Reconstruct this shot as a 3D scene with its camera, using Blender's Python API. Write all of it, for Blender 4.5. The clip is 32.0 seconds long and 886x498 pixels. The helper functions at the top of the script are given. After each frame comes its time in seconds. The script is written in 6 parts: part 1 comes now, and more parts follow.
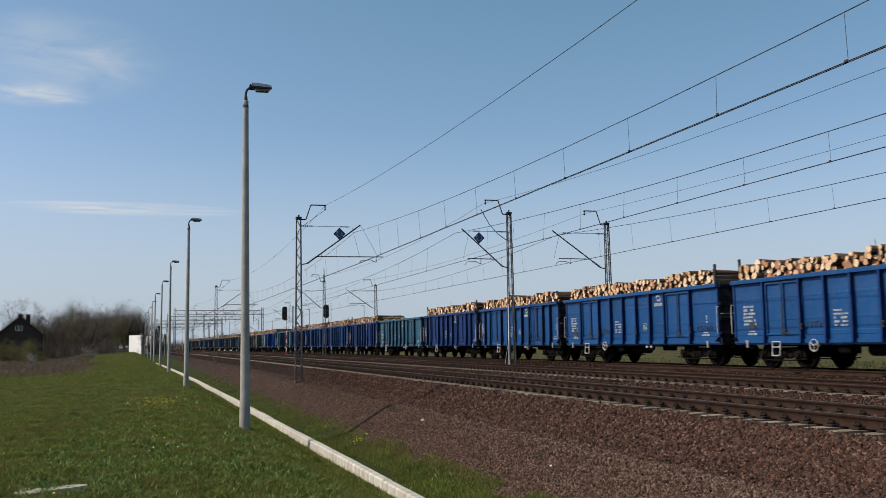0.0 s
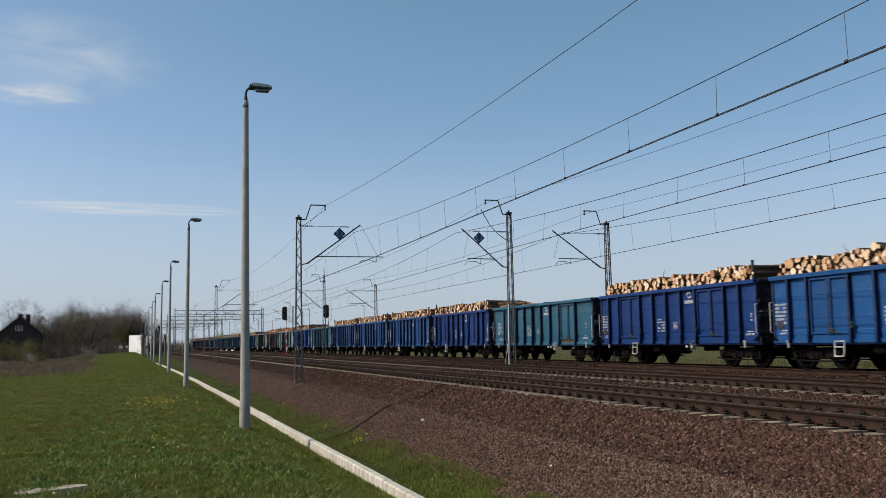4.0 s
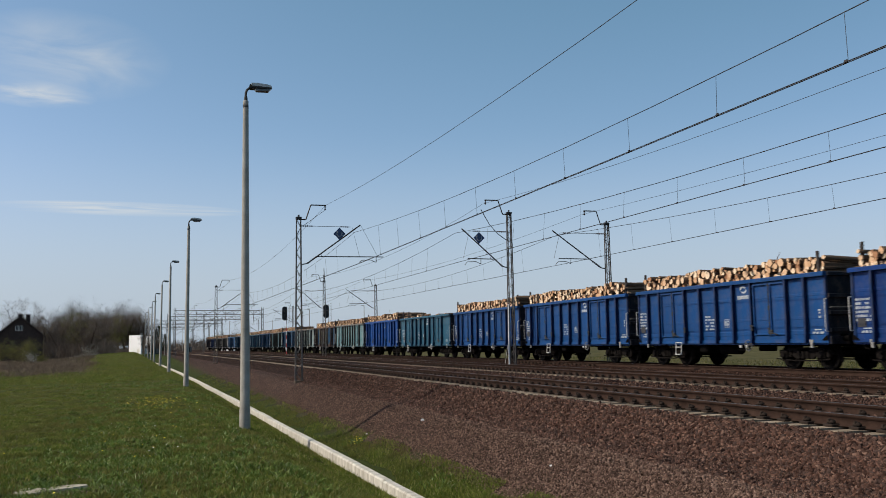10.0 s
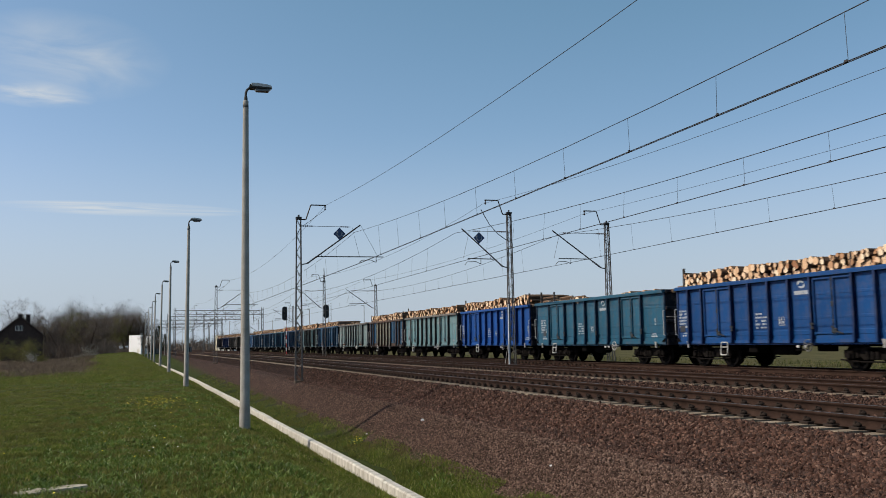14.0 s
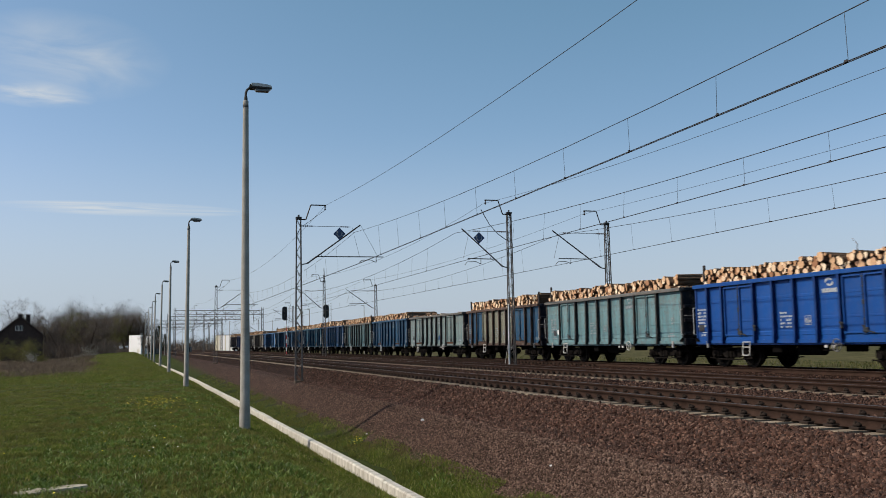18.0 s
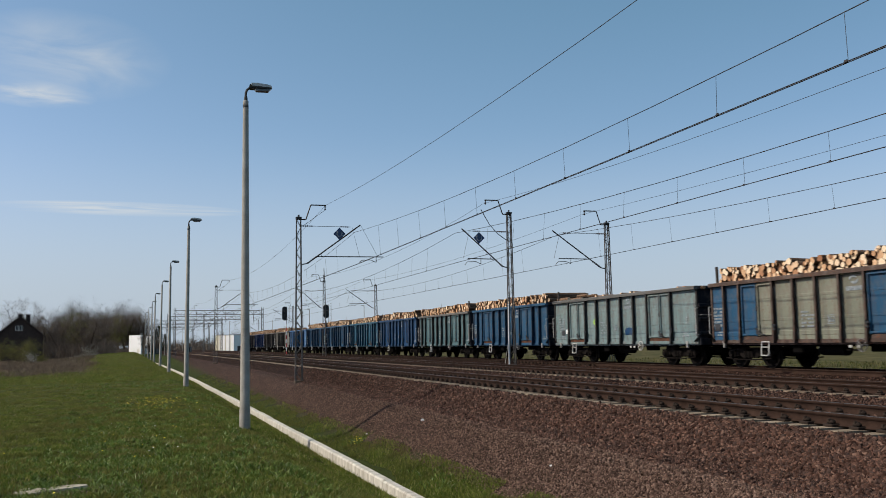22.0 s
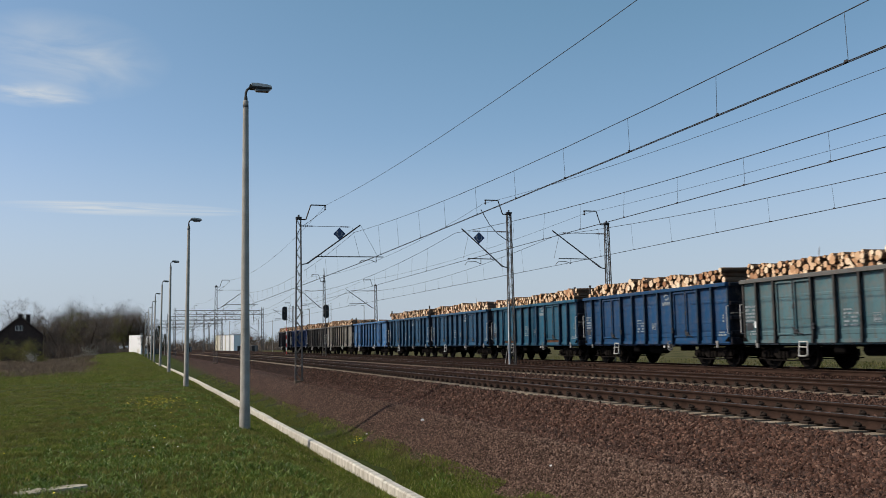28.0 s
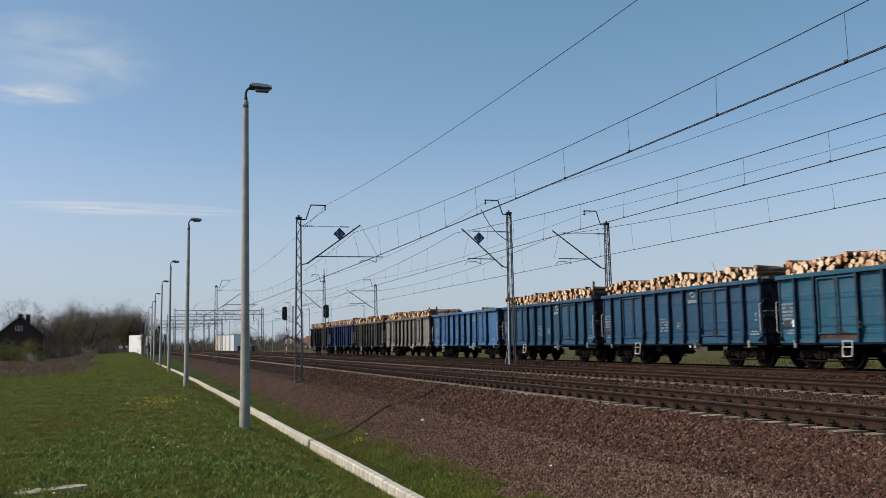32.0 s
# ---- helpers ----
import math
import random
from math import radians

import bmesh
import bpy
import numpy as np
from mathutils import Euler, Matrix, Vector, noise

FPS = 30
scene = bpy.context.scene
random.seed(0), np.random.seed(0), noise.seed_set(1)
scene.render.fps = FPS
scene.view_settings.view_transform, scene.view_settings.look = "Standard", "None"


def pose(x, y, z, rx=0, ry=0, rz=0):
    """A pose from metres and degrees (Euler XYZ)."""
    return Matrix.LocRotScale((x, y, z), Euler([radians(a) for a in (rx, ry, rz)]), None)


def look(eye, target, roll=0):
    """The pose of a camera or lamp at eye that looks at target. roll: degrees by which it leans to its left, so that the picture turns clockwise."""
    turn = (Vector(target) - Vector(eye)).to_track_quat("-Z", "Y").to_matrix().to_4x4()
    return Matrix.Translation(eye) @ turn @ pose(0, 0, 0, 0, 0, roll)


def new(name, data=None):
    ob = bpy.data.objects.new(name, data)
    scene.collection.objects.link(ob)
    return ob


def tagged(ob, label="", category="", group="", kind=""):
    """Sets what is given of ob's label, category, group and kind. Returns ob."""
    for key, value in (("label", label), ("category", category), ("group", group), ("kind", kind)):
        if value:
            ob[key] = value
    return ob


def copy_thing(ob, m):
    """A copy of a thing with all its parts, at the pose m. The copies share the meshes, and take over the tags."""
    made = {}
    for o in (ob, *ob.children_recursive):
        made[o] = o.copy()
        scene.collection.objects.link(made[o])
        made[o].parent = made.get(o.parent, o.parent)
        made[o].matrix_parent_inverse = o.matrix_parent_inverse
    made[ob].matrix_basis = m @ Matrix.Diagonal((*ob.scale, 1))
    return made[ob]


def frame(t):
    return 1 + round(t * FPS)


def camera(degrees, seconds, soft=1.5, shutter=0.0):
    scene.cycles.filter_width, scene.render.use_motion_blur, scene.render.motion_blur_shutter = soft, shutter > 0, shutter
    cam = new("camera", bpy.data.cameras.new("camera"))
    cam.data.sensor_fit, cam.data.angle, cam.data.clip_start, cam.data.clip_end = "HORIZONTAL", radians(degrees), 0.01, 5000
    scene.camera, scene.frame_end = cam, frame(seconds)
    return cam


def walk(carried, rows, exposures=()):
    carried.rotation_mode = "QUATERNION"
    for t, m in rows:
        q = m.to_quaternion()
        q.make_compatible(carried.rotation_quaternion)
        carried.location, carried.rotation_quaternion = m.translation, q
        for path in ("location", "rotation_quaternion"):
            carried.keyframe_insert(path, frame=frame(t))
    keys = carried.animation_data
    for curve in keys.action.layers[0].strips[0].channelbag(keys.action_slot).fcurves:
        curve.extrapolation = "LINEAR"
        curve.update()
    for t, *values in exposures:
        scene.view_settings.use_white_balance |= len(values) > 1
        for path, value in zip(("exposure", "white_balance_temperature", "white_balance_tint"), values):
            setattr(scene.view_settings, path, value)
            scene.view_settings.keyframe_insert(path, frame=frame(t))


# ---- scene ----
cam = camera(52.6, 32.0, soft=0.9, shutter=0.4)

# the line: x across the tracks to the far side, y along them away from the eye, z above the rail heads
EYE = (0.0, 0.0, 1.122)
BEND = 1.776e-4
TRACKS = (10.25, 16.0, 22.0)
SLEEPER_STEP = 0.504


def cx(y):
    """Sideways shift of the gently curving line at the distance y."""
    if y < 40:
        return 0.0
    if y > 450:
        return -BEND * 410 ** 2 / 2 - BEND * 410 * (y - 450)
    return -BEND * (y - 40) ** 2 / 2


def heading(y):
    return math.degrees(BEND * min(max(y - 40, 0.0), 410))


TH, PITCH = -0.31764, 0.10385
ahead = Vector((-math.sin(TH) * math.cos(PITCH), math.cos(TH) * math.cos(PITCH), math.sin(PITCH)))
stand = look(EYE, Vector(EYE) + ahead * 10, -1.021)
walk(cam, [(0, stand), (32, stand)], exposures=[(0, 0.0, 6950, 7), (32, 0.0, 6950, 7)])

# ---- sky and sun ----
SUN_ELEV = radians(40)
SUN_DIR = Vector((-0.978 * math.cos(SUN_ELEV), 0.208 * math.cos(SUN_ELEV), math.sin(SUN_ELEV)))
world = bpy.data.worlds.new("world")
scene.world = world
world.use_nodes = True
wt = world.node_tree
wt.nodes.clear()
sky = wt.nodes.new("ShaderNodeTexSky")
sky.sky_type = "NISHITA"
sky.sun_disc = False
sky.sun_elevation = SUN_ELEV
sky.sun_rotation = math.atan2(-0.978, 0.208) + 2 * math.pi
sky.air_density, sky.dust_density, sky.ozone_density = 0.9, 1.6, 3.6
sky.altitude = 500
bg = wt.nodes.new("ShaderNodeBackground")
bg.inputs["Strength"].default_value = 0.15
wo = wt.nodes.new("ShaderNodeOutputWorld")
haze = wt.nodes.new("ShaderNodeVectorMath")
haze.operation = "MULTIPLY_ADD"
haze.inputs[1].default_value = (1.12, 0.88, 0.99)
haze.inputs[2].default_value = (-0.19, 0.38, 0.0)
wt.links.new(sky.outputs[0], haze.inputs[0])
# pale bluish haze that thickens towards the horizon all round
way = wt.nodes.new("ShaderNodeTexCoord")
up = wt.nodes.new("ShaderNodeSeparateXYZ")
wt.links.new(way.outputs["Generated"], up.inputs[0])
thick = wt.nodes.new("ShaderNodeValToRGB")
thick.color_ramp.interpolation = "EASE"
thick.color_ramp.elements[0].position, thick.color_ramp.elements[0].color = 0.0, (0.85, 0.85, 0.85, 1)
thick.color_ramp.elements[1].position, thick.color_ramp.elements[1].color = 0.24, (0, 0, 0, 1)
wt.links.new(up.outputs[2], thick.inputs[0])
veil = wt.nodes.new("ShaderNodeMix")
veil.data_type = "RGBA"
veil.inputs[7].default_value = (2.9, 3.55, 4.6, 1)
wt.links.new(thick.outputs[0], veil.inputs[0])
wt.links.new(haze.outputs[0], veil.inputs[6])
wt.links.new(veil.outputs[2], bg.inputs[0])
wt.links.new(bg.outputs[0], wo.inputs[0])
sun = new("sun", bpy.data.lights.new("sun", "SUN"))
sun.data.energy = 3.9
sun.data.angle = radians(0.53)
sun.data.color = (1.0, 0.94, 0.85)
sun.rotation_euler = SUN_DIR.to_track_quat("Z", "Y").to_euler()
sun.location = (-30, -10, 40)


# ---- materials ----
def nodes_of(m):
    m.use_nodes = True
    t = m.node_tree
    return t, t.nodes["Principled BSDF"]


def ramp(t, fac, stops):
    r = t.nodes.new("ShaderNodeValToRGB")
    while len(r.color_ramp.elements) < len(stops):
        r.color_ramp.elements.new(0.5)
    for e, (p, c) in zip(r.color_ramp.elements, stops):
        e.position, e.color = p, (*c, 1)
    t.links.new(fac, r.inputs[0])
    return r.outputs[0]


def noise_tex(t, scale, detail=4.0, rough=0.55, coord="Object", stretch=None, dims="3D"):
    co = t.nodes.new("ShaderNodeTexCoord")
    src = co.outputs[coord]
    if stretch:
        mp = t.nodes.new("ShaderNodeMapping")
        mp.inputs["Scale"].default_value = stretch
        t.links.new(src, mp.inputs[0])
        src = mp.outputs[0]
    n = t.nodes.new("ShaderNodeTexNoise")
    n.inputs["Scale"].default_value = scale
    n.inputs["Detail"].default_value = detail
    n.inputs["Roughness"].default_value = rough
    t.links.new(src, n.inputs["Vector"])
    return n.outputs[0]


def mix(t, fac, a, b, mode="MIX"):
    m = t.nodes.new("ShaderNodeMix")
    m.data_type, m.blend_type = "RGBA", mode
    for sock, v in ((m.inputs[0], fac), (m.inputs[6], a), (m.inputs[7], b)):
        if isinstance(v, (int, float)):
            sock.default_value = v
        elif isinstance(v, tuple):
            sock.default_value = (*v, 1)
        else:
            t.links.new(v, sock)
    return m.outputs[2]


def bump(t, p, height, strength=0.4, dist=0.02):
    b = t.nodes.new("ShaderNodeBump")
    b.inputs["Strength"].default_value = strength
    b.inputs["Distance"].default_value = dist
    t.links.new(height, b.inputs["Height"])
    t.links.new(b.outputs[0], p.inputs["Normal"])


def mat(name, a, b, scale=3.0, rough=0.7, metal=0.0, bumps=0.3, dist=0.01, fine=None, vary=0.0, coord="Object", stretch=None, spec=0.5):
    """Two tones mixed by coarse noise, with a finer grain over it, and relief."""
    m = bpy.data.materials.new(name)
    t, p = nodes_of(m)
    n1 = noise_tex(t, scale, 5, 0.6, coord, stretch)
    col = ramp(t, n1, ((0.3, a), (0.7, b)))
    n2 = noise_tex(t, fine or scale * 9, 3, 0.6, coord, stretch)
    col = mix(t, 0.55, col, ramp(t, n2, ((0.25, (0.62, 0.62, 0.62)), (0.75, (1.25, 1.25, 1.25)))), "MULTIPLY")
    if vary:
        oi = t.nodes.new("ShaderNodeObjectInfo")
        col = mix(t, 1.0, col, ramp(t, oi.outputs["Random"], ((0, (1 - vary,) * 3), (1, (1 + vary,) * 3))), "MULTIPLY")
    t.links.new(col, p.inputs["Base Color"])
    p.inputs["Roughness"].default_value = rough
    p.inputs["Metallic"].default_value = metal
    p.inputs["Specular IOR Level"].default_value = spec
    if bumps:
        bump(t, p, n2, bumps, dist)
    return m


def island(name, stops, rough=0.8, scale=4.0, trans=0.0, dry=None):
    """Each loose piece of one mesh gets its own tone."""
    m = bpy.data.materials.new(name)
    t, p = nodes_of(m)
    g = t.nodes.new("ShaderNodeNewGeometry")
    col = ramp(t, g.outputs["Random Per Island"], stops)
    n = noise_tex(t, scale, 3)
    col = mix(t, 0.75, col, ramp(t, n, ((0.3, (0.5, 0.5, 0.5)), (0.7, (1.3, 1.3, 1.3)))), "MULTIPLY")
    if dry:
        col = mix(t, ramp(t, noise_tex(t, 0.42, 6, 0.7), ((0.45, (0, 0, 0)), (0.62, (0.6,) * 3))), col, dry)
    t.links.new(col, p.inputs["Base Color"])
    p.inputs["Roughness"].default_value = rough
    p.inputs["Specular IOR Level"].default_value = 0.1
    if trans:
        tl = t.nodes.new("ShaderNodeBsdfTranslucent")
        t.links.new(col, tl.inputs["Color"])
        ms = t.nodes.new("ShaderNodeMixShader")
        ms.inputs[0].default_value = trans
        t.links.new(p.outputs[0], ms.inputs[1])
        t.links.new(tl.outputs[0], ms.inputs[2])
        t.links.new(ms.outputs[0], t.nodes["Material Output"].inputs["Surface"])
    return m


def paint(name, base, faded, rust=0.25, rough=0.5, dirt=0.4):
    """Wagon paint: faded patches, streaks running down, rust low on the sheet and dust."""
    m = bpy.data.materials.new(name)
    t, p = nodes_of(m)
    col = ramp(t, noise_tex(t, 0.9, 5, 0.65), ((0.35, base), (0.75, faded)))
    streak = noise_tex(t, 2.2, 6, 0.7, "Object", (1.0, 2.6, 0.22))
    col = mix(t, ramp(t, streak, ((0.49, (0, 0, 0)), (0.68, (dirt,) * 3))), col, (0.09, 0.08, 0.075))
    spots = noise_tex(t, 5.5, 7, 0.72)
    col = mix(t, ramp(t, spots, ((0.61 - 0.12 * rust, (0, 0, 0)), (0.67 - 0.1 * rust, (min(1.0, rust * 1.6),) * 3))), col, (0.13, 0.055, 0.03))
    scuff = noise_tex(t, 1.3, 9, 0.78)
    col = mix(t, ramp(t, scuff, ((0.5, (0, 0, 0)), (0.58, (min(0.85, rust * 1.15),) * 3))), col, (0.15, 0.115, 0.095))
    runs = noise_tex(t, 6.0, 5, 0.7, "Object", (1.0, 1.6, 0.12))
    col = mix(t, ramp(t, runs, ((0.54, (0, 0, 0)), (0.64, (min(0.8, rust * 1.1),) * 3))), col, (0.1, 0.055, 0.036))
    grain = noise_tex(t, 40, 3, 0.6)
    col = mix(t, 0.35, col, ramp(t, grain, ((0.3, (0.75,) * 3), (0.7, (1.15,) * 3))), "MULTIPLY")
    oi = t.nodes.new("ShaderNodeObjectInfo")
    col = mix(t, 1.0, col, ramp(t, oi.outputs["Random"], ((0, (0.88,) * 3), (1, (1.1,) * 3))), "MULTIPLY")
    t.links.new(col, p.inputs["Base Color"])
    p.inputs["Roughness"].default_value = rough
    p.inputs["Specular IOR Level"].default_value = 0.18
    bump(t, p, noise_tex(t, 1.6, 4, 0.6), 0.35, 0.03)
    return m


M = {}
M["grass_soil"] = mat("grass_soil", (0.038, 0.046, 0.012), (0.095, 0.094, 0.03), 0.6, 0.95, 0, 0.9, 0.06, 11, spec=0.03)
M["field_soil"] = mat("field_soil", (0.036, 0.04, 0.015), (0.125, 0.105, 0.05), 0.7, 0.95, 0, 0.8, 0.06, 5, spec=0.03)
M["dry_field"] = mat("dry_field", (0.075, 0.05, 0.034), (0.13, 0.09, 0.058), 0.25, 0.95, 0, 0.8, 0.08, 6, spec=0.05)
M["stones"] = island("ballast_stone", ((0.0, (0.012, 0.006, 0.0045)), (0.3, (0.062, 0.0305, 0.0215)), (0.55, (0.053, 0.034, 0.028)), (0.85, (0.114, 0.059, 0.042)), (1.0, (0.175, 0.106, 0.08))), 0.9, 20)
M["grit"] = island("grit", ((0.0, (0.046, 0.0275, 0.021)), (0.6, (0.124, 0.074, 0.0555)), (1.0, (0.21, 0.138, 0.106))), 0.9, 20)
M["blade"] = island("grass_blade", ((0.0, (0.085, 0.118, 0.021)), (0.6, (0.156, 0.19, 0.035)), (0.84, (0.22, 0.235, 0.052)), (1.0, (0.36, 0.305, 0.14))), 0.75, 1.6, 0.35, (0.16, 0.13, 0.045))
# darker than the bank's blades: the slope's shade is in this colour
M["slope_blade_shaded"] = island("slope_grass_shaded", ((0.0, (0.048, 0.08, 0.012)), (0.6, (0.085, 0.12, 0.02)), (1.0, (0.13, 0.155, 0.03))), 0.8, 1.2, 0.3)
M["field_blade"] = island("field_grass_blade", ((0.0, (0.05, 0.066, 0.018)), (0.6, (0.098, 0.11, 0.032)), (1.0, (0.2, 0.165, 0.08))), 0.8, 0.5, 0.3, (0.14, 0.11, 0.05))
# the palest leaf tones stand for glints of light on leaves
M["weed"] = island("weed_leaf", ((0.0, (0.07, 0.115, 0.02)), (0.6, (0.155, 0.22, 0.048)), (0.9, (0.25, 0.31, 0.1)), (1.0, (0.38, 0.42, 0.22))), 0.6, 3, 0.25)
M["straw"] = island("dry_stalk", ((0.0, (0.11, 0.075, 0.05)), (0.6, (0.19, 0.138, 0.094)), (1.0, (0.32, 0.25, 0.18))), 0.9, 0.4)
M["slab"] = mat("weathered_slab", (0.26, 0.22, 0.165), (0.5, 0.44, 0.35), 4, 0.95, 0, 0.9, 0.02, 18, spec=0.05)
M["footing"] = mat("stained_footing", (0.08, 0.06, 0.045), (0.15, 0.118, 0.09), 4, 0.95, 0, 0.6, 0.01, 20, spec=0.05)
M["lime"] = mat("lime_spray", (0.2, 0.42, 0.05), (0.32, 0.5, 0.1), 9, 0.7, 0, 0)
M["cover"] = mat("lamp_cover_lit", (0.42, 0.41, 0.4), (0.56, 0.55, 0.53), 6, 0.55, 0.1, 0.1)
M["petal"] = mat("petal", (0.75, 0.55, 0.02), (0.85, 0.68, 0.03), 8, 0.6, 0, 0)
M["kerb"] = mat("kerb_concrete", (0.32, 0.285, 0.23), (0.64, 0.6, 0.52), 2.4, 0.9, 0, 0.8, 0.02, 12, stretch=(1, 2.2, 0.5))
M["concrete"] = mat("pole_concrete", (0.25, 0.23, 0.2), (0.37, 0.345, 0.305), 2.5, 0.9, 0, 0.4, 0.006, 40, spec=0.2)
M["sleeper"] = mat("sleeper_concrete", (0.2, 0.15, 0.106), (0.33, 0.26, 0.19), 3.0, 0.95, 0, 0.5, 0.01, 30, 0.2, spec=0.05)
# browner, darker tone for the sleepers of the two far tracks
M["sleeper_brown"] = mat("brown_sleeper", (0.12, 0.088, 0.063), (0.24, 0.183, 0.136), 2.2, 0.95, 0, 0.5, 0.01, 24, 0.25, spec=0.05)
M["rail"] = mat("rail_steel", (0.022, 0.0125, 0.009), (0.045, 0.026, 0.019), 3.0, 0.9, 0.0, 0.4, 0.004, 40, spec=0.08)
M["railhead"] = mat("rail_head", (0.10, 0.085, 0.075), (0.15, 0.13, 0.115), 4, 0.5, 0.6, 0.1)
M["clip"] = mat("fastening", (0.02, 0.014, 0.0115), (0.036, 0.026, 0.02), 9, 0.9, 0.0, spec=0.1)
M["galv"] = mat("weathered_steel", (0.119, 0.1148, 0.1105), (0.187, 0.1785, 0.17), 3, 0.6, 0.3, 0.2, 0.004)
M["mast_steel"] = mat("mast_steel", (0.0701, 0.0638, 0.0606), (0.1211, 0.1115, 0.1051), 3, 0.65, 0.25, 0.2, 0.004)
M["dark_steel"] = mat("dark_steel", (0.0238, 0.0221, 0.0221), (0.0425, 0.0391, 0.0374), 4, 0.6, 0.3, 0.2, 0.004)
M["insulator"] = mat("insulator_brown", (0.05, 0.025, 0.018), (0.07, 0.035, 0.025), 5, 0.3, 0, 0)
M["wire"] = mat("wire_copper", (0.035, 0.032, 0.032), (0.055, 0.05, 0.048), 5, 0.55, 0.6, 0)
M["sign_blue"] = mat("sign_blue", (0.015, 0.045, 0.12), (0.02, 0.06, 0.15), 3, 0.45, 0, 0)
M["white"] = mat("white_paint", (0.74, 0.74, 0.73), (0.82, 0.82, 0.81), 2, 0.6, 0, 0.1)
M["red"] = mat("red_paint", (0.38, 0.03, 0.025), (0.45, 0.05, 0.04), 3, 0.55, 0, 0.1)
M["black"] = mat("black_paint", (0.012, 0.012, 0.013), (0.02, 0.02, 0.022), 3, 0.6, 0, 0.1)
M["lens"] = mat("lamp_lens_shaded", (0.0875, 0.09, 0.0875), (0.1125, 0.115, 0.1125), 6, 0.15, 0, 0)
M["housing"] = mat("lamp_housing", (0.255, 0.2465, 0.2295), (0.34, 0.3272, 0.306), 6, 0.5, 0.3, 0.1)
M["marking"] = mat("white_marking", (0.2, 0.23, 0.26), (0.5, 0.52, 0.54), 16, 0.6, 0, 0)
M["marking_faded"] = mat("faded_marking", (0.1, 0.13, 0.15), (0.34, 0.37, 0.38), 9, 0.7, 0, 0)
M["tag_white"] = mat("white_tag", (0.8, 0.8, 0.78), (0.85, 0.85, 0.83), 5, 0.4, 0, 0)
M["plate_black"] = mat("label_panel", (0.02, 0.02, 0.022), (0.04, 0.04, 0.045), 9, 0.6, 0, 0)
M["step_light"] = mat("light_step", (0.408, 0.3995, 0.374), (0.527, 0.51, 0.4845), 9, 0.6, 0, 0.1)
M["rust_door"] = mat("rusty_flap", (0.04, 0.022, 0.016), (0.13, 0.06, 0.037), 4, 0.9, 0, 0.3, spec=0.1)
# grime and steel taken near black, the shade under the wagons included
M["under"] = mat("underframe_grime_shade", (0.0027, 0.0024, 0.0023), (0.0057, 0.005, 0.0046), 2.5, 0.95, 0, 0.4, spec=0.06)
M["bogie"] = mat("bogie_grime_shade", (0.006, 0.005, 0.0044), (0.014, 0.0115, 0.01), 3, 0.95, 0, 0.5, spec=0.08)
M["tread"] = mat("wheel_steel_shade", (0.004, 0.0035, 0.0032), (0.0081, 0.007, 0.0063), 5, 0.9, 0, 0.2, spec=0.08)
M["grey_end"] = mat("wagon_floor", (0.05, 0.045, 0.04), (0.08, 0.07, 0.06), 2, 0.9)
M["bark"] = mat("pine_bark", (0.09, 0.057, 0.04), (0.23, 0.145, 0.095), 5, 0.95, 0, 0.9, 0.02, 22, 0.35, "Object", (0.25, 1, 1), spec=0.05)
M["stake"] = mat("dark_stake", (0.03, 0.024, 0.022), (0.06, 0.048, 0.042), 4, 0.9, 0, 0.4)
M["brick"] = mat("house_brick", (0.03, 0.019, 0.015), (0.05, 0.031, 0.024), 1.5, 0.9)
M["roof"] = mat("roof_tiles", (0.035, 0.026, 0.024), (0.055, 0.04, 0.036), 1.2, 0.9)
M["roof_red"] = mat("red_roof", (0.15, 0.062, 0.048), (0.22, 0.095, 0.072), 1, 0.9, spec=0.1)
M["plaster"] = mat("pale_plaster", (0.55, 0.52, 0.46), (0.66, 0.63, 0.57), 0.5, 0.9)
M["cream"] = mat("cream_cladding", (0.55, 0.5, 0.36), (0.62, 0.57, 0.42), 0.6, 0.8)
M["glass"] = mat("window_glass", (0.02, 0.025, 0.03), (0.035, 0.04, 0.045), 1, 0.08, 0, 0)
M["twig"] = island("twigs", ((0.0, (0.092, 0.07, 0.055)), (0.6, (0.165, 0.127, 0.101)), (1.0, (0.25, 0.197, 0.16))), 0.95, 0.5)
M["trunk"] = mat("tree_bark", (0.045, 0.035, 0.028), (0.085, 0.068, 0.056), 2, 0.95, spec=0.05)
M["leaf"] = island("young_leaves", ((0.0, (0.1, 0.104, 0.026)), (0.6, (0.17, 0.163, 0.042)), (1.0, (0.25, 0.23, 0.075))), 0.7, 0.6, 0.3)
M["blossom"] = island("white_blossom", ((0.0, (0.4, 0.4, 0.32)), (1.0, (0.75, 0.74, 0.66))), 0.8, 0.6, 0.3)
M["evergreen"] = island("conifer_needles", ((0.0, (0.012, 0.02, 0.01)), (1.0, (0.035, 0.05, 0.022))), 0.85, 0.6)


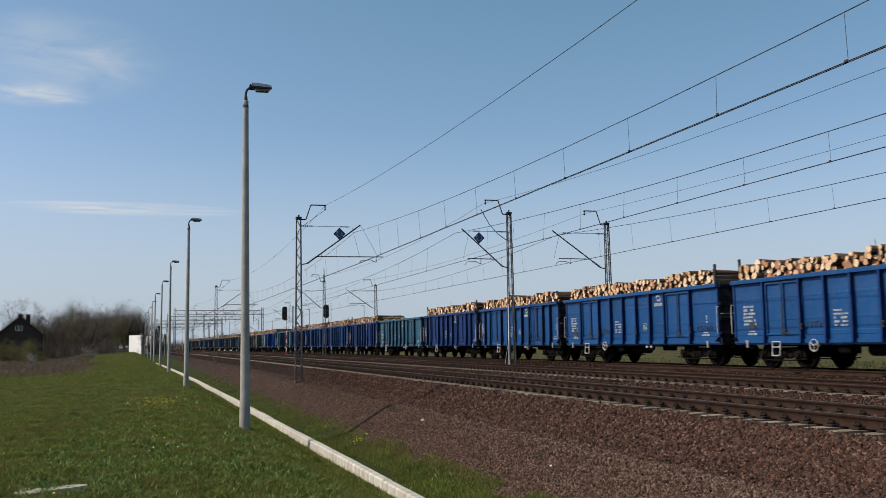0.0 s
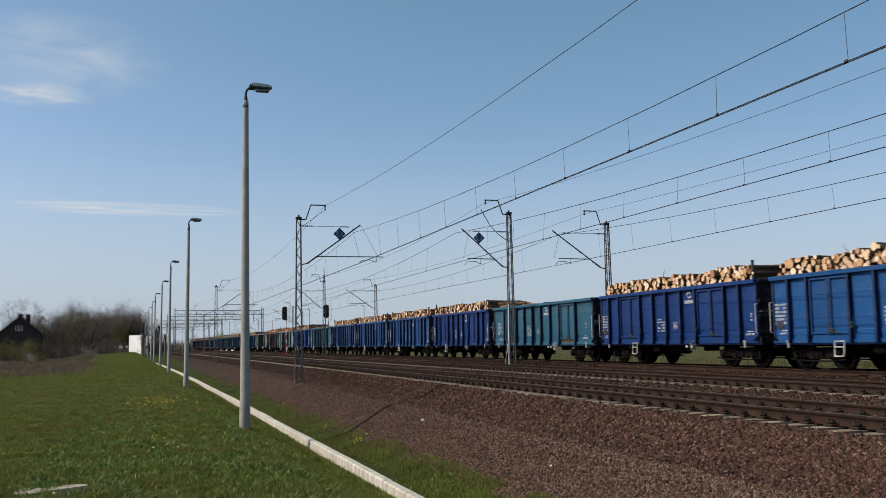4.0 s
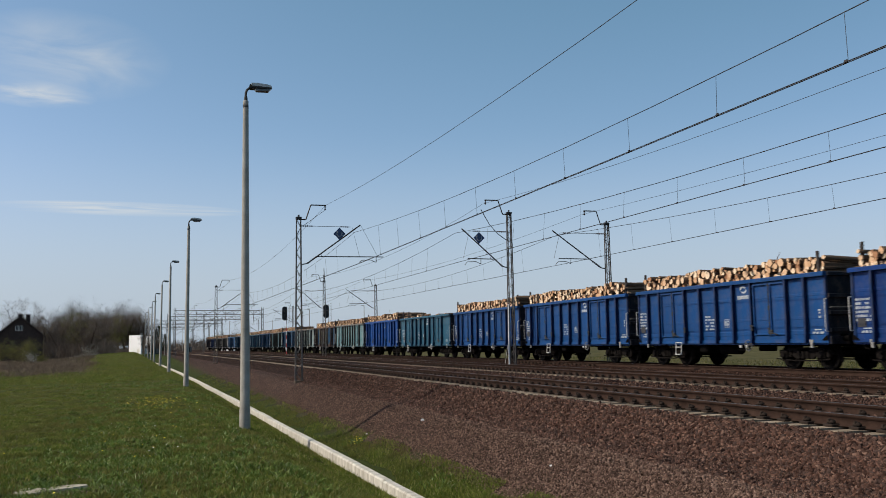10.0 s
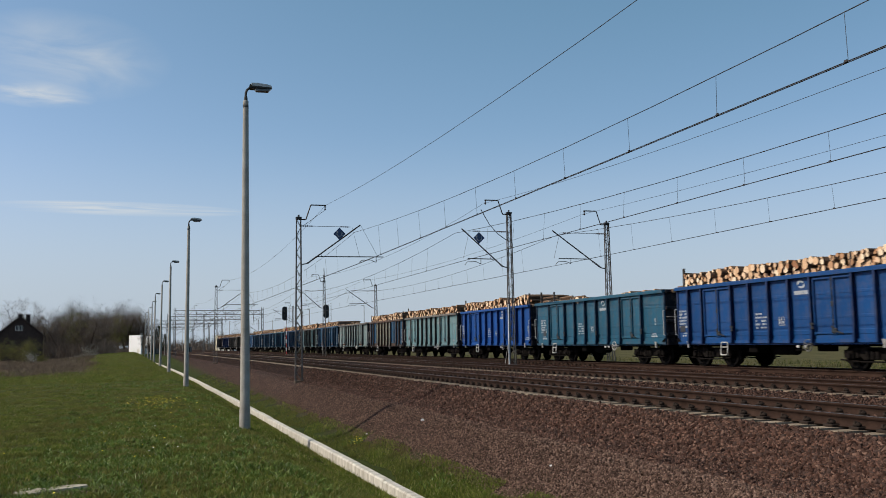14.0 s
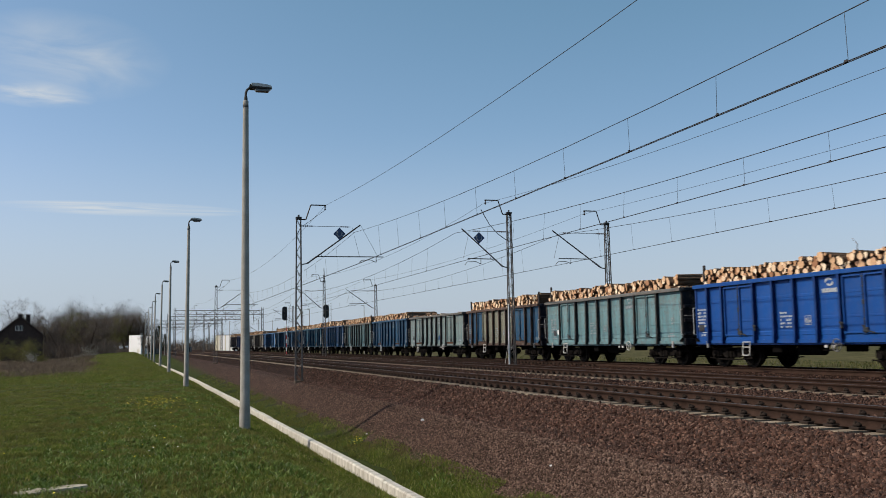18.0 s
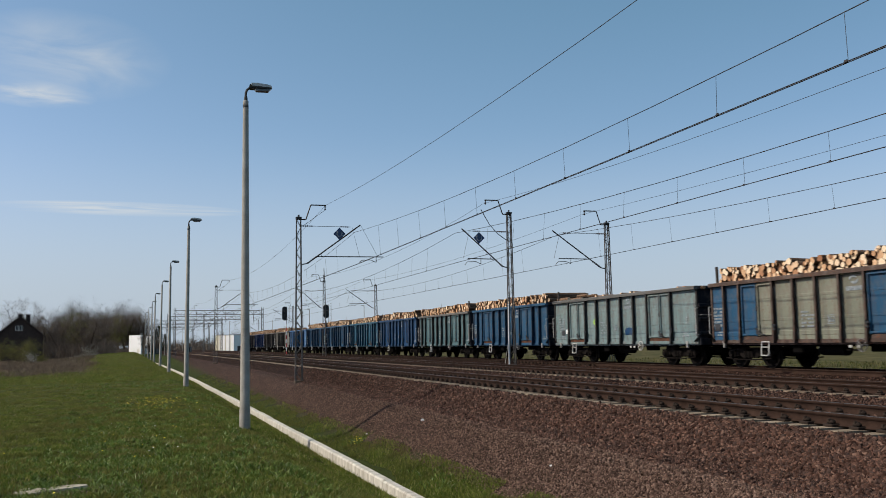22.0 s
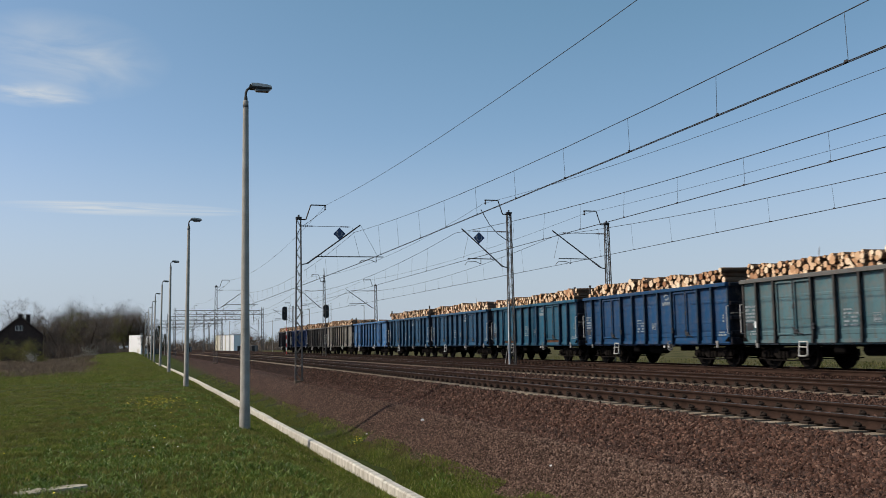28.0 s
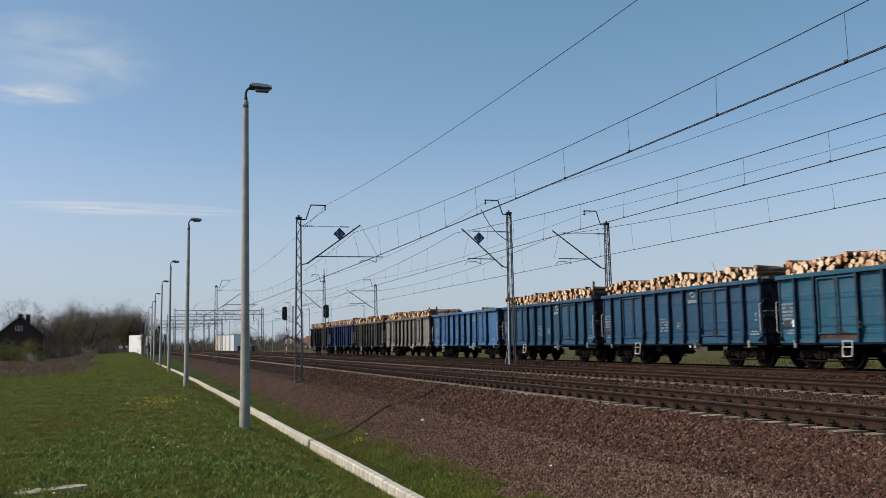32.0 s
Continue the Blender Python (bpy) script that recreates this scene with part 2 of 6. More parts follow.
def stone_bed(name, scale, stops, verge=None):
    """A bed of packed stones: cells of differing tone, shade painted into the gaps; verge: grass creeping in from the
    kerb.
    """
    m = bpy.data.materials.new(name)
    t, p = nodes_of(m)
    co = t.nodes.new("ShaderNodeTexCoord")
    vo = t.nodes.new("ShaderNodeTexVoronoi")
    vo.inputs["Scale"].default_value = scale
    t.links.new(co.outputs["Object"], vo.inputs["Vector"])
    sep = t.nodes.new("ShaderNodeSeparateColor")
    t.links.new(vo.outputs["Color"], sep.inputs[0])
    col = ramp(t, sep.outputs[0], stops)
    # colour darkens away from each cell's middle, as shade between stones
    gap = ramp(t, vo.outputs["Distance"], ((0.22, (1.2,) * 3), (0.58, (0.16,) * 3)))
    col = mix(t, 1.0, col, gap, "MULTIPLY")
    col = mix(t, 0.7, col, ramp(t, noise_tex(t, 0.8, 5, 0.65), ((0.3, (0.8, 0.78, 0.78)), (0.7, (1.18, 1.14, 1.12)))), "MULTIPLY")
    if verge:
        dot = t.nodes.new("ShaderNodeVectorMath")
        dot.operation = "DOT_PRODUCT"
        dot.inputs[1].default_value = (1.0, 0.0105, 0.0)
        t.links.new(co.outputs["Object"], dot.inputs[0])
        ad = t.nodes.new("ShaderNodeMath")
        ad.operation = "MULTIPLY_ADD"
        t.links.new(noise_tex(t, 1.4, 6, 0.75), ad.inputs[0])
        ad.inputs[1].default_value = 2.6
        t.links.new(dot.outputs["Value"], ad.inputs[2])
        mr = t.nodes.new("ShaderNodeMapRange")
        mr.inputs["From Min"].default_value, mr.inputs["From Max"].default_value = verge
        t.links.new(ad.outputs[0], mr.inputs["Value"])
        turf = ramp(t, noise_tex(t, 7.0, 6, 0.75), ((0.3, (0.02, 0.026, 0.008)), (0.55, (0.036, 0.046, 0.012)), (0.75, (0.064, 0.074, 0.02))))
        col = mix(t, mr.outputs["Result"], turf, col)
    t.links.new(col, p.inputs["Base Color"])
    p.inputs["Roughness"].default_value = 0.95
    p.inputs["Specular IOR Level"].default_value = 0.05
    inv = t.nodes.new("ShaderNodeMath")
    inv.operation = "SUBTRACT"
    inv.inputs[0].default_value = 1.0
    t.links.new(vo.outputs["Distance"], inv.inputs[1])
    bump(t, p, inv.outputs[0], 0.9, 0.035)
    return m


# ballast bed kept dark so the spaces between loose stones look shaded
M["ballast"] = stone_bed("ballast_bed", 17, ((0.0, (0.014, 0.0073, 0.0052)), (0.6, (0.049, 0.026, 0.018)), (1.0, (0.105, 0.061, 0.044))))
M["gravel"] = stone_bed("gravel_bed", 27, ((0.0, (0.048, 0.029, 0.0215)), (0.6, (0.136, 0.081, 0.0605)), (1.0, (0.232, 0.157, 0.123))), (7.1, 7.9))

# cut faces of the logs: pale wood with rings, each log with its own warmth
m = bpy.data.materials.new("cut_wood")
t, p = nodes_of(m)
oi = t.nodes.new("ShaderNodeObjectInfo")
ge = t.nodes.new("ShaderNodeNewGeometry")
su, fr_ = t.nodes.new("ShaderNodeMath"), t.nodes.new("ShaderNodeMath")
fr_.operation = "FRACT"
t.links.new(oi.outputs["Random"], su.inputs[0])
t.links.new(ge.outputs["Random Per Island"], su.inputs[1])
t.links.new(su.outputs[0], fr_.inputs[0])
col = ramp(t, fr_.outputs[0], ((0.0, (0.3, 0.135, 0.065)), (0.22, (0.54, 0.315, 0.17)), (0.6, (0.69, 0.465, 0.29)), (1.0, (0.82, 0.67, 0.48))))
col = mix(t, 0.6, col, ramp(t, noise_tex(t, 2.2, 4, 0.6), ((0.3, (0.72, 0.66, 0.6)), (0.65, (1.1, 1.1, 1.1)))), "MULTIPLY")
t.links.new(col, p.inputs["Base Color"])
p.inputs["Roughness"].default_value = 0.85
M["cut"] = m

WAGON_PAINT = {
    "blue": paint("wagon_blue", (0.0046, 0.058, 0.185), (0.008, 0.077, 0.222), 0.1, 0.5, 0.1),
    "navy": paint("wagon_navy", (0.005, 0.022, 0.075), (0.01, 0.034, 0.105), 0.15, 0.5, 0.2),
    "deep": paint("wagon_deep_blue", (0.0035, 0.028, 0.125), (0.006, 0.042, 0.165), 0.08, 0.45, 0.1),
    "teal": paint("wagon_teal", (0.011, 0.08, 0.135), (0.024, 0.112, 0.175), 0.2, 0.55, 0.25),
    "bright": paint("wagon_bright_blue", (0.006, 0.056, 0.23), (0.01, 0.075, 0.27), 0.06, 0.45, 0.08),
    "pale_teal": paint("wagon_pale_teal", (0.095, 0.21, 0.235), (0.19, 0.285, 0.295), 0.3, 0.7, 0.4),
    "pale": paint("wagon_pale_grey", (0.138, 0.208, 0.212), (0.21, 0.265, 0.262), 0.36, 0.75, 0.4),
    "beige": paint("wagon_grey_beige", (0.145, 0.158, 0.122), (0.225, 0.225, 0.175), 0.36, 0.75, 0.5),
    "slate": paint("wagon_slate_blue", (0.011, 0.062, 0.125), (0.024, 0.092, 0.165), 0.2, 0.6, 0.3),
    "green_grey": paint("wagon_green_grey", (0.05, 0.12, 0.138), (0.105, 0.172, 0.186), 0.3, 0.7, 0.4),
    "stone": paint("wagon_stone_grey", (0.15, 0.148, 0.13), (0.24, 0.23, 0.205), 0.35, 0.8, 0.5),
    "mid_blue": paint("wagon_mid_blue", (0.004, 0.047, 0.158), (0.007, 0.062, 0.195), 0.12, 0.5, 0.12),
    "dull_blue": paint("wagon_dull_blue", (0.005, 0.046, 0.118), (0.011, 0.064, 0.15), 0.2, 0.55, 0.25),
    "rim_grey": paint("wagon_rim_grey", (0.085, 0.088, 0.085), (0.15, 0.147, 0.138), 0.25, 0.8, 0.4),
    # darker slate for posts, the shade of their sides mixed into the paint
    "slate_shaded": paint("wagon_shaded_slate", (0.006, 0.03, 0.062), (0.012, 0.045, 0.085), 0.2, 0.6, 0.3),
    "grey": paint("wagon_dark_grey", (0.026, 0.027, 0.027), (0.052, 0.052, 0.05), 0.2, 0.75, 0.5),
    # last wagon's navy; on end walls it stands for their shade
    "dark": paint("wagon_dark_navy_end_shade", (0.006, 0.009, 0.016), (0.013, 0.017, 0.026), 0.25, 0.65, 0.5),
    "brown": paint("wagon_rusty_brown", (0.05, 0.032, 0.026), (0.085, 0.06, 0.05), 0.5, 0.8, 0.5),
    "sky": paint("wagon_light_blue", (0.028, 0.118, 0.265), (0.055, 0.155, 0.3), 0.25, 0.6, 0.4),
}
M["wagon"] = WAGON_PAINT["blue"]
M["wagon_frame"] = WAGON_PAINT["blue"]


# ---- mesh tools ----
def box(bm, c, s, bevel=0.0, rot=None):
    m4 = Matrix.Translation(c) @ (rot or Matrix()) @ Matrix.Diagonal((*s, 1))
    r = bmesh.ops.create_cube(bm, size=1.0, matrix=m4)
    if bevel:
        ed = list({e for v in r["verts"] for e in v.link_edges})
        bmesh.ops.bevel(bm, geom=ed, offset=bevel, segments=1, affect="EDGES")
    return bm


def rod(bm, a, b, r0, r1=None, n=8, caps=True):
    """A round bar from a to b."""
    a, b = Vector(a), Vector(b)
    d = b - a
    q = d.to_track_quat("Z", "Y").to_matrix().to_4x4()
    bmesh.ops.create_cone(bm, cap_ends=caps, cap_tris=False, segments=n, radius1=r0, radius2=r0 if r1 is None else r1,
                          depth=d.length, matrix=Matrix.Translation((a + b) / 2) @ q)
    return bm


def tube(bm, pts, r, n=6):
    for a, b in zip(pts, pts[1:]):
        rod(bm, a, b, r, None, n)
    return bm


def prism(bm, poly, axis, lo, hi):
    """Extrude a closed outline. axis 0, 1 or 2 is the way of the extrusion; poly holds the other two coordinates in order."""
    def at(p, w):
        v = list(p)
        v.insert(axis, w)
        return bm.verts.new(v)
    a, b = [at(p, lo) for p in poly], [at(p, hi) for p in poly]
    n = len(poly)
    bm.faces.new(a)
    bm.faces.new(b[::-1])
    for i in range(n):
        bm.faces.new((a[i], b[i], b[(i + 1) % n], a[(i + 1) % n]))
    bmesh.ops.recalc_face_normals(bm, faces=bm.faces[:])
    return bm


def mesh_of(name, bm, *materials, smooth=False):
    me = bpy.data.meshes.new(name)
    bm.to_mesh(me)
    bm.free()
    for k in materials:
        me.materials.append(M[k] if isinstance(k, str) else k)
    if smooth:
        me.polygons.foreach_set("use_smooth", [True] * len(me.polygons))
    return me


def part(name, bm, material, parent, label="", at=None, smooth=False):
    """One mesh object under a thing or a part; bm may be a mesh that is shared."""
    me = bm if isinstance(bm, bpy.types.Mesh) else mesh_of(name, bm, material, smooth=smooth)
    ob = new(name, me)
    ob.parent = parent
    if at is not None:
        ob.matrix_basis = at if isinstance(at, Matrix) else Matrix.Translation(at)
    return tagged(ob, label)


def thing(name, m, label, category, group="", kind=""):
    ob = new(name)
    ob.empty_display_size = 0.3
    ob.matrix_basis = m
    return tagged(ob, label, category, group, kind)


def solid(name, bm, material, label, category, group="", kind="", m=None, smooth=False):
    ob = new(name, bm if isinstance(bm, bpy.types.Mesh) else mesh_of(name, bm, material, smooth=smooth))
    if m is not None:
        ob.matrix_basis = m
    return tagged(ob, label, category, group, kind)


def quick_mesh(name, verts, faces, *materials):
    """A big mesh from arrays: verts (n, 3), faces (m, k) with one k."""
    me = bpy.data.meshes.new(name)
    verts, faces = np.asarray(verts, np.float32), np.asarray(faces, np.int32)
    nf, k = faces.shape
    me.vertices.add(len(verts))
    me.vertices.foreach_set("co", verts.ravel())
    me.loops.add(nf * k)
    me.loops.foreach_set("vertex_index", faces.ravel())
    me.polygons.add(nf)
    me.polygons.foreach_set("loop_start", np.arange(0, nf * k, k, dtype=np.int32))
    me.update(calc_edges=True)
    for x in materials:
        me.materials.append(M[x])
    return me


# ---- ground ----
PROFILE = ((-1500, -1.35), (-300, -1.35), (-80, -1.3), (-30, -1.32), (-10, -1.33), (-4, -1.32), (0, -1.3), (1.5, -1.27), (2.4, -1.31), (3.0, -1.45), (3.9, -1.82),
           (4.6, -2.06), (4.75, -2.06), (4.95, -1.88), (5.9, -1.62), (6.1, -1.5), (7.05, -0.86), (7.25, -0.79), (8.0, -0.70), (8.8, -0.245), (8.95, -0.222), (9.15, -0.214), (9.5, -0.205), (9.8, -0.165), (10.7, -0.165), (10.9, -0.185),
           (11.6, -0.19), (12.4, -0.22), (13.9, -0.24), (14.5, -0.235), (15.0, -0.212), (15.3, -0.205), (15.55, -0.165), (16.45, -0.165), (16.6, -0.18), (17.4, -0.19), (18.2, -0.24), (20.0, -0.24), (20.5, -0.19), (21.0, -0.172), (21.2, -0.18),
           (23.4, -0.19), (24.6, -0.35), (26.0, -0.75), (29.0, -0.6), (40.0, -0.5), (80.0, -0.6), (300, -0.8), (1500, -0.8))
PX, PZ = np.array([a for a, _ in PROFILE], float), np.array([b for _, b in PROFILE], float)


def lean(y):
    """The bank and its kerb run slightly off the tracks."""
    return -0.0105 * (min(y, 260) - 28)


def ground_z(x, y):
    """Height of the ground at x from the line's datum (not yet shifted by cx)."""
    xs = x - lean(y) if x < 5.6 else x - lean(y) * max(0.0, (7.1 - x) / 1.5)
    return float(np.interp(xs, PX, PZ))


def relief_of(x, y):
    """The bank's rise at its far end, small humps of the bank, the berm and the far field, for arrays of places."""
    xs = x + 0.0105 * (np.clip(y, 0, 260) - 28)
    up = np.interp(y, (78, 92, 121, 156, 185, 215, 260, 420), (0, 0.1, 0.25, 0.75, 1.35, 1.45, 1.2, 0.6))
    up = up * np.interp(xs, (-26, -12, -5, 1.5, 4.5), (0.0, 0.2, 0.85, 1.0, 0.0))
    rough = np.where(xs < 2.0, 1.0, 0.45)
    out = np.where(x < 4.6, up, 0.0)
    for i, (a, b) in enumerate(zip(x.tolist(), y.tolist())):
        if a < 4.4:
            out[i] += 0.05 * noise.noise((a * 0.5, b * 0.35, 1.7)) + rough[i] * (0.075 * noise.noise((a * 1.3, b * 0.9, 4)) + 0.035 * noise.noise((a * 3.1, b * 2.2, 8)))
        elif 6.0 < a < 9:
            out[i] += 0.03 * noise.noise((a * 0.9, b * 0.7, 9))
        elif a > 25:
            out[i] += 0.10 * noise.noise((a * 0.2, b * 0.2, 2))
    return out


def zs_of(x, y):
    """Heights of the finished ground at arrays of places."""
    x, y = np.asarray(x, float), np.asarray(y, float)
    off = -0.0105 * (np.minimum(np.maximum(y, 0), 260) - 28)
    xs = np.where(x < 5.6, x - off, x - off * np.clip((7.1 - x) / 1.5, 0, None))
    return np.interp(xs, PX, PZ) + relief_of(x, y)


def build_ground():
    xs = sorted(set([-1500, -900, -500, -300, -180, -120, -80, -55, -40] + [round(-30 + 1.0 * i, 2) for i in range(28)]
                    + [round(-5 + 0.16 * i, 2) for i in range(59)] + [round(4.5 + 0.25 * i, 2) for i in range(24)] + [10.75 + 0.6 * i for i in range(26)] + [27, 29, 32, 36, 40, 50, 65, 80, 120, 180, 300, 500, 900, 1500]))
    ys = [-400, -150, -60, -25, -10, -4] + [0.6 * i for i in range(20)] + [12 + 0.22 * i for i in range(150)] + [45 + 0.6 * i for i in range(25)] + [60 + 3 * i for i in range(50)] + [215 + 12 * i for i in range(20)] + [480, 560, 700, 900, 1300, 2000, 3200]
    vs, fs, mats = [], [], []
    for y in ys:
        for x in xs:
            vs.append((x + cx(y), y, 0.0))
    nx = len(xs)
    heights = zs_of(np.tile(xs, len(ys)), np.repeat(np.asarray(ys, float), nx))
    vs = [(a, b, float(z)) for (a, b, _), z in zip(vs, heights)]
    for j in range(len(ys) - 1):
        for i in range(nx - 1):
            a = j * nx + i
            fs.append((a, a + 1, a + nx + 1, a + nx))
            x, y = xs[i] + 0.1, ys[j]
            xk = x - lean(max(y, 0)) * (1 if x < 5.6 else max(0, (7.1 - x) / 1.5))
            edge = 4.9
            if x + cx(y) < -0.052 * y - 0.8 + 1.5 * noise.noise((x * 0.3, y * 0.06, 0)) and y > 98 + 12 * noise.noise((x * 0.15, y * 0.05, 0)) and y < 300:
                k = 1
            elif xk < edge:
                k = 0
            elif xk < 8.0:
                k = 2
            elif x < 24.3:
                k = 3
            else:
                k = 4
            mats.append(k)
    me = quick_mesh("ground", vs, fs, "grass_soil", "dry_field", "gravel", "ballast", "field_soil")
    me.polygons.foreach_set("material_index", mats)
    me.polygons.foreach_set("use_smooth", [True] * len(me.polygons))
    tagged(new("ground", me), "grassy bank, gravel berm, red-brown ballast bed and flat fields", "ground", kind="structure")


build_ground()


# ---- tracks ----
def line_steps(y0, y1):
    ys, y = [], y0
    while y < y1:
        ys.append(y)
        y += 2.0 if y < 60 else 6.0 if y < 200 else 15.0
    return ys + [y1]


RAIL = ((-0.075, -0.172), (0.075, -0.172), (0.075, -0.16), (0.012, -0.135), (0.01, -0.05), (0.036, -0.036), (0.036, -0.006),
        (0.028, 0.0), (-0.028, 0.0), (-0.036, -0.006), (-0.036, -0.036), (-0.01, -0.05), (-0.012, -0.135), (-0.075, -0.16))


def build_rail(x0, name):
    ys = line_steps(-40, 700)
    n = len(RAIL)
    vs = [(x0 + a + cx(y), y, b) for y in ys for a, b in RAIL]
    fs, mi = [], []
    for j in range(len(ys) - 1):
        for i in range(n):
            fs.append((j * n + i, j * n + (i + 1) % n, (j + 1) * n + (i + 1) % n, (j + 1) * n + i))
            mi.append(1 if i == 7 else 0)
    me = quick_mesh("rail", vs, fs, "rail", "railhead")
    me.polygons.foreach_set("material_index", mi)
    ob = new(name, me)
    tagged(ob, "rusty brown steel rail with a worn bright head", "rail", "rails of the three tracks", "structure")


for xt in TRACKS:
    for sd in (-0.752, 0.752):
        build_rail(xt + sd, "rail")


def sleeper_mesh(key):
    bm = bmesh.new()
    prism(bm, ((-0.15, -0.40), (0.15, -0.40), (0.13, -0.185), (-0.13, -0.185)), 0, -1.28, 1.28)
    return mesh_of("sleeper", bm, key)


def clip_mesh():
    bm = bmesh.new()
    box(bm, (0, 0, -0.165), (0.15, 0.19, 0.045), 0.008)
    box(bm, (0.0, 0, -0.118), (0.1, 0.13, 0.075), 0.03)
    rod(bm, (-0.03, 0, -0.12), (-0.03, 0, -0.068), 0.026, None, 6)
    return mesh_of("fastening", bm, "clip")


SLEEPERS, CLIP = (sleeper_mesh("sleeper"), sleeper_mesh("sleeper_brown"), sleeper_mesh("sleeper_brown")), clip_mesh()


def build_sleepers():
    grp = "concrete sleepers under the tracks"
    for k, xt in enumerate(TRACKS):
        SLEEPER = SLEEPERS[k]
        near = ((6.0, 50.0), (12.0, 46.0), (22.0, 40.0))[k]
        y = -20.0
        rest_v, rest_f, rest_m = [], [], []
        sv = [v.co.copy() for v in SLEEPER.vertices]
        sf = [tuple(f.vertices) for f in SLEEPER.polygons]
        cv = [v.co.copy() for v in CLIP.vertices]
        cf = [tuple(f.vertices) for f in CLIP.polygons]
        while y < 330:
            x = xt + cx(y)
            if near[0] < y < near[1]:
                ob = solid("sleeper", SLEEPER, None, "weathered concrete sleeper half buried in ballast", "sleeper", grp, "structure", Matrix.Translation((x, y, 0)))
                for off in (-0.752 - 0.115, -0.752 + 0.115, 0.752 - 0.115, 0.752 + 0.115)[: (4, 2, 0)[k]]:
                    c = new("fastening", CLIP)
                    c.parent = ob
                    c.location = (off, 0, 0)
            elif y < 220 or int(y) % 2:
                b = len(rest_v)
                rest_v += [(v.x + x, v.y + y, v.z) for v in sv]
                rest_f += [tuple(i + b for i in f) for f in sf]
                rest_m += [0] * len(sf)
                if 0 < y < 140:
                    for off in (-0.867, 0.637):
                        b = len(rest_v)
                        rest_v += [(v.x + x + off, v.y + y, v.z) for v in cv]
                        rest_f += [tuple(i + b for i in f) for f in cf]
                        rest_m += [1] * len(cf)
            y += SLEEPER_STEP
        me = bpy.data.meshes.new("sleeper_row")
        me.from_pydata(rest_v, [], rest_f)
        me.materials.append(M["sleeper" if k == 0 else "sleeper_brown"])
        me.materials.append(M["clip"])
        me.polygons.foreach_set("material_index", rest_m)
        tagged(new("sleeper_row", me), "row of concrete sleepers running into the distance", "sleepers", kind="stuff")


# ---- kerb along the foot of the bank ----
def build_kerb():
    kerb = thing("kerb", Matrix(), "whitish concrete edging stones along the foot of the grassy bank", "kerb", kind="structure")
    rng = random.Random(5)
    y = 28.1 - 3.0 * 12
    while y < 215:
        ln = 3.0
        if y > 130:
            ln = 9.0
        x0, x1 = 4.83 + lean(y), 4.83 + lean(y + ln)
        dz = rng.uniform(-0.012, 0.012)
        a = (x0 + cx(y), y + (0.035 if abs(y - 28.1) < 0.1 else 0.004), -1.79 + dz)
        b = (x1 + cx(y + ln), y + ln - 0.004, -1.79 + dz + rng.uniform(-0.008, 0.008))
        bm = bmesh.new()
        prof = ((-0.1, -0.42), (0.1, -0.42), (0.1, -0.015), (0.085, 0.0), (-0.065, 0.0), (-0.1, -0.035))
        va = [bm.verts.new((a[0] + px_, a[1], a[2] + pz_)) for px_, pz_ in prof]
        vb = [bm.verts.new((b[0] + px_, b[1], b[2] + pz_)) for px_, pz_ in prof]
        bm.faces.new(va)
        bm.faces.new(vb[::-1])
        for i in range(6):
            bm.faces.new((va[i], vb[i], vb[(i + 1) % 6], va[(i + 1) % 6]))
        bmesh.ops.recalc_face_normals(bm, faces=bm.faces[:])
        part("kerbstone", bm, "kerb", kerb)
        y += ln


build_kerb()


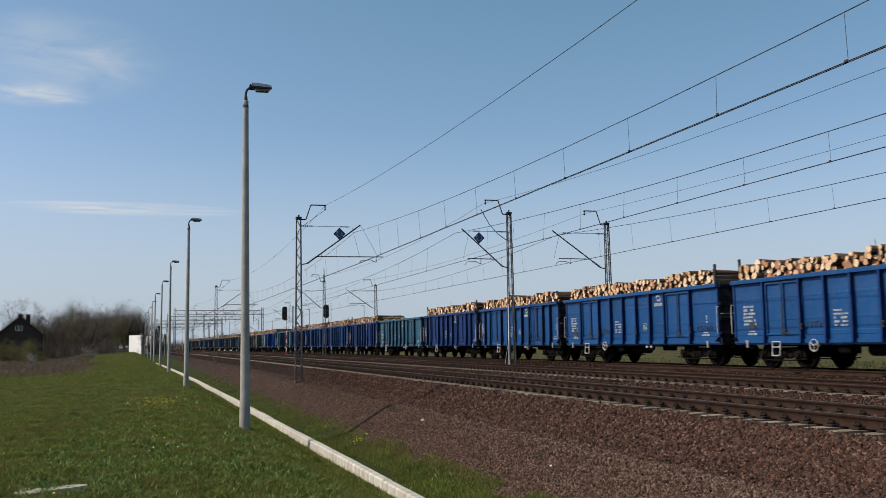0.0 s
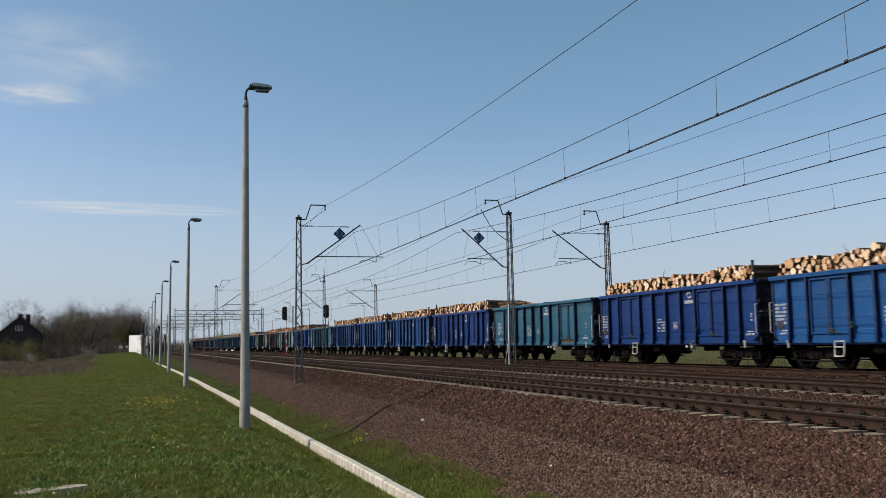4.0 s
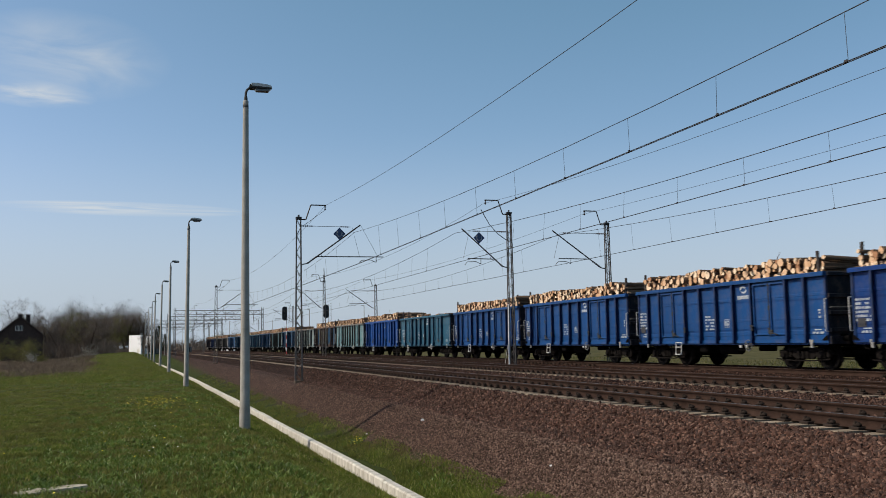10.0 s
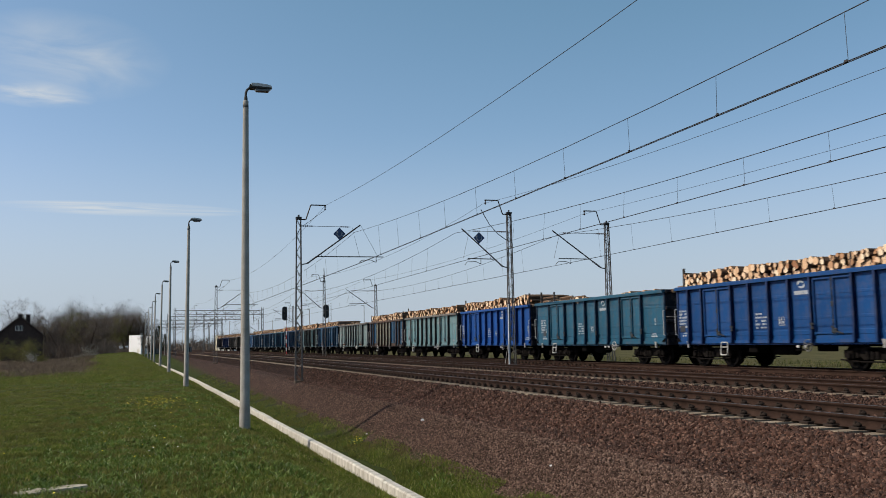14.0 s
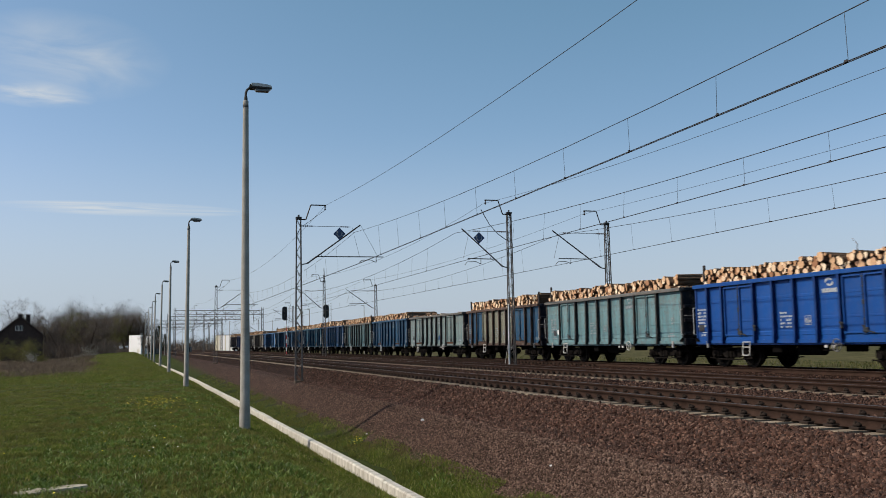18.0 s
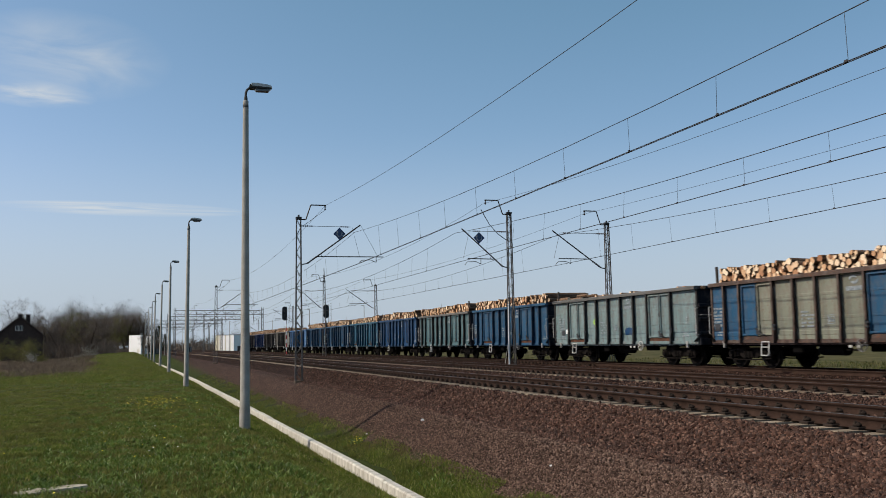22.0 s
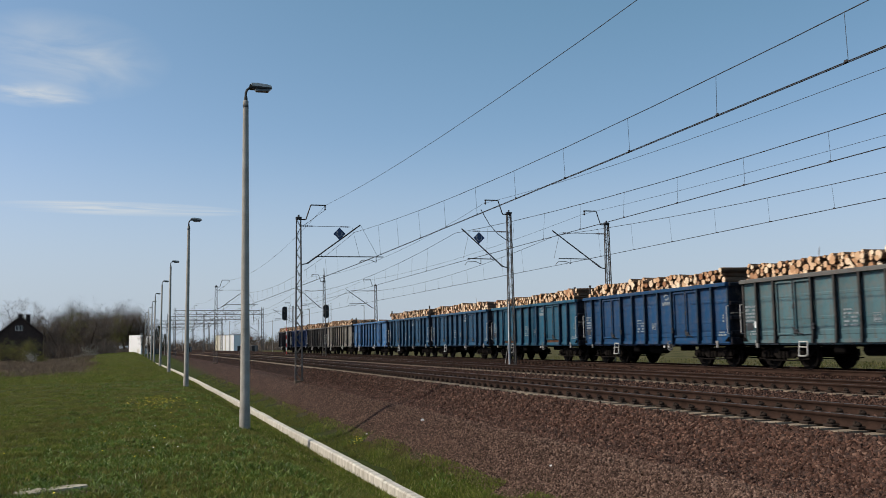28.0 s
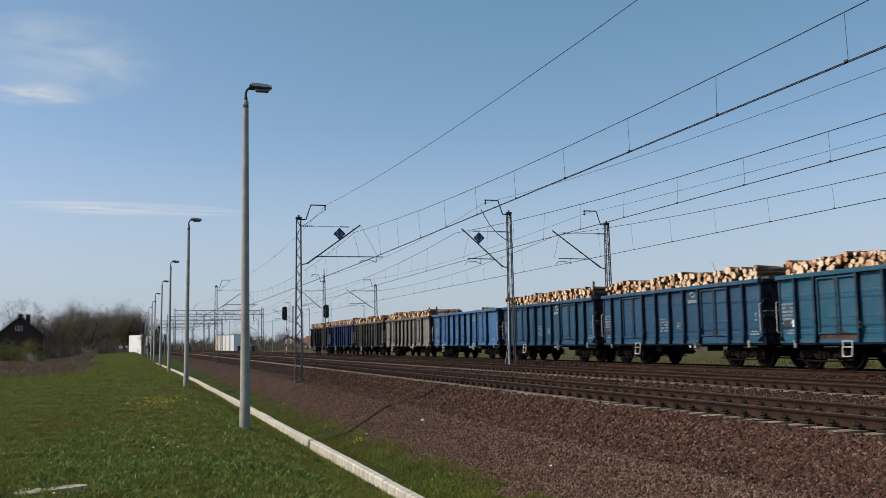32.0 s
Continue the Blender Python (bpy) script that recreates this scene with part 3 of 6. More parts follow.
# ---- street lamps ----
def build_lamp():
    lamp = thing("street_lamp", Matrix(), "tapered concrete lamp post with flat luminaire on a bent arm", "street lamp", "row of lamp posts on the bank")
    bm = bmesh.new()
    n = 14
    rings = [(-0.9, 0.146), (0.0, 0.145), (0.54, 0.142), (0.57, 0.13), (8.9, 0.075), (8.92, 0.066)]
    loops = [[bm.verts.new((r * math.cos(2 * math.pi * i / n), r * math.sin(2 * math.pi * i / n), z)) for i in range(n)] for z, r in rings]
    for a, b in zip(loops, loops[1:]):
        for i in range(n):
            bm.faces.new((a[i], a[(i + 1) % n], b[(i + 1) % n], b[i]))
    bm.faces.new(loops[-1])
    part("pole", bm, "concrete", lamp, "tapered spun-concrete pole", smooth=True)
    bm = bmesh.new()
    rod(bm, (0, 0, 8.72), (0, 0, 8.9), 0.08, 0.072, 12)
    rod(bm, (0, 0, 8.88), (0, 0, 9.04), 0.056, 0.045, 10)
    arc = [(0, 0, 9.0), (0.0, 0, 9.13), (0.03, 0, 9.22), (0.09, 0, 9.28), (0.2, 0, 9.3)]
    tube(bm, arc, 0.033, 8)
    part("bracket", bm, "dark_steel", lamp, "dark bent steel arm")
    # head shaded by its materials: pale lit cover, dark underside and lens
    bm = bmesh.new()
    prism(bm, ((0.08, 9.29), (0.12, 9.255), (0.45, 9.25), (0.68, 9.27), (0.71, 9.3), (0.68, 9.35), (0.3, 9.39), (0.1, 9.37)), 1, -0.12, 0.12)
    bmesh.ops.bevel(bm, geom=[e for e in bm.edges if abs(e.verts[0].co.y - e.verts[1].co.y) < 0.01], offset=0.025, segments=2, affect="EDGES")
    lum = part("luminaire", bm, "dark_steel", lamp, "metal lamp head, dark for its shaded underside")
    bm = bmesh.new()
    prism(bm, ((0.13, 9.33), (0.69, 9.305), (0.70, 9.33), (0.66, 9.375), (0.3, 9.415), (0.14, 9.4)), 1, -0.128, 0.128)
    part("cover", bm, "cover", lum, "weathered top cover, made pale as if sunlit")
    bm = bmesh.new()
    prism(bm, ((0.24, 9.26), (0.28, 9.2), (0.62, 9.205), (0.69, 9.275)), 1, -0.095, 0.095)
    part("lens", bm, "lens", lum, "lens below the lamp head, darkened for shade")
    return lamp


LAMPS = ((2.84, 28.34, -1.42), (2.31, 60.0, -1.36), (1.91, 92.0, -1.2), (1.45, 121.0, -1.1), (0.9, 156.0, -0.7), (0.52, 188.0, -0.45), (-0.06, 220.0, -0.35), (-0.9, 252.0, -0.3))
lamp0 = build_lamp()
for i, (x, y, z) in enumerate(LAMPS):
    lean_x, lean_y, turn = ((0.15, -0.15, 0), (-0.25, 0.35, 2), (0.2, 0.3, -3), (0.1, 0.6, 4), (-0.2, 0.3, 0), (0.1, 0.4, 3), (0.2, 0.1, -2), (0, 0.2, 1))[i]
    mt = pose(x, y, z, lean_x, lean_y, turn) @ Matrix.Scale(1.152, 4)
    if i == 0:
        lamp0.matrix_basis = mt
    else:
        copy_thing(lamp0, Matrix.Identity(4)).matrix_basis = mt


# ---- overhead line ----
def insulator(bm, a, b, r=0.055, n=5):
    a, b = Vector(a), Vector(b)
    rod(bm, a, b, 0.022, None, 6)
    for i in range(n):
        c = a.lerp(b, (i + 0.5) / n)
        d = (b - a).normalized() * 0.014
        rod(bm, c - d, c + d, r, r * 0.75, 8)


def build_mast(side, reach, height, base, sign, horn=True, ext=0.0, stay=False, spike=0.0, stay_drop=0.72):
    """A mast at its own origin (rail level) whose cantilever points to side (+1: +x). reach: distance to the track's middle."""
    mast = thing("catenary_mast", Matrix(), "lattice steel mast with a cantilever" + (" and a blue diamond sign" if sign else " over the track"), "catenary mast", "masts of the overhead line")
    hw0, hw1 = 0.17, 0.105
    for sx in (-1, 1):
        bm = bmesh.new()
        for sy in (-1, 1):
            a = Vector((sx * hw0, sy * hw0 * 0.75, base - 0.1))
            b = Vector((sx * hw1, sy * hw1 * 0.75, height))
            rod(bm, a, b, 0.034, 0.03, 4)
        part("mast_leg", bm, "mast_steel", mast)
    bm = bmesh.new()
    n = int((height - base) / 0.42)
    for i in range(n):
        f0, f1 = i / n, (i + 1) / n
        z0, z1 = base + (height - base) * f0, base + (height - base) * f1
        w0, w1 = hw0 + (hw1 - hw0) * f0, hw0 + (hw1 - hw0) * f1
        s = 1 if i % 2 else -1
        for sy in (-1, 1):
            rod(bm, (-s * w0, sy * w0 * 0.75, z0), (s * w1, sy * w1 * 0.75, z1), 0.013, None, 4)
        for sx in (-1, 1):
            rod(bm, (sx * w0, -s * w0 * 0.75, z0), (sx * w1, s * w1 * 0.75, z1), 0.013, None, 4)
    tagged(part("lacing", bm, "mast_steel", mast, "zigzag steel lacing bars"), kind="stuff")
    bm = bmesh.new()
    box(bm, (0, 0, base - 0.14), (0.46, 0.4, 0.3), 0.03)
    part("foundation", bm, "footing", mast, "concrete foundation block")
    bm = bmesh.new()
    box(bm, (0, 0, height + 0.04), (0.3, 0.22, 0.14), 0.02)
    rod(bm, (0, 0, height), (0, 0, height + 0.22), 0.05, None, 8)
    part("cap", bm, "dark_steel", mast)
    s = side
    # cantilever: stay, inclined tube, registration tube and arm
    zt, zb = height - stay_drop, height - stay_drop - 2.03
    tip = (s * (reach + 0.35), 0, zt + 0.12)
    top_end = (s * (reach - 0.15), 0, zt)
    bm = bmesh.new()
    rod(bm, (s * 0.75, 0, zt), top_end, 0.012, None, 6)
    part("stay_wire", bm, "dark_steel", mast)
    bm = bmesh.new()
    insulator(bm, (s * 0.2, 0, zt), (s * 0.75, 0, zt), 0.05)
    rod(bm, (s * 0.1, 0, zt), (s * 0.22, 0, zt), 0.025, None, 6)
    part("stay_insulator", bm, "insulator", mast, "brown ribbed insulator")
    bm = bmesh.new()
    insulator(bm, (s * (reach - 0.75), 0, zt), (s * (reach - 0.3), 0, zt), 0.04, 4)
    part("stay_insulator", bm, "insulator", mast, "brown ribbed insulator")
    foot = Vector((s * 0.15, 0, zb))
    foot2 = Vector((s * 0.45, 0, zb + 0.06))
    bm = bmesh.new()
    rod(bm, foot2, tip, 0.036, None, 8)
    rod(bm, foot, foot2, 0.03, None, 8)
    part("cantilever_tube", bm, "dark_steel", mast)
    bm = bmesh.new()
    k = foot2.lerp(Vector(tip), 0.18)
    insulator(bm, foot2, k, 0.065, 6)
    part("tube_insulator", bm, "insulator", mast, "brown ribbed insulator")
    zc = 5.72
    mid = foot2.lerp(Vector(tip), (zc - foot2.z) / (tip[2] - foot2.z))
    bm = bmesh.new()
    rod(bm, (mid.x, 0, zc), (s * (reach + ext), 0, zc + 0.02), 0.026, None, 8)
    rod(bm, (mid.x + s * 0.25, 0, zc), (mid.x + s * 0.22, 0, zc + 0.18), 0.012, None, 6)
    part("registration_tube", bm, "dark_steel", mast)
    bm = bmesh.new()
    r_ = s if ext else -s
    xe = s * (reach + (ext - 0.4 if ext else -0.75))
    tube(bm, [(xe, 0, zc), (xe, 0, zc - 0.27), (xe - r_ * 0.1, 0, zc - 0.24), (xe - r_ * 0.28, 0, zc - 0.15), (xe - r_ * 0.8, 0, zc - 0.17), (xe - r_ * 0.95, 0, zc - 0.34)], 0.016, 6)
    part("registration_arm", bm, "dark_steel", mast)
    bm = bmesh.new()
    tube(bm, [(s * (reach - 0.1), 0, zt - 0.02), (s * (reach + 0.3), 0, zc)], 0.008, 5)
    part("suspension_wire", bm, "wire", mast)
    if ext:
        bm = bmesh.new()
        rod(bm, tip, (s * (reach + ext - 0.3), 0, zc + 0.02), 0.008, None, 5)
        part("suspension_wire", bm, "wire", mast)
        bm = bmesh.new()
        rod(bm, (s * 1.4, 0, height + 0.52), (s * 0.12, 0, height - 0.45), 0.012, None, 5)
        part("jumper_cable", bm, "wire", mast)
    if horn:
        bm = bmesh.new()
        o = s
        tube(bm, [(0, 0, height - 0.02), (o * 0.38, 0, height - 0.02), (o * 0.64, 0, height + 0.76), (o * 1.44, 0, height + 0.76)], 0.032, 6)
        part("horn_bracket", bm, "dark_steel", mast, "bent bracket for the feeder wire")
        bm = bmesh.new()
        insulator(bm, (o * 1.4, 0, height + 0.76), (o * 1.4, 0, height + 0.5), 0.06, 3)
        part("feeder_insulator", bm, "insulator", mast)
    if sign:
        c = foot2.lerp(Vector(tip), 0.66)
        d = 0.33
        cz = c.z + d * 0.62
        cxx = c.x + s * -0.18
        bm = bmesh.new()
        prism(bm, ((cxx - d, cz), (cxx, cz - d), (cxx + d, cz), (cxx, cz + d)), 1, -0.075, -0.055)
        plate = part("sign_plate", bm, "sign_blue", mast, "dark blue diamond plate")
        bm = bmesh.new()
        for a, b in (((-0.13, 0.12), (-0.13, -0.08)), ((-0.13, -0.08), (-0.05, -0.14)), ((-0.05, -0.14), (0.05, -0.14)), ((0.05, -0.14), (0.13, -0.08)), ((0.13, -0.08), (0.13, 0.12))):
            rod(bm, (cxx + a[0], -0.082, cz + a[1]), (cxx + b[0], -0.082, cz + b[1]), 0.022, None, 4)
        part("sign_symbol", bm, "marking", plate, "white bracket-shaped symbol")
        bm = bmesh.new()
        rod(bm, (cxx, -0.05, cz - d), (c.x, 0, c.z), 0.015, None, 5)
        part("sign_holder", bm, "dark_steel", mast)
    if stay:
        # thin white upright along the mast's left side
        bm = bmesh.new()
        rod(bm, (-0.24, -0.1, base), (-0.2, -0.1, base + 3.4), 0.032, None, 8)
        part("cable_pipe", bm, "white", mast, "thin white tube up the mast")
        bm = bmesh.new()
        pts = [(-1.68, 0, height + 0.22), (-1.5, 0, height - 0.1), (-1.2, 0, height - 0.6), (-0.75, 0, height - 1.1), (-0.3, 0, height - 1.42), (-0.1, 0, height - 1.5)]
        tube(bm, pts, 0.022, 6)
        part("jumper_cable", bm, "wire", mast, "curved jumper cable")
        bm = bmesh.new()
        tube(bm, [(-0.5, -0.1, base), (-0.2, -0.1, base + 1.6)], 0.012, 6)
        part("earth_strap", bm, "step_light", mast)
    if spike:
        bm = bmesh.new()
        rod(bm, (0, 0, height), (0, 0, height + spike), 0.07, 0.04, 8)
        part("mast_extension", bm, "mast_steel", mast)
        for zz in (0.35, 0.6):
            bm = bmesh.new()
            rod(bm, (0, 0, height + zz - 0.06), (0, 0, height + zz + 0.06), 0.12, None, 8)
            part("collar", bm, "dark_steel", mast)
    return mast


MAST_ROWS = (
    # x, side, base, height, distances, sign on the first
    (7.37, 1, -0.7, 7.68, (46.5, 102.0), 2.95, 1.6, 0.36),
    (19.32, -1, -0.2, 8.3, (46.7, 101.5), 2.5, 0.0, 1.02),
    (25.12, -1, -0.35, 7.75, (46.0, 100.5, 157.0), 3.1, 0.0, 0.55),
)
for x0, side, base, height, ys, reach, ext, drop in MAST_ROWS:
    first = None
    for i, y in enumerate(ys):
        signed = i == 0 and x0 < 20
        mt = pose(x0 + cx(y), y, 0, 0, 0, heading(y))
        if i < 2:
            ob = build_mast(side, reach, height, base, signed, ext=ext, stay=(i == 0 and 18 < x0 < 20), spike=1.5 if i == 1 and 18 < x0 < 20 else 0.0, stay_drop=drop)
            ob.matrix_basis = mt
            first = ob
        else:
            copy_thing(first, mt)


def wire(name, pts, r, parent=None, label="", mat_key="wire"):
    """A wire swept through points."""
    vs, fs = [], []
    k = 5
    for i, q in enumerate(pts):
        a, b = Vector(pts[max(i - 1, 0)]), Vector(pts[min(i + 1, len(pts) - 1)])
        d = (b - a).normalized()
        u = d.cross(Vector((0, 0, 1))).normalized()
        w = u.cross(d)
        for j in range(k):
            an = 2 * math.pi * j / k
            vs.append(Vector(q) + (u * math.cos(an) + w * math.sin(an)) * r)
    for i in range(len(pts) - 1):
        for j in range(k):
            fs.append((i * k + j, i * k + (j + 1) % k, (i + 1) * k + (j + 1) % k, (i + 1) * k + j))
    me = quick_mesh(name, [tuple(v) for v in vs], fs, mat_key)
    ob = new(name, me)
    if parent:
        ob.parent = parent
    return tagged(ob, label)


SPANS = (-13.3, 46.3, 101.3, 157.0, 212.0, 268.0)
WIRE_Z = (5.33, 5.4, 5.4)
WIRE_R = 0.0095


def build_catenary(k):
    xt = TRACKS[k]
    line = thing("overhead_line", Matrix(), "copper messenger and contact wires with droppers above a track", "overhead wire", "overhead lines above the tracks")
    rng = random.Random(30 + k)
    stag = 0.2 if k != 1 else -0.2
    mess, cont = [], []
    zc0 = WIRE_Z[k]
    for si, (a, b) in enumerate(zip(SPANS, SPANS[1:])):
        n = 14 if a < 60 else 8
        sa, sb = (stag if si % 2 else -stag), (-stag if si % 2 else stag)
        for i in range(n + (1 if si == len(SPANS) - 2 else 0)):
            f = i / n
            y = a + (b - a) * f
            x = xt + sa + (sb - sa) * f + cx(y)
            sag = 0.77 + 0.92 * (2 * f - 1) ** 2
            mess.append((xt + (sa + (sb - sa) * f) * 0.3 + cx(y), y, zc0 + sag))
            cont.append((x, y, zc0))
        y0 = (14.25, 17.8, 17.77)[k] - 3.36 * 20
        for i in range(80):
            y = y0 + 3.36 * i
            if y > 108 or y < 4 or not a + 2 < y < b - 2:
                continue
            f = (y - a) / (b - a)
            sag = 0.77 + 0.92 * (2 * f - 1) ** 2
            x = xt + sa + (sb - sa) * f + cx(y)
            xm = xt + (sa + (sb - sa) * f) * 0.3 + cx(y)
            wire("dropper", [(xm, y, zc0 + sag), (x, y + rng.uniform(-0.05, 0.05), zc0)], 0.0045, line)
            bm = bmesh.new()
            box(bm, (x, y, zc0 + 0.015), (0.03, 0.06, 0.05))
            part("dropper_clamp", bm, "wire", line)
    r = WIRE_R if k == 0 else WIRE_R * 1.3
    wire("messenger_wire", mess, r, line)
    wire("contact_wire", [(x - 0.02, y, z) for x, y, z in cont], r * (1 if k == 0 else 1.15), line)
    if k == 0:
        wire("contact_wire", [(x + 0.03, y, z) for x, y, z in cont], WIRE_R, line)
    return line


for k in range(3):
    build_catenary(k)


def build_feeder(x0, z0, label, ys, sagm):
    pts = []
    for a, b in zip(ys, ys[1:]):
        for i in range(12):
            f = i / 12
            y = a + (b - a) * f
            pts.append((x0 + cx(y), y, z0 - sagm * 4 * f * (1 - f)))
    pts.append((x0 + cx(ys[-1]), ys[-1], z0))
    ob = wire("feeder_wire", pts, 0.0085)
    tagged(ob, label, "overhead wire", "feeder wires on the mast tops")


build_feeder(8.8, 8.45, "thin feeder wire carried on the near masts", (-13, 46.5, 102.0, 157, 212), 0.875)
build_feeder(17.8, 8.85, "thin feeder wire carried on the masts between the tracks", (-13, 46.7, 101.5, 157, 212), 0.95)
build_feeder(23.6, 8.3, "thin feeder wire carried on the far masts", (-13, 46.0, 100.5, 157, 212), 0.5)


# ---- lattice gantries of the station ----
def build_gantry(xl, xr, h):
    g = thing("gantry", Matrix(), "grey lattice steel gantry spanning the station tracks", "gantry", "gantries over the far tracks")
    for x in (xl, xr):
        bm = bmesh.new()
        for sx in (-1, 1):
            for sy in (-1, 1):
                rod(bm, (x + sx * 0.22, sy * 0.2, -0.7), (x + sx * 0.16, sy * 0.15, h + 0.6), 0.045, None, 4)
        n = 12
        for i in range(n):
            z0, z1 = -0.7 + (h + 1.2) * i / n, -0.7 + (h + 1.2) * (i + 1) / n
            s = 1 if i % 2 else -1
            for sy in (-0.18, 0.18):
                rod(bm, (x - s * 0.2, sy, z0), (x + s * 0.2, sy, z1), 0.02, None, 4)
        part("gantry_leg", bm, "mast_steel", g)
    for zz in (h, h - 0.85):
        bm = bmesh.new()
        for sy in (-0.25, 0.25):
            rod(bm, (xl, sy, zz), (xr, sy, zz), 0.05, None, 4)
        part("chord", bm, "mast_steel", g)
    bm = bmesh.new()
    n = int((xr - xl) / 0.9)
    for i in range(n):
        xa, xb = xl + (xr - xl) * i / n, xl + (xr - xl) * (i + 1) / n
        s = i % 2
        for sy in (-0.25, 0.25):
            rod(bm, (xa, sy, h - 0.85 * s), (xb, sy, h - 0.85 * (1 - s)), 0.025, None, 4)
    tagged(part("lacing", bm, "mast_steel", g), kind="stuff")
    for x in (xl + 4.2, xl + 10, xl + 15.8):
        bm = bmesh.new()
        rod(bm, (x, 0, h), (x, 0, h - 2.6), 0.05, None, 5)
        tube(bm, [(x, 0, h - 0.4), (x + 2.2, 0, h - 0.9), (x, 0, h - 2.3)], 0.03, 5)
        tube(bm, [(x - 0.4, 0, h), (x - 0.4, 0, h + 0.9), (x + 0.3, 0, h + 1.1)], 0.03, 5)
        part("drop_post", bm, "mast_steel", g)
    return g


g0 = build_gantry(7.0, 24.6, 8.5)
g0.matrix_basis = pose(cx(190), 190, 0, 0, 0, heading(190))
for y, dx in ((226, 0.5), (262, -0.4), (305, 0.6), (352, 0.0)):
    copy_thing(g0, pose(cx(y) + dx, y, 0, 0, 0, heading(y)))

# slim far masts beside the station tracks
for x0, side, ys in ((13.2, 1, (196.0, 243.0, 290.0)), (31.0, -1, (180.0, 240.0))):
    ob = build_mast(side, 3.0, 7.6, -0.3, False)
    ob.matrix_basis = pose(x0 + cx(ys[0]), ys[0], 0, 0, 0, heading(ys[0]))
    for y in ys[1:]:
        copy_thing(ob, pose(x0 + cx(y), y, 0, 0, 0, heading(y)))


# ---- colour light signals ----
def build_signal(h, head_off, banded):
    sg = thing("railway_signal", Matrix(), "black oval signal head on a slim banded post" if banded else "black oval signal head on a slim grey post", "railway signal", "signals between the tracks")
    z = -0.25
    i = 0
    while z < h - 2.4:
        bm = bmesh.new()
        rod(bm, (0, 0, z), (0, 0, min(z + 0.55, h - 2.4)), 0.065, None, 10)
        part("post_band", bm, ("white" if i % 2 else "red") if banded else "galv", sg)
        z += 0.55
        i += 1
    bm = bmesh.new()
    box(bm, (0, 0, -0.25), (0.5, 0.5, 0.25), 0.03)
    part("foundation", bm, "concrete", sg)
    bm = bmesh.new()
    rod(bm, (0.05, 0, h - 2.45), (0.05, 0, h), 0.045, None, 8)
    part("upper_post", bm, "galv", sg)
    bm = bmesh.new()
    w, zz0, zz1 = 0.36, h - 1.95, h
    out = [(head_off + w * math.cos(a), zz1 - w + w * math.sin(a)) for a in [math.pi * k / 8 for k in range(9)]]
    out += [(head_off + w * math.cos(a), zz0 + w + w * math.sin(a)) for a in [math.pi + math.pi * k / 8 for k in range(9)]]
    prism(bm, out, 1, -0.05, 0.0)
    head = part("target_plate", bm, "black", sg, "black oval backing plate")
    bm = bmesh.new()
    box(bm, (head_off, 0.12, (zz0 + zz1) / 2), (0.3, 0.26, 1.6), 0.04)
    part("lamp_box", bm, "black", head)
    for k in range(4):
        bm = bmesh.new()
        zc = zz1 - 0.42 - k * 0.37
        rod(bm, (head_off, -0.05, zc), (head_off, -0.25, zc - 0.02), 0.12, 0.125, 12, caps=False)
        rod(bm, (head_off, -0.03, zc), (head_off, -0.06, zc), 0.1, None, 12)
        part("lamp_hood", bm, "black", head)
    bm = bmesh.new()
    tube(bm, [(0.28, 0.15, h - 2.3), (0.42, 0.15, h - 2.3), (0.42, 0.15, h + 0.15), (0.28, 0.15, h + 0.15)], 0.02, 5)
    for k in range(7):
        rod(bm, (0.24, 0.15, h - 2.2 + 0.32 * k), (0.42, 0.15, h - 2.2 + 0.32 * k), 0.014, None, 4)
    part("ladder", bm, "galv", sg)
    return sg


s1 = build_signal(6.5, -0.25, True)
s1.matrix_basis = pose(18.9 + cx(126), 126, 0, 0, 0, heading(126))
s2 = build_signal(6.75, -0.35, False)
s2.matrix_basis = pose(24.75 + cx(125.6), 125.6, 0, 0, 0, heading(125.6))


# ---- the freight train ----
WHEEL_R = 0.48
BODY = {"A": 13.11, "B": 11.61}
PITCH_OF = {"A": 14.0455, "B": 12.5468}
LAYOUT = {"A": (("p", 1.805),) + (("d", 1.85),) + (("p", 1.16),) * 5 + (("d", 1.85),) + (("p", 1.805),),
          "B": (("p", 0.92),) * 2 + (("d", 1.85),) + (("p", 1.0575),) * 4 + (("d", 1.85),) + (("p", 0.92),) * 2}
PIVOT = {"A": 4.5, "B": 4.15}
SHARED = {}


def shared(key, make):
    if key not in SHARED:
        SHARED[key] = make()
    return SHARED[key]


def panel_mesh(w):
    """Pressed steel side panel with two shallow horizontal beads; the outer face looks to -x."""
    bm = bmesh.new()
    zs = [(1.02, 0), (1.16, 0), (1.17, -0.012), (1.3, -0.012), (1.32, 0), (1.66, 0), (1.68, -0.005), (1.75, -0.005), (1.77, 0), (2.42, 0), (2.44, -0.006), (2.51, -0.006), (2.53, 0), (3.05, 0)]
    out = [(x, z) for z, x in zs] + [(0.03, zs[-1][0]), (0.03, zs[0][0])]
    prism(bm, out, 1, -w / 2, w / 2)
    return mesh_of("panel", bm, "wagon")


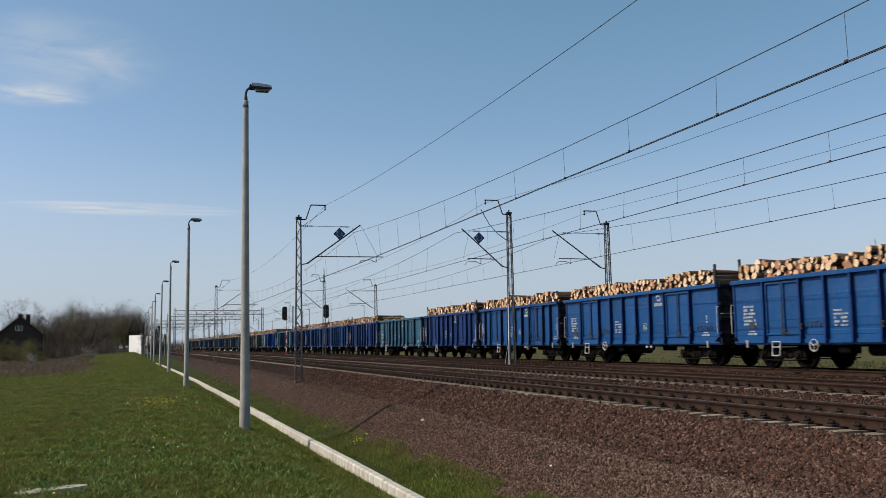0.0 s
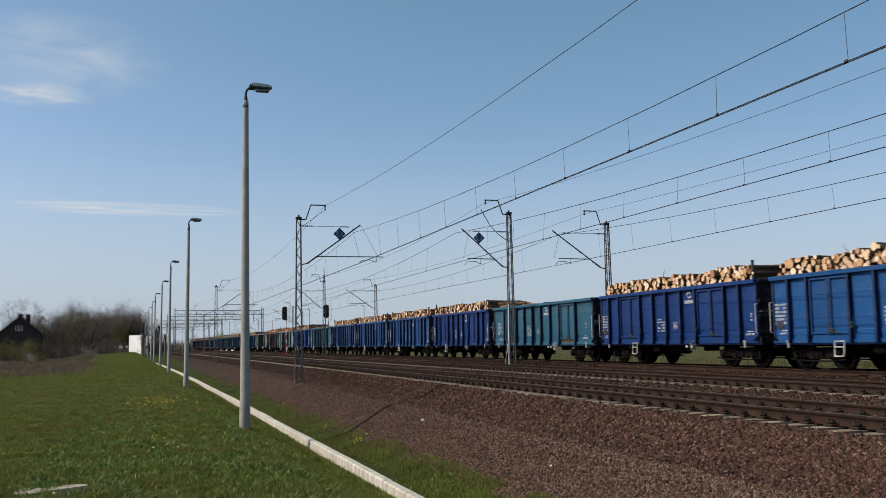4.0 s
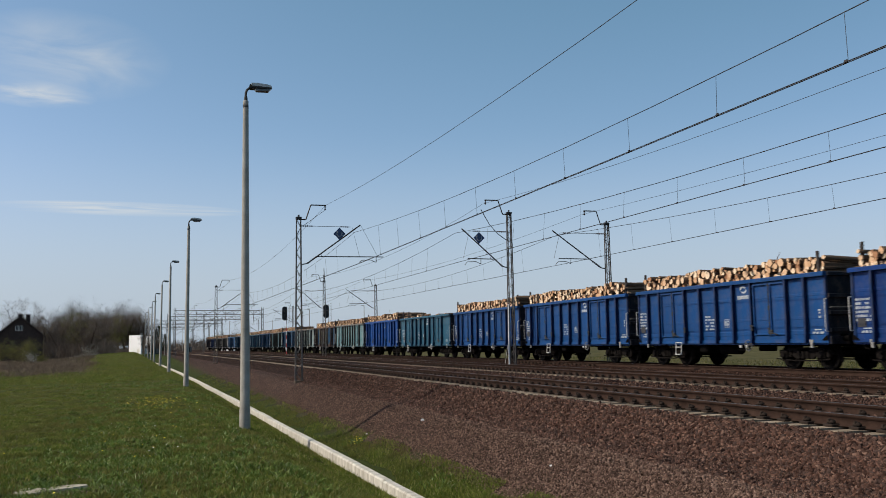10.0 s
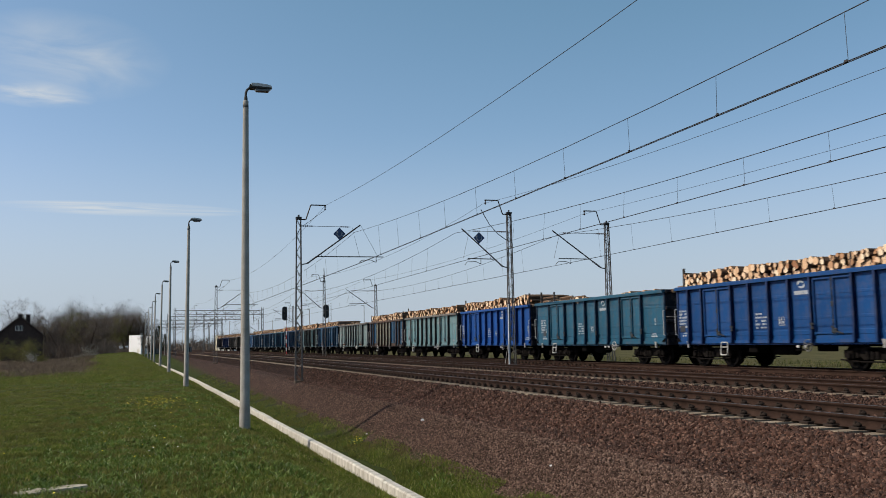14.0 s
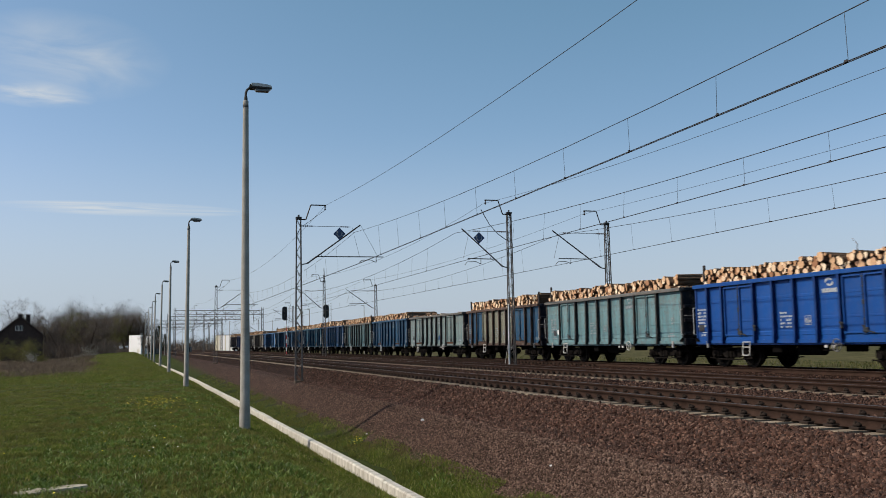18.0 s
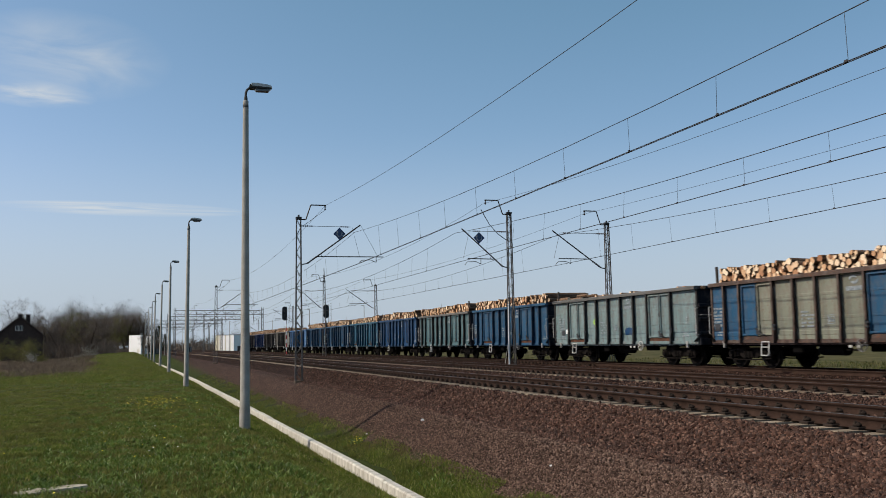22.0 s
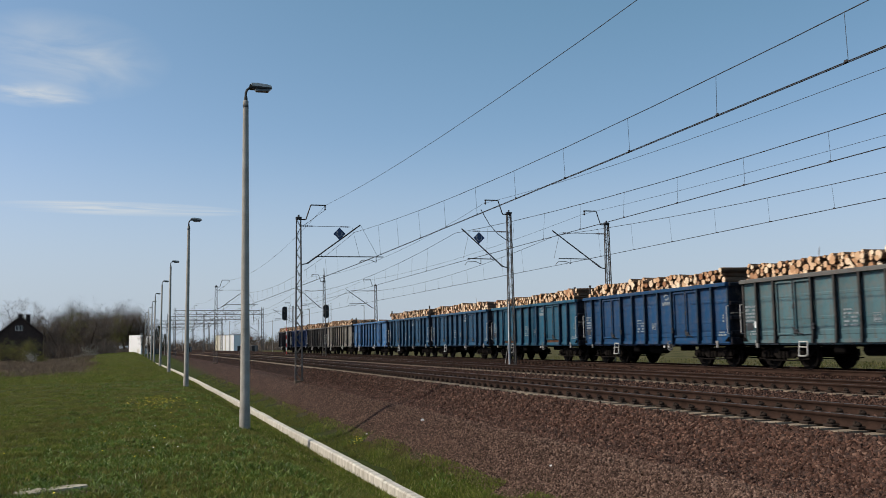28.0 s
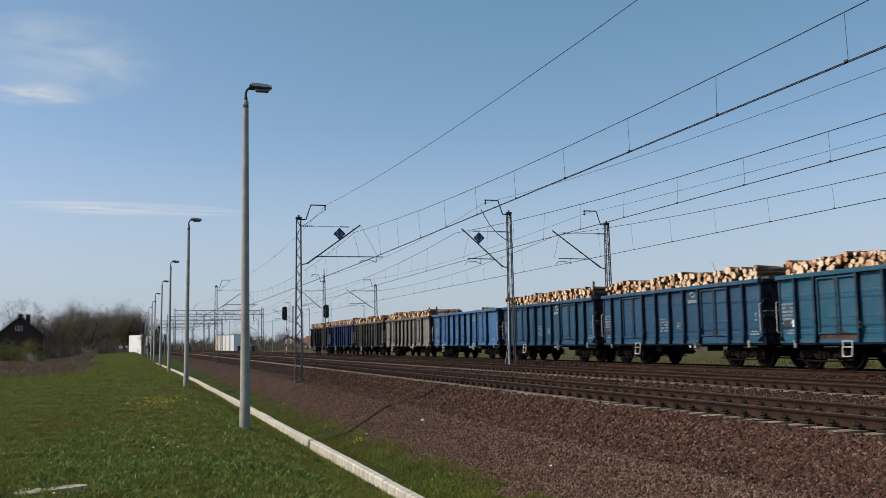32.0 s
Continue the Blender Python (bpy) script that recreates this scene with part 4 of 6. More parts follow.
def post_mesh(kind):
    """Rolled channel post: a web on one side, a front flange, the other side open, flaring towards the foot."""
    bm = bmesh.new()
    out = [(0.02, 0.052), (0.02, 0.038), (-0.138, 0.038), (-0.138, -0.036), (-0.155, -0.036), (-0.155, 0.052)]
    zs = ((0.9, 1.25), (1.5, 1.04), (3.06, 1.0))
    loops = [[bm.verts.new((x * k if x < 0 else x, y, z)) for x, y in out] for z, k in zs]
    for a, c in zip(loops, loops[1:]):
        for i in range(6):
            bm.faces.new((a[i], a[(i + 1) % 6], c[(i + 1) % 6], c[i]))
    bm.faces.new(loops[0][::-1])
    bm.faces.new(loops[-1])
    bmesh.ops.recalc_face_normals(bm, faces=bm.faces[:])
    return mesh_of("post", bm, "wagon_frame")


def leaf_mesh(w):
    bm = bmesh.new()
    box(bm, (0.0, 0, 2.1), (0.03, w, 1.9))
    for y in (-w / 2 + 0.045, w / 2 - 0.045):
        box(bm, (-0.045, y, 2.06), (0.08, 0.06, 1.84), 0.012)
    for z in (1.2, 2.95):
        box(bm, (-0.045, 0, z), (0.08, w - 0.14, 0.06), 0.012)
    for z in (1.72, 2.48):
        box(bm, (-0.018, 0, z), (0.014, w - 0.16, 0.07), 0.005)
    return mesh_of("door_leaf", bm, "wagon")


def lock_mesh():
    bm = bmesh.new()
    rod(bm, (-0.07, 0, 1.16), (-0.07, 0, 2.98), 0.024, None, 6)
    box(bm, (-0.065, 0, 2.12), (0.07, 0.13, 0.17), 0.02)
    for z in (1.25, 1.6, 2.6, 2.9):
        box(bm, (-0.06, 0, z), (0.06, 0.1, 0.06), 0.01)
    rod(bm, (-0.09, 0.0, 1.28), (-0.1, -0.42, 1.18), 0.022, None, 6)
    rod(bm, (-0.09, 0.08, 1.42), (-0.1, -0.12, 1.2), 0.03, None, 6)
    box(bm, (-0.07, -0.02, 1.28), (0.08, 0.22, 0.16), 0.03)
    return mesh_of("lock_bar", bm, "black")


def end_mesh():
    """End wall at y = 0 that looks to +y, with horizontal ribs and a rounded top beam."""
    bm = bmesh.new()
    out = [(-0.04, 3.18), (-0.04, 0.85), (0.07, 0.85), (0.07, 1.1), (0.0, 1.12)]
    for z in (1.3, 1.85, 2.4):
        out += [(0.0, z - 0.08), (0.07, z - 0.05), (0.07, z + 0.05), (0.0, z + 0.08)]
    out += [(0.0, 3.03), (0.07, 3.05), (0.07, 3.15), (0.04, 3.18)]
    prism(bm, out, 0, -1.4, 1.4)
    return mesh_of("end_wall", bm, "wagon")


def bogie_mesh():
    bm = bmesh.new()
    for sx in (-1, 1):
        x = sx * 1.0
        prof = [(-1.2, 0.62), (-1.2, 0.48), (-1.02, 0.42), (-0.78, 0.42), (-0.6, 0.5), (-0.42, 0.36), (0.42, 0.36), (0.6, 0.5), (0.78, 0.42), (1.02, 0.42), (1.2, 0.48), (1.2, 0.62), (0.7, 0.72), (0.35, 0.74), (-0.35, 0.74), (-0.7, 0.72)]
        prism(bm, prof, 0, x - 0.05, x + 0.05)
        for y in (-0.9, 0.9):
            box(bm, (x + sx * 0.05, y, 0.5), (0.24, 0.3, 0.3), 0.05)
            rod(bm, (x + sx * 0.17, y, 0.49), (x + sx * 0.23, y, 0.49), 0.12, 0.1, 10)
            for dy in (-0.24, 0.24):
                rod(bm, (x + sx * 0.03, y + dy, 0.42), (x + sx * 0.03, y + dy, 0.66), 0.075, None, 8)
        for i in range(3):
            rod(bm, (x + sx * 0.06, -0.2 + 0.2 * i, 0.38), (x + sx * 0.06, -0.2 + 0.2 * i, 0.62), 0.085, None, 8)
        tube(bm, [(x + sx * 0.12, -1.3, 0.36), (x + sx * 0.12, -0.5, 0.3), (x + sx * 0.12, 0.5, 0.3), (x + sx * 0.12, 1.3, 0.36)], 0.025, 5)
    box(bm, (0, 0, 0.62), (2.1, 0.5, 0.24), 0.04)
    for y in (-1.2, 1.2):
        box(bm, (0, y, 0.56), (2.0, 0.1, 0.14), 0.02)
    for y in (-0.36, 0.36, -1.42, 1.42):
        for sx in (-0.75, 0.75):
            box(bm, (sx, y, 0.45), (0.1, 0.07, 0.36), 0.02)
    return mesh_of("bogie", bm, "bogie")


def wheelset_mesh():
    """Two wheels and their axle, turning about x through the origin."""
    bm = bmesh.new()
    n = 28
    for sx in (-1, 1):
        x = sx * 0.75
        rings = [(x + sx * 0.07, 0.40), (x + sx * 0.07, WHEEL_R), (x - sx * 0.03, WHEEL_R + 0.004), (x - sx * 0.045, WHEEL_R + 0.03), (x - sx * 0.065, WHEEL_R + 0.03), (x - sx * 0.07, 0.40)]
        loops = [[bm.verts.new((xx, r * math.cos(2 * math.pi * i / n), r * math.sin(2 * math.pi * i / n))) for i in range(n)] for xx, r in rings]
        for a, b in zip(loops, loops[1:]):
            for i in range(n):
                bm.faces.new((a[i], a[(i + 1) % n], b[(i + 1) % n], b[i]))
        web = []
        for xx, r in ((x + sx * 0.07, 0.40), (x + sx * 0.02, 0.36), (x + sx * 0.0, 0.18), (x + sx * 0.09, 0.14), (x + sx * 0.09, 0.0)):
            web.append([bm.verts.new((xx, r * math.cos(2 * math.pi * i / n), r * math.sin(2 * math.pi * i / n))) for i in range(n)] if r else None)
        for a, b in zip(web, web[1:]):
            if b is None:
                bm.faces.new(a)
                continue
            for i in range(n):
                bm.faces.new((a[i], a[(i + 1) % n], b[(i + 1) % n], b[i]))
        for k in range(4):
            an = k * math.pi / 2
            rod(bm, (x + sx * 0.02, 0.27 * math.cos(an), 0.27 * math.sin(an)), (x + sx * 0.045, 0.27 * math.cos(an), 0.27 * math.sin(an)), 0.04, None, 6)
    rod(bm, (-1.1, 0, 0), (1.1, 0, 0), 0.08, None, 10)
    bmesh.ops.recalc_face_normals(bm, faces=bm.faces[:])
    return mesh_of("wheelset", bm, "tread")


def buffer_mesh():
    bm = bmesh.new()
    rod(bm, (0, 0, 0), (0, 0.28, 0), 0.09, None, 10)
    rod(bm, (0, 0.2, 0), (0, 0.42, 0), 0.065, None, 10)
    rod(bm, (0, 0.42, 0), (0, 0.45, 0), 0.21, 0.22, 14)
    box(bm, (0, 0.02, 0), (0.3, 0.04, 0.3), 0.01)
    return mesh_of("buffer", bm, "under")


def hook_mesh():
    bm = bmesh.new()
    box(bm, (0, 0.12, 1.03), (0.07, 0.28, 0.12), 0.02)
    tube(bm, [(0, 0.26, 1.03), (0, 0.4, 0.98), (0, 0.46, 0.86)], 0.035, 6)
    tube(bm, [(0.3, 0.05, 0.95), (0.3, 0.3, 0.7), (0.28, 0.46, 0.68)], 0.03, 6)
    return mesh_of("coupling", bm, "under")


def step_mesh():
    bm = bmesh.new()
    w = 0.2
    tube(bm, [(-0.02, -w, 0.96), (-0.06, -w, 0.52), (-0.07, -w + 0.05, 0.47), (-0.07, w - 0.05, 0.47), (-0.06, w, 0.52), (-0.02, w, 0.96)], 0.022, 6)
    box(bm, (-0.06, 0, 0.475), (0.1, 0.36, 0.03))
    rod(bm, (-0.04, -w, 0.76), (-0.04, w, 0.76), 0.02, None, 6)
    rod(bm, (-0.02, -w, 0.94), (-0.02, w, 0.94), 0.02, None, 6)
    return mesh_of("step", bm, "step_light")


def handwheel_mesh(key="step_light"):
    bm = bmesh.new()
    n = 20
    rim = []
    for i in range(n):
        an = 2 * math.pi * i / n
        rim.append([bm.verts.new((0.018 * math.sin(2 * math.pi * j / 6), (0.195 + 0.016 * math.cos(2 * math.pi * j / 6)) * math.cos(an), (0.195 + 0.016 * math.cos(2 * math.pi * j / 6)) * math.sin(an))) for j in range(6)])
    for i in range(n):
        p, q = rim[i], rim[(i + 1) % n]
        for j in range(6):
            bm.faces.new((p[j], p[(j + 1) % 6], q[(j + 1) % 6], q[j]))
    bmesh.ops.recalc_face_normals(bm, faces=bm.faces[:])
    for k in range(3):
        an = 2 * math.pi * k / 3 + 0.5
        rod(bm, (0, 0, 0), (0, 0.2 * math.cos(an), 0.2 * math.sin(an)), 0.014, None, 5)
    rod(bm, (-0.04, 0, 0), (0.25, 0, 0), 0.03, None, 8)
    return mesh_of("brake_wheel", bm, key)


def rail_mesh():
    bm = bmesh.new()
    tube(bm, [(0, 0, 1.25), (-0.08, 0.02, 1.27), (-0.08, 0.02, 2.28), (0, 0, 2.3)], 0.016, 6)
    return mesh_of("handrail", bm, "step_light")


def bracket_mesh():
    bm = bmesh.new()
    prism(bm, ((-0.09, 1.0), (0.09, 1.0), (0.05, 0.86), (0.05, 0.74), (-0.05, 0.74), (-0.05, 0.86)), 0, -0.03, 0.03)
    return mesh_of("tie_bracket", bm, "housing")


def bars(rows, dx=-0.0):
    """Small raised bars in place of lettering: rows of (y0, z0, width, height)."""
    bm = bmesh.new()
    for y, z, w, h in rows:
        box(bm, (dx, y, z), (0.004, w, h))
    return bm


def text_rows(rng, w, lines, h, gap, split=3):
    out = []
    for i in range(lines):
        y = -w / 2
        while y < w / 2 - 0.04:
            ww = rng.uniform(0.04, 0.12) if split > 1 else w * rng.uniform(0.6, 1)
            if y + ww > w / 2:
                break
            if rng.random() > 0.2:
                out.append((-(y + ww / 2), -i * (h + gap), ww, h * rng.uniform(0.75, 1.0)))
            y += ww + rng.uniform(0.015, 0.05)
    return out


def marking_meshes():
    rng = random.Random(77)
    a = mesh_of("number_lines", bars(text_rows(rng, 0.68, 6, 0.085, 0.04)), "marking")
    b = mesh_of("data_lines", bars(text_rows(rng, 0.62, 5, 0.07, 0.05)), "marking")
    c = mesh_of("load_table", bars([(0, 0.07 * i, 0.27, 0.014) for i in range(5)] + [(-0.135, 0.14, 0.014, 0.29), (0.135, 0.14, 0.014, 0.29), (0, 0.14, 0.014, 0.29)] + [(0.07, 0.105, 0.08, 0.04), (-0.07, 0.105, 0.08, 0.04), (0.07, 0.175, 0.08, 0.04)]), "marking")
    bm = bmesh.new()
    for s in (1, -1):
        pts = []
        for k in range(9):
            an = math.pi * (0.1 + 0.8 * k / 8)
            pts.append((s * (0.17 * math.cos(an)) + s * 0.03, s * (0.17 * math.sin(an) * 0.8)))
        pts += [(s * (-0.10) + s * 0.03, s * 0.05), (s * 0.05, s * 0.075), (s * 0.16, s * -0.02)]
        prism(bm, [(y, z) for y, z in pts], 0, -0.004, 0.0)
    d = mesh_of("emblem", bm, "marking")
    e = mesh_of("caption_bar", bars([(-0.31 + 0.088 * i, 0, 0.074, 0.13) for i in range(8)]), "marking")
    f = mesh_of("corner_note", bars([(-0.15, 0, 0.16, 0.07), (0.05, 0, 0.12, 0.07), (0.2, 0.0, 0.08, 0.07), (0.0, 0.1, 0.3, 0.04)]), "marking")
    g = mesh_of("frame_note", bars([(0, 0, 0.1, 0.05), (0.0, -0.09, 0.06, 0.07), (0, -0.22, 0.1, 0.06)]), "marking")
    return a, b, c, d, e, f, g


def build_wagon(kind):
    L = BODY[kind]
    wagon = thing("freight_wagon", Matrix(), "", "freight wagon", "wagons of the timber train")
    MK = shared("marks", marking_meshes)
    post = shared("post", lambda: post_mesh("post"))
    for side in (-1, 1):
        flip = Matrix() if side < 0 else Matrix.Rotation(math.pi, 4, "Z")
        y = L / 2
        for i, (what, w) in enumerate(LAYOUT[kind]):
            yc = y - w / 2
            at = Matrix.Translation((side * 1.42, yc, 0)) @ flip
            if what == "p":
                ww = w - 0.004
                part("panel", shared(("panel", round(ww, 4)), lambda: panel_mesh(ww)), None, wagon, at=at)
            else:
                lw = w / 2 - 0.055
                for k, dy in enumerate((lw / 2 + 0.015, -lw / 2 - 0.015)):
                    part("door_leaf", shared(("leaf", round(lw, 3)), lambda: leaf_mesh(lw)), None, wagon, at=at @ Matrix.Translation((0, dy, 0)))
                part("lock_bar", shared("lock", lock_mesh), None, wagon, "dark steel locking bar with lever", at=at)
                def flap():
                    bm = bmesh.new()
                    box(bm, (-0.01, 0, 1.07), (0.06, w - 0.12, 0.16), 0.01)
                    return mesh_of("door_sill", bm, "wagon_frame")
                part("door_sill", shared("flap", flap), None, wagon, at=at)
            if i:
                part("post", post, None, wagon, at=Matrix.Translation((side * 1.42, y, 0)) @ flip)
            y -= w
        for yy in (L / 2 - 0.05, -L / 2 + 0.05):
            def corner():
                bm = bmesh.new()
                box(bm, (0.0, 0, 2.0), (0.1, 0.1, 2.2), 0.012)
                return mesh_of("corner_post", bm, "wagon_frame")
            part("corner_post", shared("corner", corner), None, wagon, at=(side * 1.415, yy, 0))
        bm = bmesh.new()
        prism(bm, ((-1.56, 3.04), (-1.37, 3.04), (-1.37, 3.18), (-1.53, 3.18), (-1.56, 3.15)) if side < 0 else ((1.56, 3.04), (1.56, 3.15), (1.53, 3.18), (1.37, 3.18), (1.37, 3.04)), 1, -L / 2, L / 2)
        part("top_rail", bm, "wagon_frame", wagon)
        bm = bmesh.new()
        prism(bm, ((side * 1.36, 1.02), (side * 1.47, 1.02), (side * 1.47, 0.9), (side * 1.40, 0.88), (side * 1.40, 0.84), (side * 1.36, 0.84)), 1, -L / 2, L / 2)
        part("sole_bar", bm, "wagon_frame", wagon)
    for s in (1, -1):
        part("end_wall", shared("end", end_mesh), None, wagon, at=pose(0, s * L / 2, 0, 0, 0, 0 if s > 0 else 180))
        for x in (-0.875, 0.875):
            part("buffer", shared("buffer", buffer_mesh), None, wagon, at=pose(x, s * (L / 2 + 0.02), 1.03, 0, 0, 0 if s > 0 else 180))
        part("coupling", shared("hook", hook_mesh), None, wagon, at=pose(0, s * (L / 2), 0, 0, 0, 0 if s > 0 else 180))
        for x in (-1.47, 1.47):
            part("tie_bracket", shared("bracket", bracket_mesh), None, wagon, at=(x, s * (L / 2 - 0.75), 0))
        part("handrail", shared("hrail", rail_mesh), None, wagon, at=(-1.46, s * (L / 2 + 0.02), 0))
        def bar():
            bm = bmesh.new()
            tube(bm, [(-1.4, 0.0, 2.02), (-1.38, 0.12, 2.02), (1.38, 0.12, 2.02), (1.4, 0.0, 2.02)], 0.016, 6)
            return mesh_of("end_rail", bm, "galv")
        part("end_rail", shared("erail", bar), None, wagon, at=pose(0, s * (L / 2 + 0.06), 0, 0, 0, 0 if s > 0 else 180))
        py = s * PIVOT[kind]
        part("bogie", shared("bogie", bogie_mesh), None, wagon, "grimy cast steel bogie with shade in its colour", at=(0, py, 0))
        for wy in (-0.9, 0.9):
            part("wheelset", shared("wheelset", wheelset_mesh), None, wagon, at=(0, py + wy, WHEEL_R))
    bm = bmesh.new()
    box(bm, (0, 0, 1.12), (2.8, L - 0.06, 0.08))
    part("floor", bm, "grey_end", wagon)
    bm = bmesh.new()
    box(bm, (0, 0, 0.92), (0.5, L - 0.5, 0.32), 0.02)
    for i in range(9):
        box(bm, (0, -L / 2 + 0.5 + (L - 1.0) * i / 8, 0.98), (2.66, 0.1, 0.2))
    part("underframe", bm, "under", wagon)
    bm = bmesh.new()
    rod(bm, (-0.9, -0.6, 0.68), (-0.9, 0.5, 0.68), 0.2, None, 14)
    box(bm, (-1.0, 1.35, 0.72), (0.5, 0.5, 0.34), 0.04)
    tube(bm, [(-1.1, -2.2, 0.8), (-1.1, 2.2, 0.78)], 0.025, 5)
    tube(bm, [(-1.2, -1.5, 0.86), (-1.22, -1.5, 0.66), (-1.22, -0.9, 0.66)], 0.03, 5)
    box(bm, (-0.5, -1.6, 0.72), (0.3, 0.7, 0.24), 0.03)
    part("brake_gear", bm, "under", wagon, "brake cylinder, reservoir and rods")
    lay, y, doors, panels = LAYOUT[kind], L / 2, [], []
    for what, w in lay:
        (doors if what == "d" else panels).append((y - w / 2, w))
        y -= w
    X = -1.4375
    part("step", shared("step", step_mesh), None, wagon, "light steel step below the door", at=(-1.45, doors[0][0] + (0.42 if kind == "A" else -0.35), 0))
    part("step", shared("step", step_mesh), None, wagon, "light steel step below the door", at=pose(1.45, doors[1][0], 0, 0, 0, 180))
    part("brake_wheel", shared(("hw", kind), lambda: handwheel_mesh("step_light" if kind == "A" else "galv")), None, wagon, "spoked handbrake wheel", at=(-1.55, panels[5][0], 0.82) if kind == "A" else (-1.55, panels[5][0] - 0.3, 0.82))
    def stop():
        bm = bmesh.new()
        box(bm, (-0.17, 0.0, 1.5), (0.05, 0.16, 0.09), 0.02)
        rod(bm, (-0.18, -0.06, 1.34), (-0.19, 0.05, 1.54), 0.03, None, 6)
        box(bm, (-0.17, 0.02, 1.36), (0.04, 0.1, 0.05), 0.01)
        return mesh_of("lashing_hook", bm, "black")
    for k in (2, 5, 8) if kind == "A" else (3, 7):
        yy = L / 2 - sum(w for _, w in LAYOUT[kind][:k])
        part("lashing_hook", shared("lash", stop), None, wagon, "black hook on a side post", at=(-1.42, yy - 0.06, 0))
    def gusset():
        bm = bmesh.new()
        prism(bm, ((-0.24, 0.98), (0.0, 0.98), (0.0, 1.14), (-0.08, 1.09)), 0, -0.02, 0.02)
        return mesh_of("gusset", bm, "under")
    for sy in (1, -1):
        part("gusset", shared("gusset", gusset), None, wagon, "dark corner plate", at=pose(-1.485, sy * (L / 2 - 0.01), 0, 0, 0, 0 if sy > 0 else 180))
    n0 = panels[0][0]
    tagged(part("number_lines", MK[0], None, wagon, "white lettering as plain bars", at=(X, n0, 2.2)), kind="stuff")
    tagged(part("data_lines", MK[1], None, wagon, "white lettering as plain bars", at=(X, panels[2 if kind == "A" else 3][0] + 0.0, 1.92)), kind="stuff")
    part("load_table", MK[2], None, wagon, "white load table", at=(X, panels[4][0], 1.5))
    lp = panels[5][0]
    part("emblem", MK[3], None, wagon, "round white emblem as a plain shape", at=(X, lp, 2.83))
    part("caption_bar", MK[4], None, wagon, "white caption as plain bars", at=(X, lp, 2.56))
    part("corner_note", MK[5], None, wagon, at=(X, panels[-1][0], 1.22))
    part("corner_note", MK[5], None, wagon, at=(X, panels[0][0] - 0.1, 1.22))
    part("frame_note", MK[6], None, wagon, at=(X, panels[-1][0] - 0.1, 1.95))
    def holder():
        bm = bmesh.new()
        box(bm, (0, 0, 0), (0.04, 0.13, 0.09), 0.01)
        return mesh_of("label_holder", bm, "step_light")
    for dy in (-1.3, -1.62):
        part("label_holder", shared("holder", holder), None, wagon, "pale steel label holder", at=(-1.45, dy, 0.78))
    def lab():
        bm = bmesh.new()
        box(bm, (0, 0, 0), (0.012, 0.34, 0.26))
        return mesh_of("label_panel", bm, "plate_black")
    part("label_panel", shared("labp", lab), None, wagon, "dark label panel", at=(X, panels[0][0] - (0.1 if kind == "A" else -0.12), 1.5))
    return wagon


PAINTED = ("panel", "door_leaf")
FRAMED = ("post", "corner_post", "top_rail", "sole_bar", "door_sill")
# kind, paint, frame paint (mostly darkened for the posts' shade), load (1 full, 0 low), extra, label
TRAIN = (
    ("A", "blue", "deep", 1, "scribble", "blue open wagon with steel posts and black scribbles low down"),
    ("A", "blue", "deep", 1, "scribble", "blue open wagon with scribbled lower panels"),
    ("B", "blue", "navy", 1, "", "blue short open wagon with white lettering"),
    ("B", "deep", "navy", 1, "", "dark blue short open wagon, slightly grimy"),
    ("A", "teal", "slate_shaded", 0, "rust", "teal open wagon with rusty door flaps"),
    ("B", "deep", "navy", 1, "", "deep blue short open wagon with white lettering"),
    ("B", "mid_blue", "navy", 1, "", "blue short open wagon with white lettering"),
    ("B", "mid_blue", "navy", 1, "", "blue short open wagon with white lettering"),
    ("B", "mid_blue", "navy", 1, "", "blue short open wagon with white lettering"),
    ("A", "teal", "slate_shaded", 0, "", "dull teal-blue open wagon"),
    ("B", "bright", "deep", 1, "", "bright freshly painted blue short open wagon"),
    ("A", "pale_teal", "grey", 1, "tag", "pale weathered teal open wagon with rust patches"),
    ("B", "beige", "brown", 1, "mixed", "patched open wagon, beige grey between dark blue ends"),
    ("A", "pale", "grey", 0, "tag rust blue", "pale grey weathered open wagon with a blue patch"),
    ("B", "slate", "slate_shaded", 1, "tag rust", "faded blue short open wagon with rusty flaps"),
    ("B", "green_grey", "grey", 1, "tag", "grey-green weathered short open wagon"),
    ("B", "dull_blue", "slate_shaded", 1, "", "worn blue short open wagon with grimy sills"),
    ("B", "teal", "slate_shaded", 1, "tag rust", "worn teal-blue short open wagon"),
    ("B", "slate", "slate_shaded", 1, "tag", "slate blue weathered short open wagon"),
    ("B", "slate", "slate_shaded", 1, "", "dull slate blue short open wagon"),
    ("A", "sky", "slate_shaded", 0, "", "light blue weathered open wagon"),
    ("A", "stone", "grey", 1, "", "brownish grey weathered open wagon"),
    ("B", "grey", "grey", 1, "", "dark grey weathered short open wagon"),
    ("B", "navy", "navy", 1, "", "dark blue short open wagon"),
    ("B", "dark", "dark", 1, "", "dark navy grimy short open wagon at the train's end"),
)
# cells of the long wagons, counted between the doors, of the load table, the emblem and the brake wheel
MARKS_AT = {0: (4, 5, 1), 1: (4, 5, 1), 4: (3, 4, 5), 9: (3, 4, 5), 11: (3, 5, 5), 13: (3, 4, 5)}
templates = {"A": build_wagon("A"), "B": build_wagon("B")}
used = set()
WAGONS, LOADS = [], []


def tag_mesh():
    bm = bmesh.new()
    box(bm, (0, 0, 0), (0.012, 0.2, 0.24))
    return mesh_of("white_tag", bm, "tag_white")


